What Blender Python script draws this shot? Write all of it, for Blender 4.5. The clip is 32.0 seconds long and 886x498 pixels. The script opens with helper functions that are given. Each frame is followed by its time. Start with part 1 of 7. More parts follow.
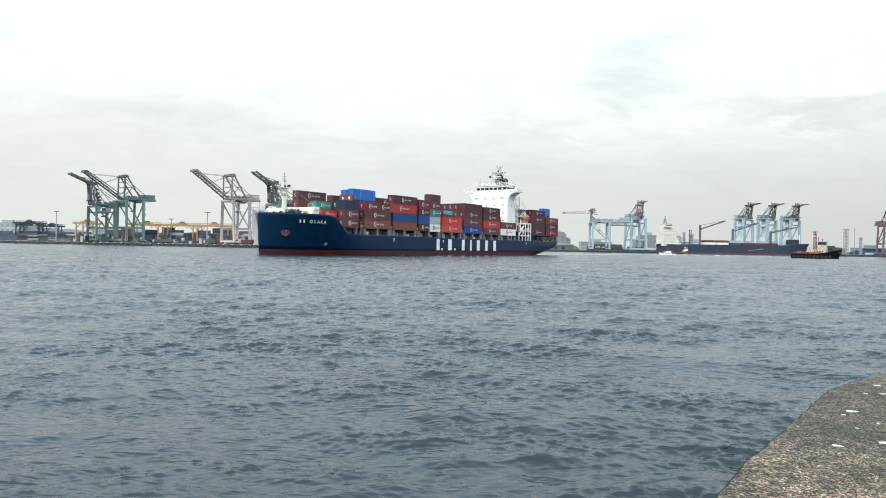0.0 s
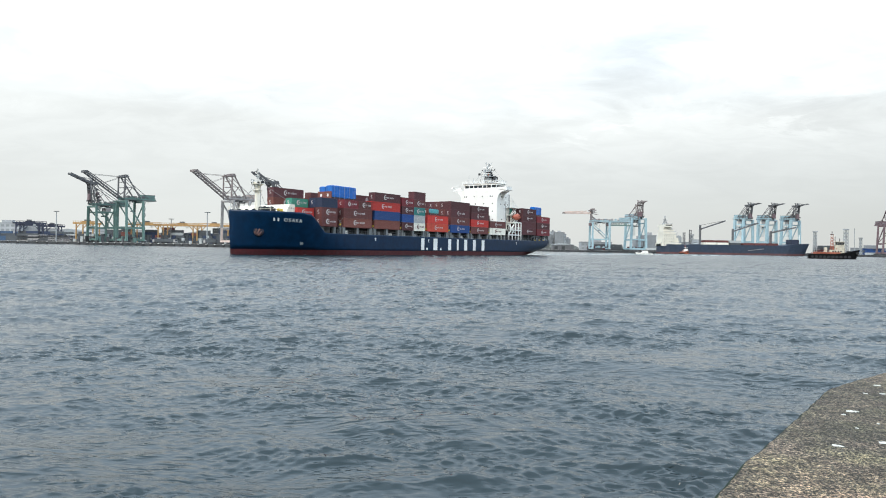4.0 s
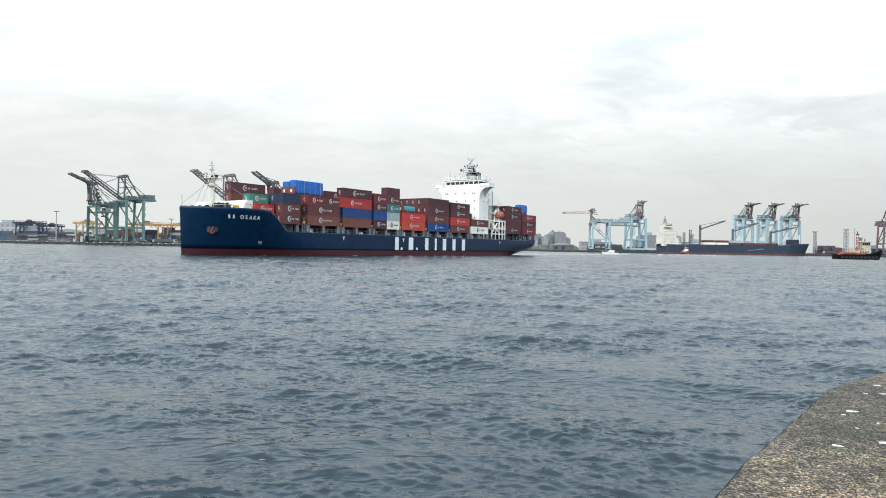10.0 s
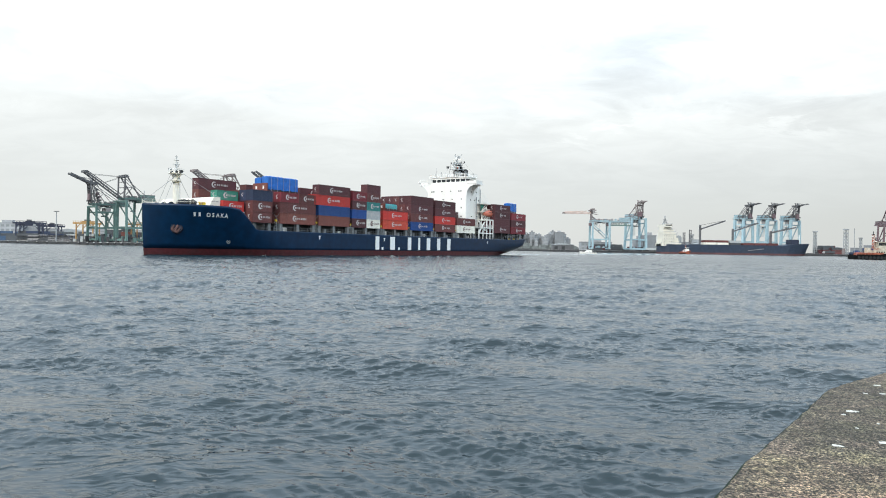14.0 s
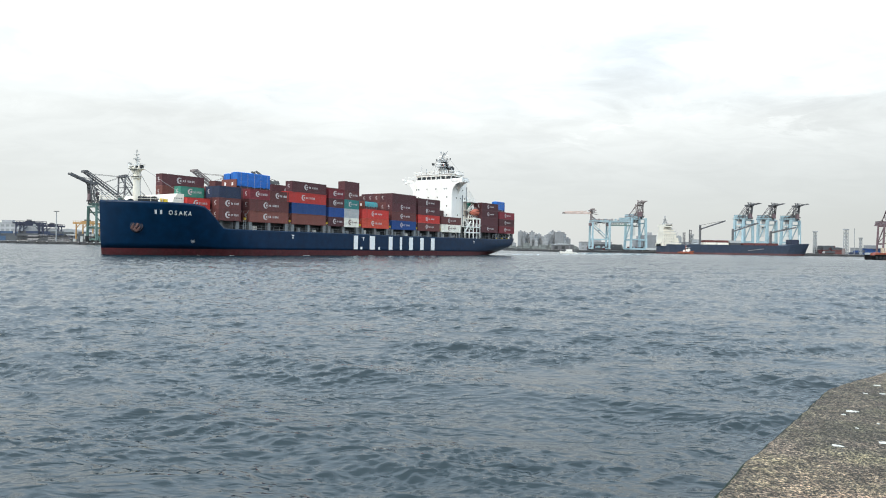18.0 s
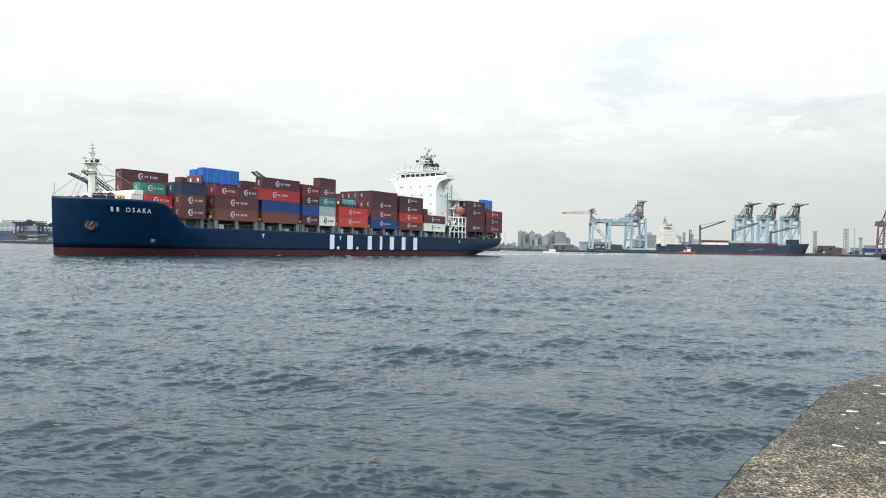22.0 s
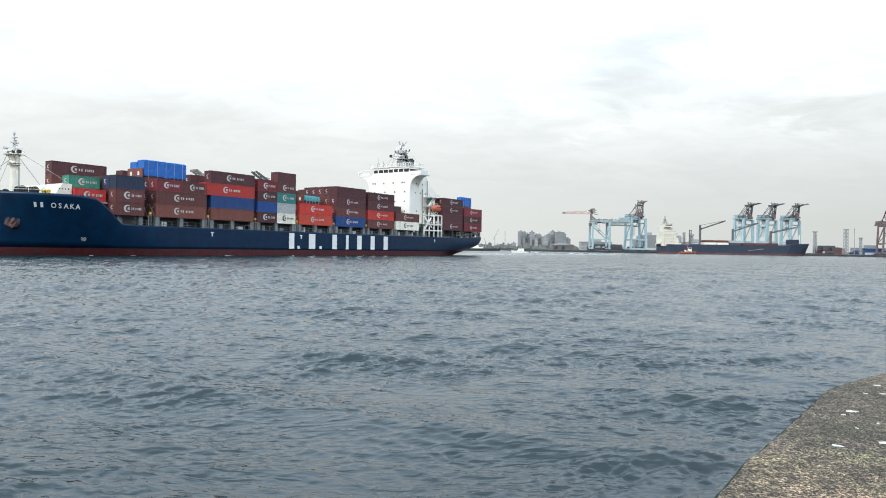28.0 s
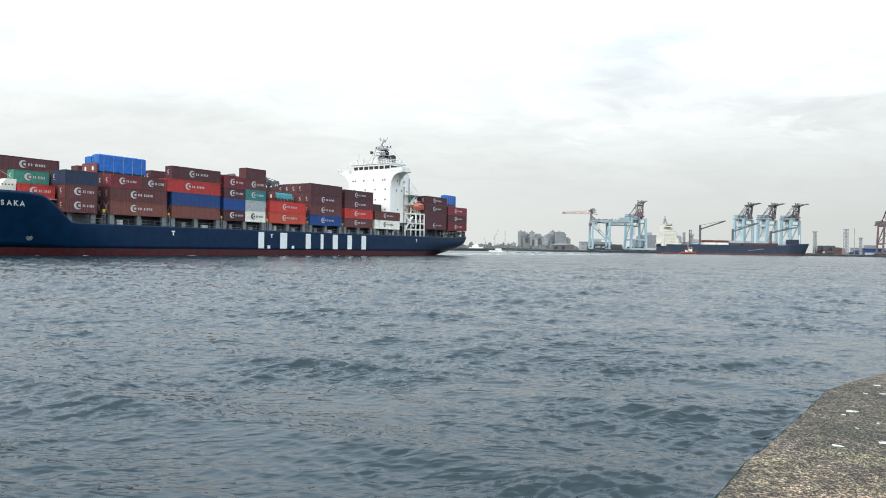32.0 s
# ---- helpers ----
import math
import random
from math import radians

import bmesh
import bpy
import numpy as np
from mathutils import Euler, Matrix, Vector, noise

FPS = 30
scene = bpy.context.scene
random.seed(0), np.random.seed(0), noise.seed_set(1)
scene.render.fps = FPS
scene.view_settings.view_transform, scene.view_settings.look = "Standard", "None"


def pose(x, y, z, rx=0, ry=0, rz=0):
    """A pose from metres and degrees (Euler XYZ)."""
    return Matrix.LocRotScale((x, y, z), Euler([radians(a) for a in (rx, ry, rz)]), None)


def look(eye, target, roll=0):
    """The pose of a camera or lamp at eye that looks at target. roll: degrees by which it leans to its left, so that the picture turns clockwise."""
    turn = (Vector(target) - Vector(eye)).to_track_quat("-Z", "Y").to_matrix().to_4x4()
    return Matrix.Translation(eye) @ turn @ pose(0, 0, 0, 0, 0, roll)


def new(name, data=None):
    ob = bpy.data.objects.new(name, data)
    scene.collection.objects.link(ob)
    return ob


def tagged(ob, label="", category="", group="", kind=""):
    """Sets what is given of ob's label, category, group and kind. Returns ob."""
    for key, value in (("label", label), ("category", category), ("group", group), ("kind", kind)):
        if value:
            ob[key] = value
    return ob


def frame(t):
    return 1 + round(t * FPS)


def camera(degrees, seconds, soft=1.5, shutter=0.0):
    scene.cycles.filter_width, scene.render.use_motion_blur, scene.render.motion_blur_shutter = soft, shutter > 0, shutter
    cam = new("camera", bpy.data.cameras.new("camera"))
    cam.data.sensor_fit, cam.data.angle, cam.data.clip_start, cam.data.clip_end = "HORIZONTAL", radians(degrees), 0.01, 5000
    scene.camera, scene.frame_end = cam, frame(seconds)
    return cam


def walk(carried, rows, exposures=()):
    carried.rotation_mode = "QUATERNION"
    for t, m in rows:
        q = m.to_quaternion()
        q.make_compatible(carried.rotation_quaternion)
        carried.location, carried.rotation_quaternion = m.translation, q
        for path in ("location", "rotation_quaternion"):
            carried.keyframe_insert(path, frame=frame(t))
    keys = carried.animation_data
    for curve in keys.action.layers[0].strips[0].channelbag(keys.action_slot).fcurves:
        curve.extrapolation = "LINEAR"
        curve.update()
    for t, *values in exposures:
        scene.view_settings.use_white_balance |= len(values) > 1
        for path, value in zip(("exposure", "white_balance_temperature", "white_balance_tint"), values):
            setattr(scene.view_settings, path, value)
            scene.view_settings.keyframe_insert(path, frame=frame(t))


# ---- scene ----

# camera: a phone held still on a harbour wall
EYE = Vector((0.0, 0.0, 2.64))
cam = camera(67.33, 32.0, soft=1.0)
VIEW = look(EYE, EYE + Vector((0, math.cos(0.0020), -math.sin(0.0020))), 0.945)
walk(cam, [(0, VIEW), (32, VIEW)])


# world: a bright overcast sky with broken cloud sheets, and a weak wide sun behind the camera
def build_world():
    w = bpy.data.worlds.new("overcast")
    w.use_nodes = True
    scene.world = w
    nt = w.node_tree
    nt.nodes.clear()
    N, L = nt.nodes.new, nt.links.new

    def math_node(op, a, b=None, clamp=False):
        n = N("ShaderNodeMath")
        n.operation, n.use_clamp = op, clamp
        for k, v in enumerate((a, b)):
            if v is None:
                continue
            if isinstance(v, (int, float)):
                n.inputs[k].default_value = v
            else:
                L(v, n.inputs[k])
        return n.outputs[0]

    tc, sep = N("ShaderNodeTexCoord"), N("ShaderNodeSeparateXYZ")
    L(tc.outputs["Generated"], sep.inputs[0])
    x, y, z = sep.outputs
    up = math_node("MAXIMUM", z, 0.0)
    den = math_node("ADD", up, 0.20)
    comb = N("ShaderNodeCombineXYZ")
    L(math_node("DIVIDE", x, den), comb.inputs[0])
    L(math_node("DIVIDE", y, den), comb.inputs[1])

    def ranged(src, values, smooth=False):
        r = N("ShaderNodeMapRange")
        r.interpolation_type = "SMOOTHSTEP" if smooth else "LINEAR"
        for k, v in zip(("From Min", "From Max", "To Min", "To Max"), values):
            r.inputs[k].default_value = v
        L(src, r.inputs["Value"])
        return r.outputs[0]

    def noise_at(scale, detail, shift, rough=0.55, warp=0.4):
        m = N("ShaderNodeMapping")
        m.inputs["Location"].default_value = shift
        m.inputs["Scale"].default_value = (0.75, 1.0, 1.0)
        L(comb.outputs[0], m.inputs[0])
        n = N("ShaderNodeTexNoise")
        n.inputs["Scale"].default_value, n.inputs["Detail"].default_value = scale, detail
        n.inputs["Roughness"].default_value, n.inputs["Distortion"].default_value = rough, warp
        L(m.outputs[0], n.inputs["Vector"])
        return n

    big = ranged(noise_at(1.3, 6, (3.1, 1.7, 0)).outputs[0], (0.36, 0.62, 0, 1), True)
    fine = ranged(noise_at(5.5, 8, (0.4, 5.2, 0), 0.6, 0.8).outputs[0], (0.33, 0.67, 0, 1), True)
    light = math_node("ADD", math_node("MULTIPLY", big, 0.10), math_node("MULTIPLY", fine, 0.09))
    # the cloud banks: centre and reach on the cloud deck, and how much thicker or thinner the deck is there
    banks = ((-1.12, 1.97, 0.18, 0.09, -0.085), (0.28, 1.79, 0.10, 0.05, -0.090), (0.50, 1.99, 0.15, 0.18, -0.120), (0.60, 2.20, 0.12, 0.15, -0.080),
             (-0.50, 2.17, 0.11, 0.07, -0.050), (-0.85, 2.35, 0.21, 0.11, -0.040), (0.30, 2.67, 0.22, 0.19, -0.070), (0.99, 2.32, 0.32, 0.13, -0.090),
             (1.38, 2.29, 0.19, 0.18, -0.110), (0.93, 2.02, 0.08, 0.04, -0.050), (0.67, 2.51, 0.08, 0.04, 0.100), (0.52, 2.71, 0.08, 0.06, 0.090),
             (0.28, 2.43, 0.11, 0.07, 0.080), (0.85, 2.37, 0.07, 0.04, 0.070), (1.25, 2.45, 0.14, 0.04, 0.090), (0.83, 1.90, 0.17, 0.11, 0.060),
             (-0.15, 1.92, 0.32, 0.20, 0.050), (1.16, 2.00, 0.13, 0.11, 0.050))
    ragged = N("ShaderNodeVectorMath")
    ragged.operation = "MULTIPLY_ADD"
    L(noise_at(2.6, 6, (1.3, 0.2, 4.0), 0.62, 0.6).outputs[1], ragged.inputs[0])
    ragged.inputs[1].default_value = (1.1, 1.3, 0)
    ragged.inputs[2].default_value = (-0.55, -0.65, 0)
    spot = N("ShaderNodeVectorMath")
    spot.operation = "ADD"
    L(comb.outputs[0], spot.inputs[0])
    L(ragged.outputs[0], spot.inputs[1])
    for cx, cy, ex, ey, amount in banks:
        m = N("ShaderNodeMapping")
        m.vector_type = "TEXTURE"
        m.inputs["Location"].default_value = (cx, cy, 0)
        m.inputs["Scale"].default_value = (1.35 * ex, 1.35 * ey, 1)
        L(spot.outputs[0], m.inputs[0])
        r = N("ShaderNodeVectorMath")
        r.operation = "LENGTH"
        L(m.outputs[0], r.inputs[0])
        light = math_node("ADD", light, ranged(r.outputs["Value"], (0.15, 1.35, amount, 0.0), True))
    # an overcast sky is brighter overhead than at the horizon
    height = math_node("ADD", math_node("MULTIPLY", math_node("ADD", math_node("MULTIPLY", up, 2.9), 0.50), up), 0.735)
    height = math_node("MINIMUM", height, 2.0)
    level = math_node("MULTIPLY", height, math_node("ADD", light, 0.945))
    low = ranged(up, (0.04, 0.20, 0.0, 1.0))
    mixf = N("ShaderNodeMix")
    L(low, mixf.inputs[0])
    # the haze over the harbour is a little duller to the right
    L(ranged(x, (-0.12, 0.6, 0.785, 0.628)), mixf.inputs[2])
    L(level, mixf.inputs[3])
    col = N("ShaderNodeCombineColor")
    # the cloud deck is thinner and cooler overhead
    cool = ranged(up, (0.18, 0.5, 0.0, 1.0))
    warm_part = math_node("SUBTRACT", 0.966, math_node("MULTIPLY", cool, 0.14))
    cool_part = math_node("ADD", 0.982, math_node("MULTIPLY", cool, 0.19))
    L(math_node("MULTIPLY", mixf.outputs[0], warm_part), col.inputs[0])
    L(mixf.outputs[0], col.inputs[1])
    L(math_node("MULTIPLY", mixf.outputs[0], cool_part), col.inputs[2])
    sky = N("ShaderNodeTexSky")
    sky.sky_type, sky.sun_disc = "NISHITA", False
    sky.sun_elevation, sky.sun_rotation = radians(42), radians(215)
    bg1, bg2, add, out = N("ShaderNodeBackground"), N("ShaderNodeBackground"), N("ShaderNodeAddShader"), N("ShaderNodeOutputWorld")
    L(col.outputs[0], bg1.inputs["Color"])
    bg1.inputs["Strength"].default_value = 1.0
    L(sky.outputs[0], bg2.inputs["Color"])
    bg2.inputs["Strength"].default_value = 0.008
    L(bg1.outputs[0], add.inputs[0])
    L(bg2.outputs[0], add.inputs[1])
    L(add.outputs[0], out.inputs[0])


build_world()
sun = bpy.data.lights.new("sun", "SUN")
sun.energy, sun.angle, sun.color = 2.05, radians(25), (1.0, 0.93, 0.80)
new("sun", sun).matrix_world = look((0, 0, 60), (0 + 34, 49, 60 - 54))
scene.view_settings.exposure = 0.0


# ---- materials ----
def material(name, base, rough=0.6, metal=0.0, grain=8.0, vary=0.18, bump=0.0, stain=None, stain_scale=0.6, stain_amount=0.5, streak=False, island=False, random_each=0.0, spec=0.5):
    """Paint or stone with variation at two scales; streaks run down where asked."""
    m = bpy.data.materials.new(name)
    m.use_nodes = True
    nt = m.node_tree
    N, L = nt.nodes.new, nt.links.new
    b = nt.nodes["Principled BSDF"]
    b.inputs["Roughness"].default_value, b.inputs["Metallic"].default_value = rough, metal
    b.inputs["Specular IOR Level"].default_value = spec
    tc = N("ShaderNodeTexCoord")
    n1, n2 = N("ShaderNodeTexNoise"), N("ShaderNodeTexNoise")
    n1.inputs["Scale"].default_value, n1.inputs["Detail"].default_value = grain, 6
    mp = N("ShaderNodeMapping")
    mp.inputs["Scale"].default_value = (1, 1, 0.12) if streak else (1, 1, 1)
    L(tc.outputs["Object"], mp.inputs[0])
    L(tc.outputs["Object"], n1.inputs["Vector"])
    L(mp.outputs[0], n2.inputs["Vector"])
    n2.inputs["Scale"].default_value, n2.inputs["Detail"].default_value = stain_scale, 5
    r1 = N("ShaderNodeMapRange")
    for k, v in zip(("From Min", "From Max", "To Min", "To Max"), (0.3, 0.7, 1 - vary, 1 + vary)):
        r1.inputs[k].default_value = v
    L(n1.outputs[0], r1.inputs["Value"])
    mul = N("ShaderNodeVectorMath")
    mul.operation = "SCALE"
    mul.inputs[0].default_value = base
    L(r1.outputs[0], mul.inputs["Scale"])
    colour = mul.outputs[0]
    if random_each:
        info = N("ShaderNodeNewGeometry") if island else N("ShaderNodeObjectInfo")
        rr = N("ShaderNodeMapRange")
        rr.inputs["To Min"].default_value, rr.inputs["To Max"].default_value = 1 - random_each, 1 + random_each
        L(info.outputs["Random Per Island" if island else "Random"], rr.inputs["Value"])
        mul2 = N("ShaderNodeVectorMath")
        mul2.operation = "SCALE"
        L(colour, mul2.inputs[0])
        L(rr.outputs[0], mul2.inputs["Scale"])
        colour = mul2.outputs[0]
    mix = N("ShaderNodeMix")
    mix.data_type = "RGBA"
    r2 = N("ShaderNodeMapRange")
    for k, v in zip(("From Min", "From Max", "To Min", "To Max"), (0.5, 0.75, 0, stain_amount)):
        r2.inputs[k].default_value = v
    L(n2.outputs[0], r2.inputs["Value"])
    L(r2.outputs[0], mix.inputs[0])
    L(colour, mix.inputs[6])
    st = stain or tuple(c * 0.6 + 0.02 for c in base)
    mix.inputs[7].default_value = (*st, 1)
    L(mix.outputs[2], b.inputs["Base Color"])
    if bump:
        bp = N("ShaderNodeBump")
        bp.inputs["Strength"].default_value, bp.inputs["Distance"].default_value = 0.7, bump
        L(n1.outputs[0], bp.inputs["Height"])
        L(bp.outputs[0], b.inputs["Normal"])
    return m


RUST = (0.12, 0.05, 0.03)
M_NAVY = material("navy_hull_paint", (0.0005, 0.0190, 0.054), 0.30, spec=0.22, grain=0.6, vary=0.25, stain=(0.0006, 0.013, 0.038), stain_scale=0.4, streak=True)
M_BOOT = material("red_boot_paint", (0.065, 0.013, 0.016), 0.6, spec=0.25, grain=1.5, vary=0.3, stain=(0.05, 0.03, 0.03), stain_scale=0.6)
M_WHITE = material("white_ship_paint", (0.84, 0.83, 0.79), 0.45, grain=1.2, vary=0.04, stain=(0.62, 0.56, 0.46), stain_scale=0.35, stain_amount=0.35, streak=True)
M_CREAM = material("cream_ship_paint", (0.80, 0.76, 0.66), 0.5, grain=1.2, vary=0.05, stain=(0.5, 0.42, 0.32), stain_scale=0.5, stain_amount=0.4, streak=True)
M_LETTER = material("white_lettering", (0.80, 0.81, 0.80), 0.5, grain=2, vary=0.06, stain_amount=0.1)
M_MARK = material("dulled_white_marking", (0.52, 0.49, 0.48), 0.6, grain=2, vary=0.2, stain=(0.25, 0.18, 0.17), stain_scale=1.5, stain_amount=0.4)
M_GREYSTEEL = material("grey_steel", (0.30, 0.32, 0.33), 0.55, grain=2, vary=0.15, stain=RUST, stain_amount=0.3)
M_POST = material("dull_grey_post_paint", (0.17, 0.185, 0.19), 0.6, grain=2, vary=0.25, stain=RUST, stain_scale=1.0, stain_amount=0.45, streak=True)
M_DARK = material("dark_steel", (0.026, 0.028, 0.031), 0.6, grain=2, vary=0.3)
M_DECK = material("green_deck_paint", (0.03, 0.05, 0.043), 0.7, grain=2, vary=0.3, stain=RUST)
M_GLASS = material("dark_window_glass", (0.02, 0.025, 0.03), 0.08, vary=0.1)
M_YELLOW = material("yellow_paint", (0.65, 0.45, 0.03), 0.5, vary=0.1)
M_ORANGE = material("orange_fibreglass", (0.56, 0.16, 0.10), 0.45, vary=0.08)
M_BLACK = material("black_rubber", (0.015, 0.015, 0.017), 0.75, vary=0.3)
M_TARP = material("blue_tarpaulin", (0.006, 0.125, 0.46), 0.5, grain=1.3, vary=0.25, bump=0.15, stain=(0.005, 0.09, 0.36), stain_scale=0.9)
M_TARP2 = material("teal_tarpaulin", (0.05, 0.35, 0.38), 0.5, grain=1.3, vary=0.25, bump=0.15)
BOX_COLOURS = {
    "maroon": (0.082, 0.023, 0.028), "brown": (0.118, 0.034, 0.032), "rust": (0.175, 0.055, 0.042), "red": (0.50, 0.036, 0.028),
    "orange": (0.52, 0.065, 0.036), "crimson": (0.19, 0.022, 0.032), "blue": (0.009, 0.05, 0.18), "navy": (0.018, 0.032, 0.075), "royal": (0.008, 0.055, 0.22),
    "green": (0.035, 0.21, 0.15), "teal": (0.03, 0.22, 0.21), "grey": (0.42, 0.44, 0.44), "white": (0.82, 0.80, 0.70), "slate": (0.062, 0.070, 0.078), "steel": (0.045, 0.095, 0.18),
}
M_BOX = {k: material(k + "_container_paint", v, 0.55, grain=1.6, vary=0.14, stain=tuple(c * 0.55 + 0.012 for c in v), stain_scale=0.7, stain_amount=0.55, streak=True, random_each=0.06 if k in ("white", "grey") else 0.18) for k, v in BOX_COLOURS.items()}
M_STACK = material("stacked_container_paint", (0.08, 0.024, 0.024), 0.6, island=True, random_each=0.5)


# ---- mesh helpers ----
def box(bm, x0, x1, y0, y1, z0, z1):
    v = [bm.verts.new((x, y, z)) for x in (x0, x1) for y in (y0, y1) for z in (z0, z1)]
    for a, b, c, d in ((0, 1, 3, 2), (4, 6, 7, 5), (0, 4, 5, 1), (2, 3, 7, 6), (0, 2, 6, 4), (1, 5, 7, 3)):
        bm.faces.new((v[a], v[b], v[c], v[d]))


def tube(bm, p, q, r, r2=None, n=8):
    """A round (n large) or square (n = 4) bar from p to q."""
    p, q = Vector(p), Vector(q)
    r2 = r if r2 is None else r2
    m = (q - p).to_track_quat("Z", "Y").to_matrix()
    rings = []
    for c, rad in ((p, r), (q, r2)):
        rings.append([bm.verts.new(c + m @ Vector((rad * math.cos(2 * math.pi * (k + 0.5) / n), rad * math.sin(2 * math.pi * (k + 0.5) / n), 0))) for k in range(n)])
    for k in range(n):
        bm.faces.new((rings[0][k], rings[0][(k + 1) % n], rings[1][(k + 1) % n], rings[1][k]))
    bm.faces.new(rings[0][::-1])
    bm.faces.new(rings[1])


def bar(bm, p, q, w):
    tube(bm, p, q, w * 0.7071, n=4)


def prism(bm, outline, a, b, axis="y"):
    """Extrudes an outline of (x, z) from y = a to y = b (axis y), or of (y, z) along x."""
    put = (lambda u, w, t: (u, t, w)) if axis == "y" else ((lambda u, w, t: (t, u, w)) if axis == "x" else (lambda u, w, t: (u, w, t)))
    f = [bm.verts.new(put(u, w, a)) for u, w in outline]
    g = [bm.verts.new(put(u, w, b)) for u, w in outline]
    n = len(outline)
    for k in range(n):
        bm.faces.new((f[k], f[(k + 1) % n], g[(k + 1) % n], g[k]))
    bm.faces.new(f[::-1])
    bm.faces.new(g)


def finish(name, bm, mat, smooth=False):
    me = bpy.data.meshes.new(name)
    bmesh.ops.recalc_face_normals(bm, faces=bm.faces)
    bm.to_mesh(me)
    bm.free()
    me.materials.append(mat)
    if smooth:
        me.shade_smooth()
    return me


def part(name, bm, mat, parent, label="", smooth=False):
    me = bm if isinstance(bm, bpy.types.Mesh) else finish(name, bm, mat, smooth)
    ob = new(name, me)
    ob.parent = parent
    if label:
        tagged(ob, label)
    return ob


def thing(name, label, category, group="", kind="", m=None):
    ob = new(name)
    ob.empty_display_size = 0.5
    if m is not None:
        ob.matrix_world = m
    return tagged(ob, label, category, group, kind)


def boxes(name, mat, parent, dims, label=""):
    """One part of one or more blocks."""
    bm = bmesh.new()
    for d in dims:
        box(bm, *d)
    return part(name, bm, mat, parent, label)


def each(name, mat, parent, segs, w, label=""):
    """One part for each bar."""
    for s in segs:
        bars(name, mat, parent, [s], w, label)


def bars(name, mat, parent, segs, w, label="", n=4):
    bm = bmesh.new()
    for p, q in segs:
        tube(bm, p, q, w * (0.7071 if n == 4 else 0.5), n=n)
    return part(name, bm, mat, parent, label)


MOVING = []
# ---- water ----
def water_material():
    m = bpy.data.materials.new("harbour_water")
    m.use_nodes = True
    nt = m.node_tree
    N, L = nt.nodes.new, nt.links.new
    b = nt.nodes["Principled BSDF"]
    b.inputs["Base Color"].default_value = (0.0085, 0.0188, 0.0225, 1)
    b.inputs["Roughness"].default_value = 0.08
    b.inputs["IOR"].default_value = 1.40
    tc = N("ShaderNodeTexCoord")
    sep, far = N("ShaderNodeSeparateXYZ"), N("ShaderNodeMapRange")
    far.interpolation_type = "SMOOTHSTEP"
    L(tc.outputs["Object"], sep.inputs[0])
    L(sep.outputs[1], far.inputs["Value"])
    for k, v in zip(("From Min", "From Max", "To Min", "To Max"), (14, 60, 0.10, 0.5)):
        far.inputs[k].default_value = v
    # the ripples too small to tell apart far out blur what the surface mirrors
    blur = N("ShaderNodeMapRange")
    blur.interpolation_type = "SMOOTHSTEP"
    L(sep.outputs[1], blur.inputs["Value"])
    for k, v in zip(("From Min", "From Max", "To Min", "To Max"), (25, 190, 0.06, 0.22)):
        blur.inputs[k].default_value = v
    L(blur.outputs[0], b.inputs["Roughness"])
    # ripples gather in patches
    patch_noise, patch = N("ShaderNodeTexNoise"), N("ShaderNodeMapRange")
    patch_noise.inputs["Scale"].default_value, patch_noise.inputs["Detail"].default_value = 0.33, 3
    L(tc.outputs["Object"], patch_noise.inputs["Vector"])
    for k, v in zip(("From Min", "From Max", "To Min", "To Max"), (0.36, 0.62, 0.40, 1.0)):
        patch.inputs[k].default_value = v
    L(patch_noise.outputs[0], patch.inputs["Value"])
    last = None
    # sharp-crested relief: the chop where the sheet has no modelled waves, then two crossing systems of fine ripples
    for scale, dist, strength, sx, turn, mask in ((1.9, 0.30, 0.8, 0.8, -12, far), (4.6, 0.060, 1.0, 0.42, 22, patch), (8.0, 0.029, 1.0, 0.40, -26, patch), (15.0, 0.009, 0.9, 0.45, 8, patch)):
        mp = N("ShaderNodeMapping")
        mp.inputs["Scale"].default_value = (sx, 1.35, 1)
        mp.inputs["Rotation"].default_value = (0, 0, radians(turn))
        L(tc.outputs["Object"], mp.inputs[0])
        n = N("ShaderNodeTexNoise")
        n.noise_type = "RIDGED_MULTIFRACTAL"
        n.inputs["Scale"].default_value, n.inputs["Detail"].default_value = scale, 2.5
        n.inputs["Roughness"].default_value, n.inputs["Distortion"].default_value = 0.4, 0.25
        L(mp.outputs[0], n.inputs["Vector"])
        bp, mu = N("ShaderNodeBump"), N("ShaderNodeMath")
        bp.inputs["Distance"].default_value = dist
        mu.operation = "MULTIPLY"
        mu.inputs[1].default_value = strength
        L(mask.outputs[0], mu.inputs[0])
        L(mu.outputs[0], bp.inputs["Strength"])
        L(n.outputs[0], bp.inputs["Height"])
        if last:
            L(last.outputs[0], bp.inputs["Normal"])
        last = bp
    L(last.outputs[0], b.inputs["Normal"])
    return m


M_WATER = water_material()


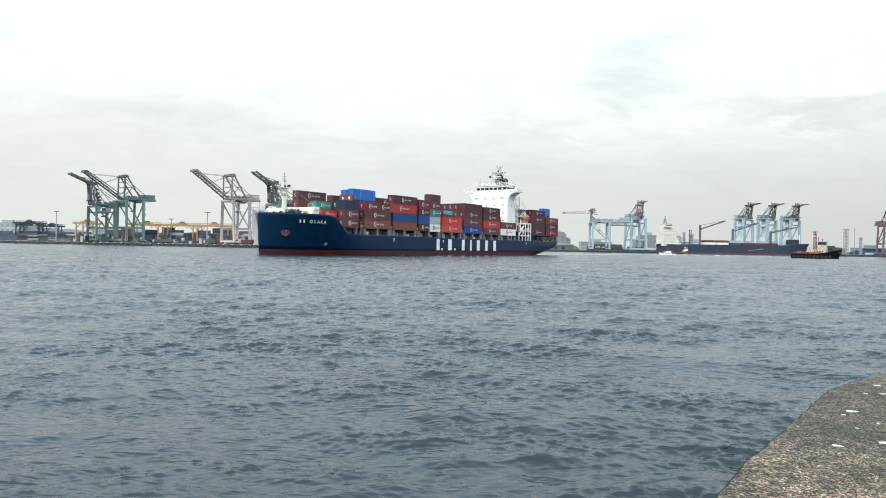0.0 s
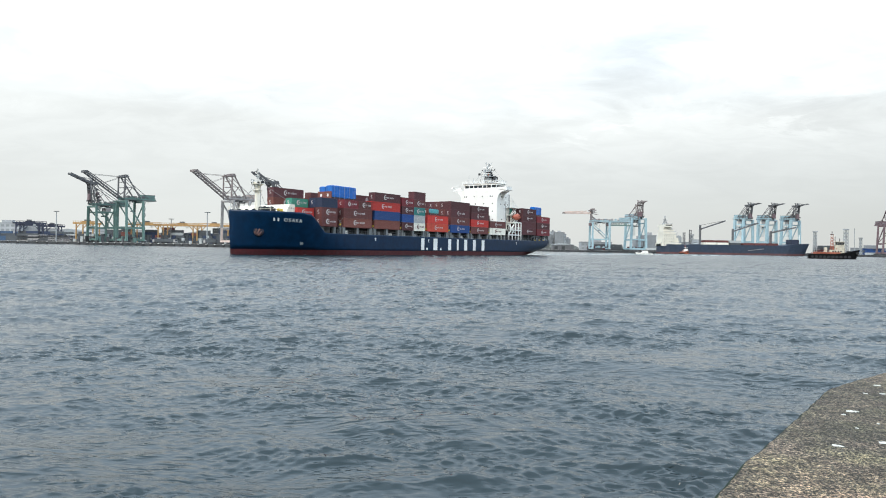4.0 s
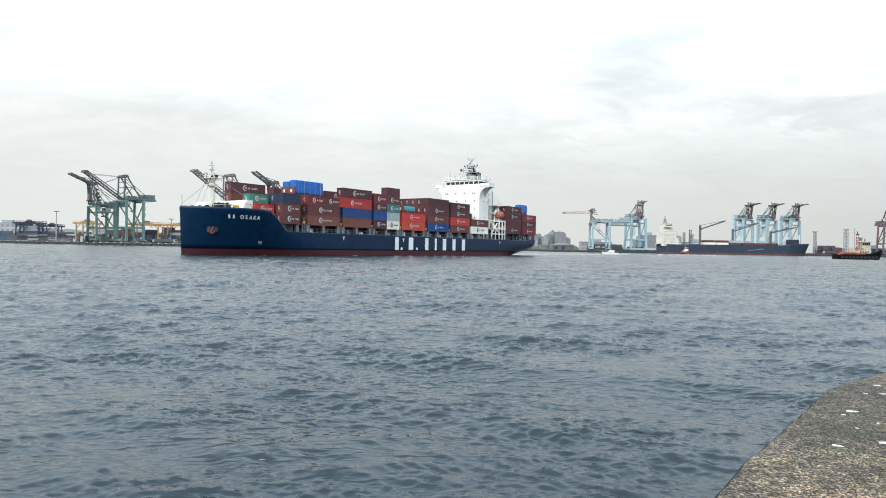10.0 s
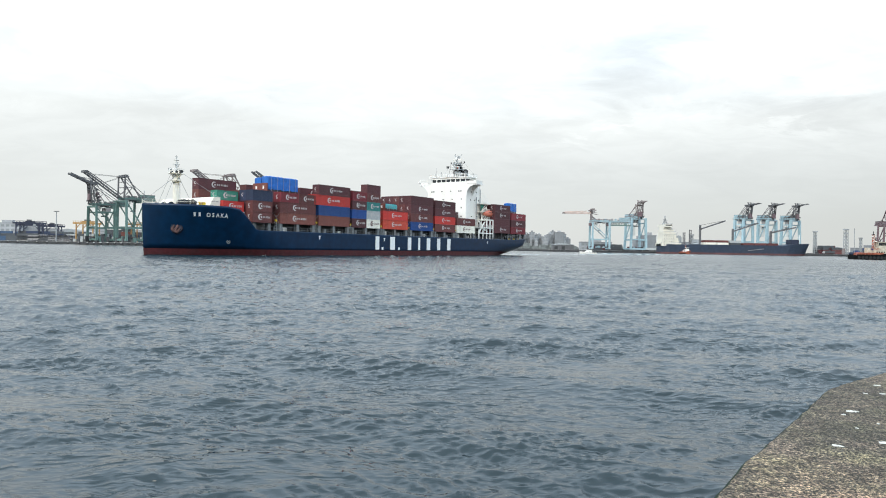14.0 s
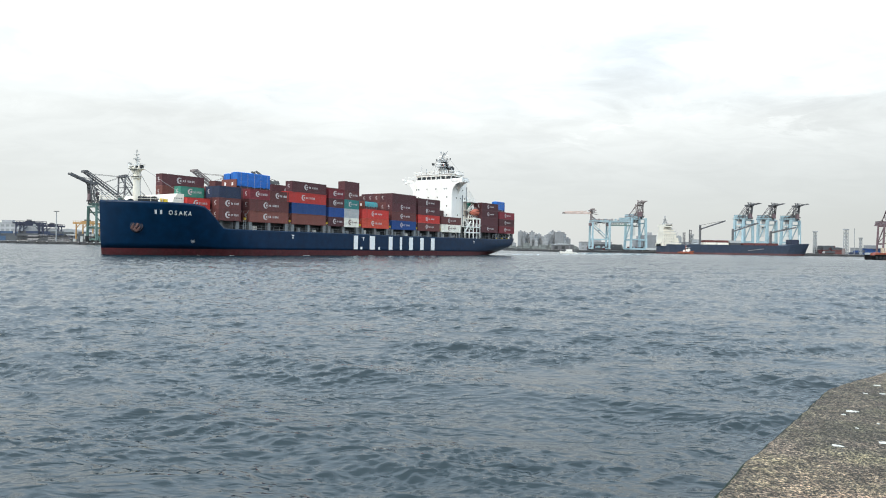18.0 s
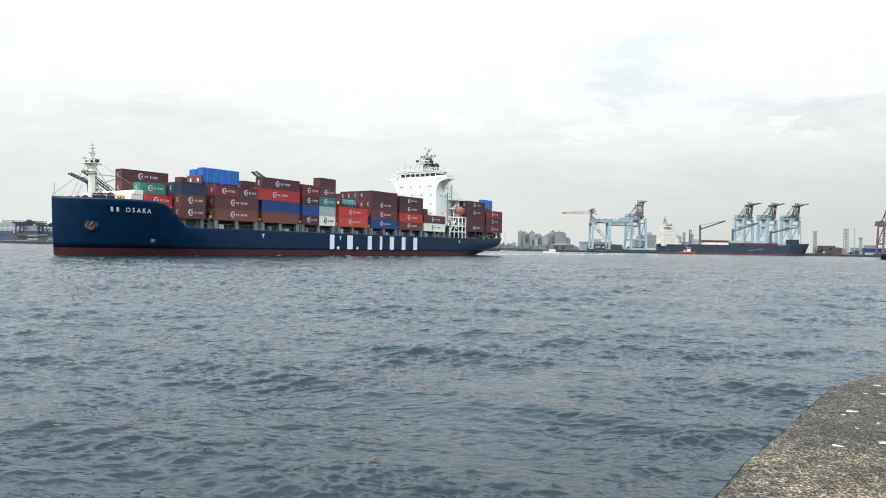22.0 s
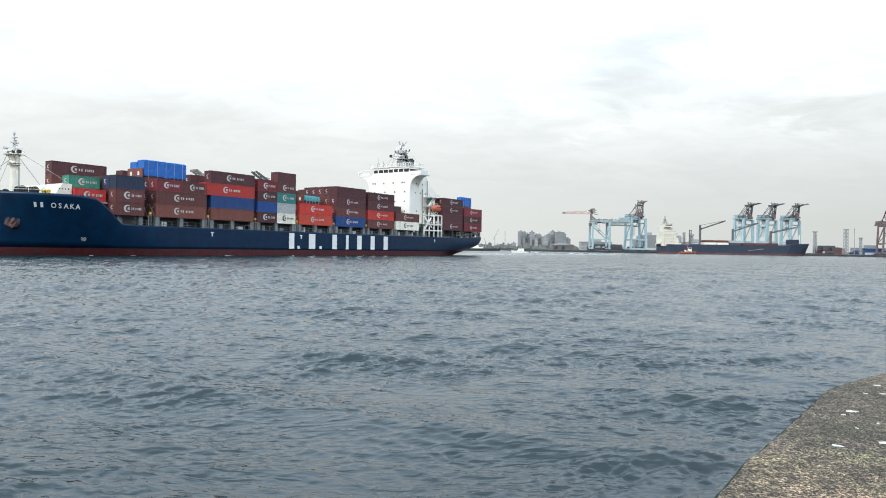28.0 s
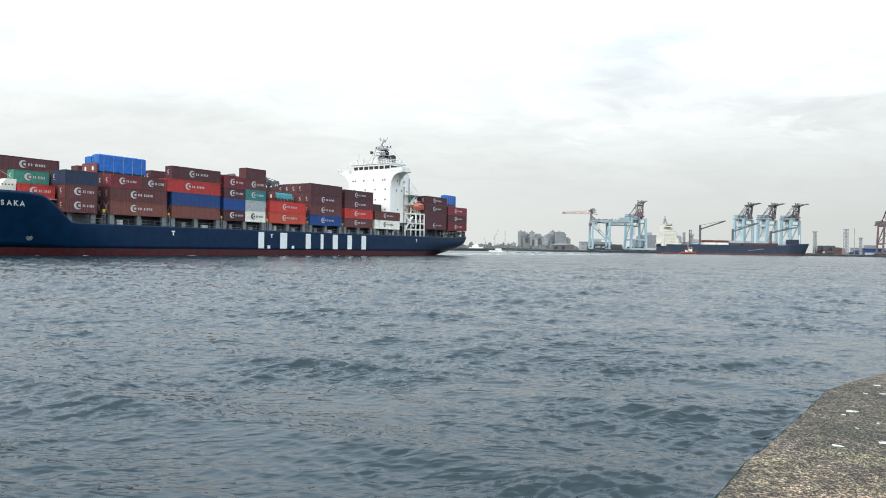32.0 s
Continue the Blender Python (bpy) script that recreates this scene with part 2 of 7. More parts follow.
def build_water():
    """One sheet to the horizon; close by, wind waves stand in its surface, and the whole sheet drifts with the wind."""
    rng = np.random.default_rng(5)

    def row_step(y):
        return 0.5 if y < 1.0 else 0.12 if y < 3.6 else 0.034 + max(0.0, y - 12) * 0.0045

    ys = [-14.0]
    while ys[-1] < 430:
        ys.append(ys[-1] + row_step(ys[-1]))
    ys = np.array(ys)
    nx = 1000
    half = 7 + 0.71 * np.maximum(ys, 0)
    u = np.linspace(-1, 1, nx)
    X = half[:, None] * u[None, :]
    Y = np.repeat(ys[:, None], nx, 1)
    step = np.maximum(np.array([row_step(y) for y in ys]), half * 2 / nx)
    Z = np.zeros_like(X)
    PX, PY = X.copy(), Y.copy()
    openness = np.clip((ys - 35) / 90, 0, 1)[:, None]
    offshore = np.clip((ys - 12) / 25, 0, 1)[:, None]
    chop = (np.clip((ys - 14) / 30, 0.12, 1) * np.clip(1.25 - ys / 200, 0.75, 1))[:, None]

    def patches(reach):
        """Where ripples gather, between smoother patches."""
        f = np.zeros_like(X)
        for _ in range(4):
            a, lam = rng.random() * 6.283, reach * (0.6 + 0.9 * rng.random())
            f += np.sin(6.283 / lam * (X * 0.6 * math.cos(a) + Y * math.sin(a)) + rng.random() * 6.283 + 0.8 * np.sin(6.283 / (2.3 * lam) * (X * math.sin(a) - Y * math.cos(a))))
        return np.clip(0.5 + 0.42 * f, 0.08, 1.4)

    groups = [patches(r) for r in (2.2, 3.0, 4.2, 6.0)]
    # peaked wind waves: the long chop, the short chop, two crossing systems of ripples, and the cross chop of the open water; each bends the next ones on its back
    bands = ((8.0, 2.4, 14, 0.057, ((-104, 0.26),)), (2.4, 0.8, 16, 0.077, ((-110, 0.22), (-82, 0.22))),
             (0.8, 0.32, 26, 0.104, ((-116, 0.22), (-68, 0.22))), (0.32, 0.12, 34, 0.152, ((-124, 0.24), (-58, 0.24))), (2.2, 0.6, 22, 0.098, ((-134, 0.3), (-46, 0.3))))
    for top, low, count, steepness, ways in bands:
        for k in range(count):
            lam = top * (low / top) ** ((k + rng.random()) / count)
            heading, spread = ways[k % len(ways)]
            a = radians(heading) + rng.normal(0, spread)
            dx, dy = math.cos(a), math.sin(a)
            keep = np.clip(2.4 - step * 4.0 / lam, 0, 1)[:, None]
            r = slice(int(np.argmax(keep[:, 0] > 0)), len(ys) - int(np.argmax(keep[::-1, 0] > 0)))
            wave = 2 * math.pi / lam
            steep = steepness * (0.6 + 0.8 * rng.random())
            if top == 2.2:
                steep = steep * chop[r]
            elif lam > 2.4:
                steep = steep * (1 - 0.35 * openness[r])
            elif lam < 0.8:
                steep = steep * groups[k % 4][r] * (1 + 0.5 * offshore[r])
            ph = wave * (PX[r] * dx + PY[r] * dy) + rng.random() * 6.283
            h = np.exp(2 * (np.sin(ph) - 1)) * keep[r]
            Z[r] += steep / wave * (h - 0.31 * keep[r])
            pull = 0.13 / wave * h * np.cos(ph)
            PX[r] -= dx * pull
            PY[r] -= dy * pull
    gust = 0.97 + 0.32 * np.sin(X * 0.31 + 1.3 * np.sin(Y * 0.17)) * np.sin(Y * 0.36 + 0.9 * np.sin(X * 0.15))
    edge = np.clip((430 - Y) / 60, 0, 1) * np.clip((1 - np.abs(u[None, :])) * 12, 0, 1) * np.clip((Y + 14) / 4, 0, 1)
    Z *= gust * edge
    nr = len(ys)
    co = np.stack([X, Y, Z], -1).reshape(-1, 3)
    i = (np.arange(nr - 1)[:, None] * nx + np.arange(nx - 1)[None, :]).reshape(-1)
    faces = np.stack([i, i + 1, i + nx + 1, i + nx], -1)
    far = np.array([(-4600, -4600, 0), (4600, -4600, 0), (4600, 4600, 0), (-4600, 4600, 0)], float)
    base = len(co)
    co = np.concatenate([co, far])
    tl, tr, bl, br = (nr - 1) * nx, nr * nx - 1, 0, nx - 1
    loops = list(faces.reshape(-1))
    sizes = [4] * len(faces)
    front = list(range(bl, br + 1))
    right = [r * nx + nx - 1 for r in range(nr)]
    back = list(range(tr, tl - 1, -1))
    left = [r * nx for r in range(nr - 1, -1, -1)]
    for side, a, b in ((front, 0, 1), (right, 1, 2), (back, 2, 3), (left, 3, 0)):
        ring = [base + a, base + b] + side[::-1]
        loops += ring
        sizes.append(len(ring))
    me = bpy.data.meshes.new("water")
    me.vertices.add(len(co))
    me.vertices.foreach_set("co", co.reshape(-1))
    me.loops.add(len(loops))
    me.loops.foreach_set("vertex_index", np.array(loops, np.int32))
    me.polygons.add(len(sizes))
    starts = np.concatenate([[0], np.cumsum(sizes)[:-1]]).astype(np.int32)
    me.polygons.foreach_set("loop_start", starts)
    me.update(calc_edges=True)
    me.validate()
    me.shade_smooth()
    me.materials.append(M_WATER)
    ob = tagged(new("water", me), "choppy blue-grey harbour water with wind ripples", "water", kind="structure")
    MOVING.append((ob, [(t, pose(4 - 0.25 * t, 3 - 0.20 * t, 0)) for t in (0, 16, 32)]))


build_water()


def lerp_table(table, x):
    for (a, fa), (b, fb) in zip(table, table[1:]):
        if x <= b:
            f = max(0.0, (x - a) / (b - a))
            return fa + (fb - fa) * f
    return table[-1][1]


# ---- the harbour wall that the camera stands on ----
def concrete_material():
    """Old exposed-aggregate concrete: pale grit in a dark lichen-stained surface."""
    m = bpy.data.materials.new("weathered_concrete")
    m.use_nodes = True
    nt = m.node_tree
    N, L = nt.nodes.new, nt.links.new
    b = nt.nodes["Principled BSDF"]
    b.inputs["Roughness"].default_value = 0.92
    tc = N("ShaderNodeTexCoord")

    def noise_node(scale, detail, rough=0.6):
        n = N("ShaderNodeTexNoise")
        n.inputs["Scale"].default_value, n.inputs["Detail"].default_value, n.inputs["Roughness"].default_value = scale, detail, rough
        L(tc.outputs["Object"], n.inputs["Vector"])
        return n

    def ramp(src, stops):
        r = N("ShaderNodeValToRGB")
        for k, (p, c) in enumerate(stops):
            e = r.color_ramp.elements[k] if k < 2 else r.color_ramp.elements.new(p)
            e.position, e.color = p, (*c, 1)
        L(src, r.inputs[0])
        return r.outputs[0]

    grit = noise_node(42, 5, 0.8)
    mid = noise_node(10, 6, 0.7)
    big = noise_node(0.9, 4)
    tint = noise_node(2.3, 5)
    c1 = ramp(grit.outputs[0], ((0.43, (0.012, 0.012, 0.011)), (0.60, (0.455, 0.425, 0.375)), (0.5, (0.100, 0.093, 0.082))))
    c2 = ramp(mid.outputs[0], ((0.36, (0.28, 0.28, 0.27)), (0.66, (1.62, 1.54, 1.42))))
    c3 = ramp(big.outputs[0], ((0.38, (0.52, 0.51, 0.46)), (0.62, (1.35, 1.28, 1.14))))
    # green lichen, and bare purplish stone
    c4 = ramp(tint.outputs[0], ((0.36, (0.92, 0.98, 0.85)), (0.64, (1.05, 0.96, 1.0)), (0.5, (1.0, 0.98, 0.96))))
    # paler and warmer round a point by the corner, darker beyond, with a ragged border
    near, gap = N("ShaderNodeVectorMath"), N("ShaderNodeMath")
    near.operation, near.inputs[1].default_value = "DISTANCE", (2.7, 4.3, 1.08)
    L(tc.outputs["Object"], near.inputs[0])
    gap.operation = "MULTIPLY_ADD"
    gap.inputs[1].default_value, gap.inputs[2].default_value = 1.6, -0.8
    L(tint.outputs[0], gap.inputs[0])
    total = N("ShaderNodeMath")
    L(near.outputs["Value"], total.inputs[0])
    L(gap.outputs[0], total.inputs[1])
    c5 = ramp(total.outputs[0], ((0.5, (1.75, 1.58, 1.40)), (1.0, (0.88, 0.84, 0.80))))
    shade = c1
    for c in (c2, c3, c4, c5):
        mx = N("ShaderNodeMix")
        mx.data_type, mx.blend_type = "RGBA", "MULTIPLY"
        mx.inputs[0].default_value = 1.0
        L(shade, mx.inputs[6])
        L(c, mx.inputs[7])
        shade = mx.outputs[2]
    L(shade, b.inputs["Base Color"])
    coarse = N("ShaderNodeBump")
    coarse.inputs["Strength"].default_value, coarse.inputs["Distance"].default_value = 0.8, 0.05
    L(mid.outputs[0], coarse.inputs["Height"])
    bp = N("ShaderNodeBump")
    bp.inputs["Strength"].default_value, bp.inputs["Distance"].default_value = 1.0, 0.03
    L(grit.outputs[0], bp.inputs["Height"])
    L(coarse.outputs[0], bp.inputs["Normal"])
    L(bp.outputs[0], b.inputs["Normal"])
    return m


M_CONCRETE = concrete_material()
M_ALGAE = material("wet_algae_edge", (0.022, 0.032, 0.022), 0.95, spec=0.1, grain=18, vary=0.5, bump=0.01, stain=(0.05, 0.055, 0.04), stain_scale=5)
M_LIME = material("white_splash", (0.62, 0.61, 0.57), 0.8, grain=30, vary=0.1, stain_amount=0.2)


def build_wall():
    """Chamfered concrete quay block; its water edge bends outward beyond the corner."""
    outline = [(0.92, 2.9), (1.74, 4.24), (2.23, 4.92), (2.69, 5.48), (3.38, 6.33), (4.50, 7.73), (5.20, 8.31), (5.90, 8.85), (12, 13.5), (12, -8), (-6, -8), (-6, -3.0), (0.1, 0.6)]
    wall = thing("harbour_wall", "rough weathered concrete harbour wall at the water's edge", "quay", kind="structure")
    bm = bmesh.new()
    rng = random.Random(4)
    pts = []
    for k, (x, y) in enumerate(outline):
        x2, y2 = outline[(k + 1) % len(outline)]
        d = math.hypot(x2 - x, y2 - y)
        n = max(1, int(d / 0.12)) if y > 1 and x < 7 else 4
        for j in range(n):
            f = j / n
            e = rng.uniform(-0.007, 0.007) if n > 4 else 0
            pts.append((x + (x2 - x) * f + e, y + (y2 - y) * f + e))
    top, rim, low = [], [], []
    cx, cy = 6, 2
    for x, y in pts:
        dx, dy = cx - x, cy - y
        l = math.hypot(dx, dy)
        j = 0.022 + rng.uniform(-0.008, 0.012)
        top.append(bm.verts.new((x + dx / l * j, y + dy / l * j, 1.076)))
        rim.append(bm.verts.new((x, y, 1.076 - j * 0.9)))
        low.append(bm.verts.new((x, y, -1.5)))
    n = len(pts)
    for k in range(n):
        a = (k + 1) % n
        bm.faces.new((rim[k], rim[a], low[a], low[k]))
        bm.faces.new((top[k], top[a], rim[a], rim[k]))
    bm.faces.new(top)
    block = part("wall_block", bm, M_CONCRETE, wall)
    block.data.materials.append(M_ALGAE)
    for p in block.data.polygons:
        if len(p.vertices) == 4:
            p.material_index = 1
    # exposed stones of the worn surface, standing a few millimetres proud
    verts, faces = [], []
    ring = [(math.cos(k * 1.0472), math.sin(k * 1.0472)) for k in range(6)]
    while len(verts) < 7 * 9000:
        y = rng.uniform(3.9, 8.84)
        x = rng.uniform(1.6, 6.6)
        edge_x = lerp_table([(p[1], p[0]) for p in outline[:8]], y)
        if x < edge_x + 0.04 or x > 0.69 * y + 0.3:
            continue
        r, h, turn = rng.uniform(0.004, 0.010), rng.uniform(0.002, 0.0055), rng.random() * 6.283
        n0 = len(verts)
        for cx, sy in ring:
            q = r * rng.uniform(0.75, 1.25)
            verts.append((x + q * (cx * math.cos(turn) - sy * math.sin(turn)), y + q * (cx * math.sin(turn) + sy * math.cos(turn)), 1.074))
        verts.append((x, y, 1.076 + h))
        faces += [(n0 + k, n0 + (k + 1) % 6, n0 + 6) for k in range(6)]
    me = bpy.data.meshes.new("exposed_stones")
    me.from_pydata(verts, [], faces)
    me.materials.append(material("exposed_stone", (0.125, 0.112, 0.090), 0.9, grain=60, vary=0.3, island=True, random_each=0.75, stain=(0.05, 0.055, 0.042), stain_scale=2.2, stain_amount=0.6))
    tagged(part("exposed_stones", me, None, wall), "pale and dark stones in the worn concrete", kind="stuff")
    # lime-white splashes on the top
    for x, y, l, w, a in ((4.10, 6.62, 0.15, 0.05, 4), (3.93, 6.48, 0.05, 0.022, 0), (3.24, 5.42, 0.12, 0.035, -14), (4.78, 7.48, 0.06, 0.03, 0), (4.97, 7.47, 0.10, 0.03, 3), (5.22, 7.95, 0.09, 0.035, 3), (3.72, 5.52, 0.16, 0.04, -12), (3.75, 5.98, 0.03, 0.02, 0), (4.05, 6.15, 0.03, 0.02, 0)):
        bm = bmesh.new()
        ring = []
        for k in range(18):
            t = 2 * math.pi * k / 18
            r = rng.uniform(0.35, 1.15)
            ring.append(bm.verts.new((l * 0.46 * r * math.cos(t), w * 0.72 * r * math.sin(t), 0.0055)))
        lowr = [bm.verts.new((v.co.x * 1.08, v.co.y * 1.2, -0.004)) for v in ring]
        bm.faces.new(ring)
        for k in range(18):
            bm.faces.new((ring[k], lowr[k], lowr[(k + 1) % 18], ring[(k + 1) % 18]))
        s = part("splash", bm, M_LIME, wall, "dried white splash")
        s.matrix_world = pose(x, y, 1.076, 0, 0, a)


build_wall()


# ---- the container ship: x runs from bow to stern, y across from the near (port) side, z up from the water ----
def ship_pose(t):
    u = (t - 16) / 16
    return pose(-35.72 - 20.64 * u - 0.65 * u * u, 172.25 - 34.50 * u + 1.70 * u * u, 0, 0, 0, math.degrees(0.9723 + 0.0155 * u))


# hatch paint lowered to near black, with the deck's shade in its colour
M_HATCH = material("shaded_hatch_paint", (0.030, 0.034, 0.036), 0.6, grain=1.5, vary=0.3, stain=RUST, stain_amount=0.4)
TIMES = (0, 8, 16, 24, 32)
SHIP_ROWS = [(t, ship_pose(t)) for t in TIMES]


def ride(ob, m):
    """Keys a thing that stands on the ship, at the pose m in the ship's space."""
    MOVING.append((ob, [(t, p @ m) for t, p in SHIP_ROWS]))
    ob.matrix_world = SHIP_ROWS[0][1] @ m
    return ob


ship = thing("container_ship", "navy blue container ship with a red waterline, under way", "ship")
MOVING.append((ship, SHIP_ROWS))
MID, HALF = 13.5, 13.62


TOP = ((-42, 11.65), (-34, 11.45), (-27.0, 11.25), (-26.0, 11.0), (-24.7, 10.05), (-22.7, 8.15), (-21.2, 6.55), (-20.7, 6.18), (-19.0, 6.12), (60, 6.15), (101.5, 6.2), (110, 6.35), (119.7, 6.75))
STEM = ((-2, -40.6), (0, -41.2), (4, -41.5), (12, -41.8))
END = ((-2, 101), (0, 108.8), (1.5, 112.3), (3, 115.6), (4.5, 118.2), (6, 119.4), (9, 119.8))


def half_breadth(s, z):
    a, e = lerp_table(STEM, z), lerp_table(END, z)
    w = min(1.0, max(0.0, (z + 2) / 13))
    ent = 35 - 16 * w
    u = min(1.0, max(0.0, (s - a) / ent))
    b = 1 - (1 - u) ** (1.75 + 0.75 * w)
    k = 0.45 * (1 - min(1.0, max(0.0, z) / 4)) ** 1.3 + 0.05
    v = min(1.0, max(0.0, (s - 84) / (e - 84)))
    return HALF * b * (1 - k * v ** 2.2)


def hull_grid(levels, closed_top=False):
    """Both sides and the transom, from bow to stern, for a list of level functions of the deck height."""
    us = [0, 0.004, 0.01, 0.018, 0.028, 0.04, 0.055, 0.07, 0.085, 0.10, 0.107, 0.113, 0.119, 0.125, 0.131, 0.137, 0.147, 0.17, 0.2, 0.25] + [0.3 + 0.05 * k for k in range(11)] + [0.85, 0.887, 0.896, 0.906, 0.916, 0.94, 0.96, 0.975, 0.985, 0.993, 1.0]
    bm = bmesh.new()
    grid = {1: [], -1: []}
    for u in us:
        top = lerp_table(TOP, -42 + u * 161.7)
        for side in (1, -1):
            col = []
            for lv in levels:
                z = lv(top)
                a, e = lerp_table(STEM, z), lerp_table(END, z)
                s = a + u * (e - a)
                col.append(bm.verts.new((s, MID + side * half_breadth(s, z) if u > 0 else MID + side * 0.05, z)))
            grid[side].append(col)
    for side in (1, -1):
        g = grid[side]
        for i in range(len(g) - 1):
            for j in range(len(levels) - 1):
                bm.faces.new((g[i][j], g[i + 1][j], g[i + 1][j + 1], g[i][j + 1]))
    for i in (0, -1):
        for j in range(len(levels) - 1):
            bm.faces.new((grid[1][i][j], grid[-1][i][j], grid[-1][i][j + 1], grid[1][i][j + 1]))
    return bm


def build_hull():
    low = hull_grid([lambda t: -2.0, lambda t: -0.6, lambda t: 0.4, lambda t: 1.45])
    part("boot_topping", low, M_BOOT, ship, "red painted waterline band", smooth=True)
    up = hull_grid([lambda t, f=f: 1.45 + (t - 1.45) * f for f in (0, 0.12, 0.25, 0.4, 0.55, 0.7, 0.85, 0.95, 1.0)])
    ob = part("hull", up, M_NAVY, ship, "navy blue steel hull", smooth=True)
    sol = ob.modifiers.new("plate", "SOLIDIFY")
    sol.thickness, sol.offset = 0.22, -1
    # decks a little below the bulwark's edge
    bm = bmesh.new()
    ss = [-41.5, -40, -38, -35, -31, -27, -26.2]
    for rows, z in ((ss, 10.3),):
        for a, b in zip(rows, rows[1:]):
            ha, hb = max(0.1, half_breadth(a, z) - 0.15), max(0.1, half_breadth(b, z) - 0.15)
            prism(bm, [(a, MID - ha), (b, MID - hb), (b, MID + hb), (a, MID + ha)], z - 0.15, z, "z")
    part("forecastle_deck", bm, M_DECK, ship)
    bm = bmesh.new()
    for a, b in ((-26.2, -18), (-18, 0), (0, 40), (40, 84), (84, 100), (100, 112), (112, 119)):
        ha, hb = half_breadth(a, 5) - 0.15, half_breadth(b, 5) - 0.15
        prism(bm, [(a, MID - ha), (b, MID - hb), (b, MID + hb), (a, MID + ha)], 5.0, 5.15, "z")
    part("main_deck", bm, M_DECK, ship)
    boxes("forecastle_bulkhead", M_GREYSTEEL, ship, [(-26.4, -26.2, 2.5, 24.5, 5.15, 10.15)])


build_hull()


def build_ship_marks():
    # the shipping line's hull lettering, as plain white blocks
    for a, b in ((22.75, 25.5), (29.45, 33.1), (38.35, 41.2), (44.35, 45.4), (48.45, 51.55), (54.4, 57.3), (60.35, 63.5)):
        w = (b - a)
        bm = bmesh.new()
        k = 0.62 if w > 2 else 1.0
        box(bm, (a + b) / 2 - w * k / 2, (a + b) / 2 + w * k / 2, -0.19, -0.10, 1.75, 5.65)
        part("hull_lettering", bm, M_LETTER, ship, "white painted block")
    for a in (26.1, 34.0):
        boxes("hull_lettering", M_LETTER, ship, [(a, a + 0.8, -0.19, -0.10, 1.75, 2.5)])
    for a in (0.0, 27.0, 87.5):
        boxes("tug_mark", M_LETTER, ship, [(a, a + 0.75, -0.17, -0.10, 5.0, 5.25), (a + 0.27, a + 0.5, -0.17, -0.10, 4.3, 5.0)])
    # name on the flare of the bow
    base = -34.75
    for a in (0.0, 0.82):
        s = base + a
        y = MID - half_breadth(s + 0.4, 9.2)
        bm = bmesh.new()
        box(bm, -0.22, 0.22, -0.03, 0.03, -0.48, 0.48)
        ob = part("name_lettering", bm, M_LETTER, ship)
        ang = math.degrees(math.atan2((MID - half_breadth(s + 1, 9.2)) - (MID - half_breadth(s, 9.2)), 1))
        lean = math.degrees(math.atan2(half_breadth(s, 9.7) - half_breadth(s, 8.7), 1.0))
        ob.matrix_basis = pose(s + 0.4, y - 0.06, 9.3, lean, 0, ang)
    for k, ch in enumerate("OSAKA"):
        s = base + 2.35 + k * 0.86
        cu = bpy.data.curves.new("name_lettering", "FONT")
        cu.body, cu.size, cu.align_x, cu.extrude, cu.offset = ch, 1.38, "CENTER", 0.03, 0.02
        cu.materials.append(M_LETTER)
        tmp = new("name_lettering", cu)
        dg = bpy.context.evaluated_depsgraph_get()
        me = bpy.data.meshes.new_from_object(tmp.evaluated_get(dg))
        bpy.data.objects.remove(tmp)
        ob = part("name_lettering", me, None, ship)
        sc = s + 0.5
        y = MID - half_breadth(sc, 8.9)
        ang = math.degrees(math.atan2(half_breadth(sc, 9) - half_breadth(sc + 1, 9), 1))
        lean = math.degrees(math.atan2(half_breadth(sc, 9.6) - half_breadth(sc, 8.6), 1.0))
        ob.matrix_basis = pose(sc, y - 0.05, 8.82 - 0.03 * k, 90 + lean, 0, ang) @ Matrix.Diagonal((0.8, 1, 1, 1))
    # anchor in its pocket, thruster mark, draught marks
    s = -36.6
    y = MID - half_breadth(s, 6.3)
    ang = math.degrees(math.atan2(half_breadth(s, 6) - half_breadth(s + 1, 6), 1))
    bm = bmesh.new()
    tube(bm, (0, -0.12, 0.1), (0, 0.4, 0.1), 1.25, 1.5, 18)
    pk = part("hawse_pipe", bm, material("rust_streaked_navy", (0.008, 0.014, 0.03), 0.6, grain=2, vary=0.4, stain=(0.07, 0.03, 0.025), stain_scale=1.2, streak=True), ship, "rusty anchor pocket")
    pk.matrix_basis = pose(s, y, 6.1, 0, 0, ang)
    bm = bmesh.new()
    tube(bm, (0, -0.1, 0.7), (0, -0.45, -0.5), 0.28, 0.34, 8)
    box(bm, -0.75, 0.75, -0.75, -0.2, -0.95, -0.45)
    for sd in (-1, 1):
        tube(bm, (sd * 0.62, -0.5, -0.6), (sd * 0.72, -0.62, 0.45), 0.30, 0.10, 6)
        box(bm, sd * 0.62 - 0.2, sd * 0.62 + 0.2, -0.8, -0.35, -0.75, -0.2)
    an = part("anchor", bm, material("rusty_anchor", (0.10, 0.05, 0.045), 0.8, grain=3, vary=0.5, stain=(0.03, 0.03, 0.035), stain_scale=2), ship, "rusty anchor")
    an.matrix_basis = pose(s, y, 6.1, 0, 0, ang) @ pose(0, 0, 0, 0, 28, 0)
    s = -26.5
    bm = bmesh.new()
    for k in range(12):
        a, b = 2 * math.pi * k / 12, 2 * math.pi * (k + 1) / 12
        bar(bm, (0.42 * math.cos(a), 0, 0.42 * math.sin(a)), (0.42 * math.cos(b), 0, 0.42 * math.sin(b)), 0.09)
    bar(bm, (-0.3, 0, -0.3), (0.3, 0, 0.3), 0.09)
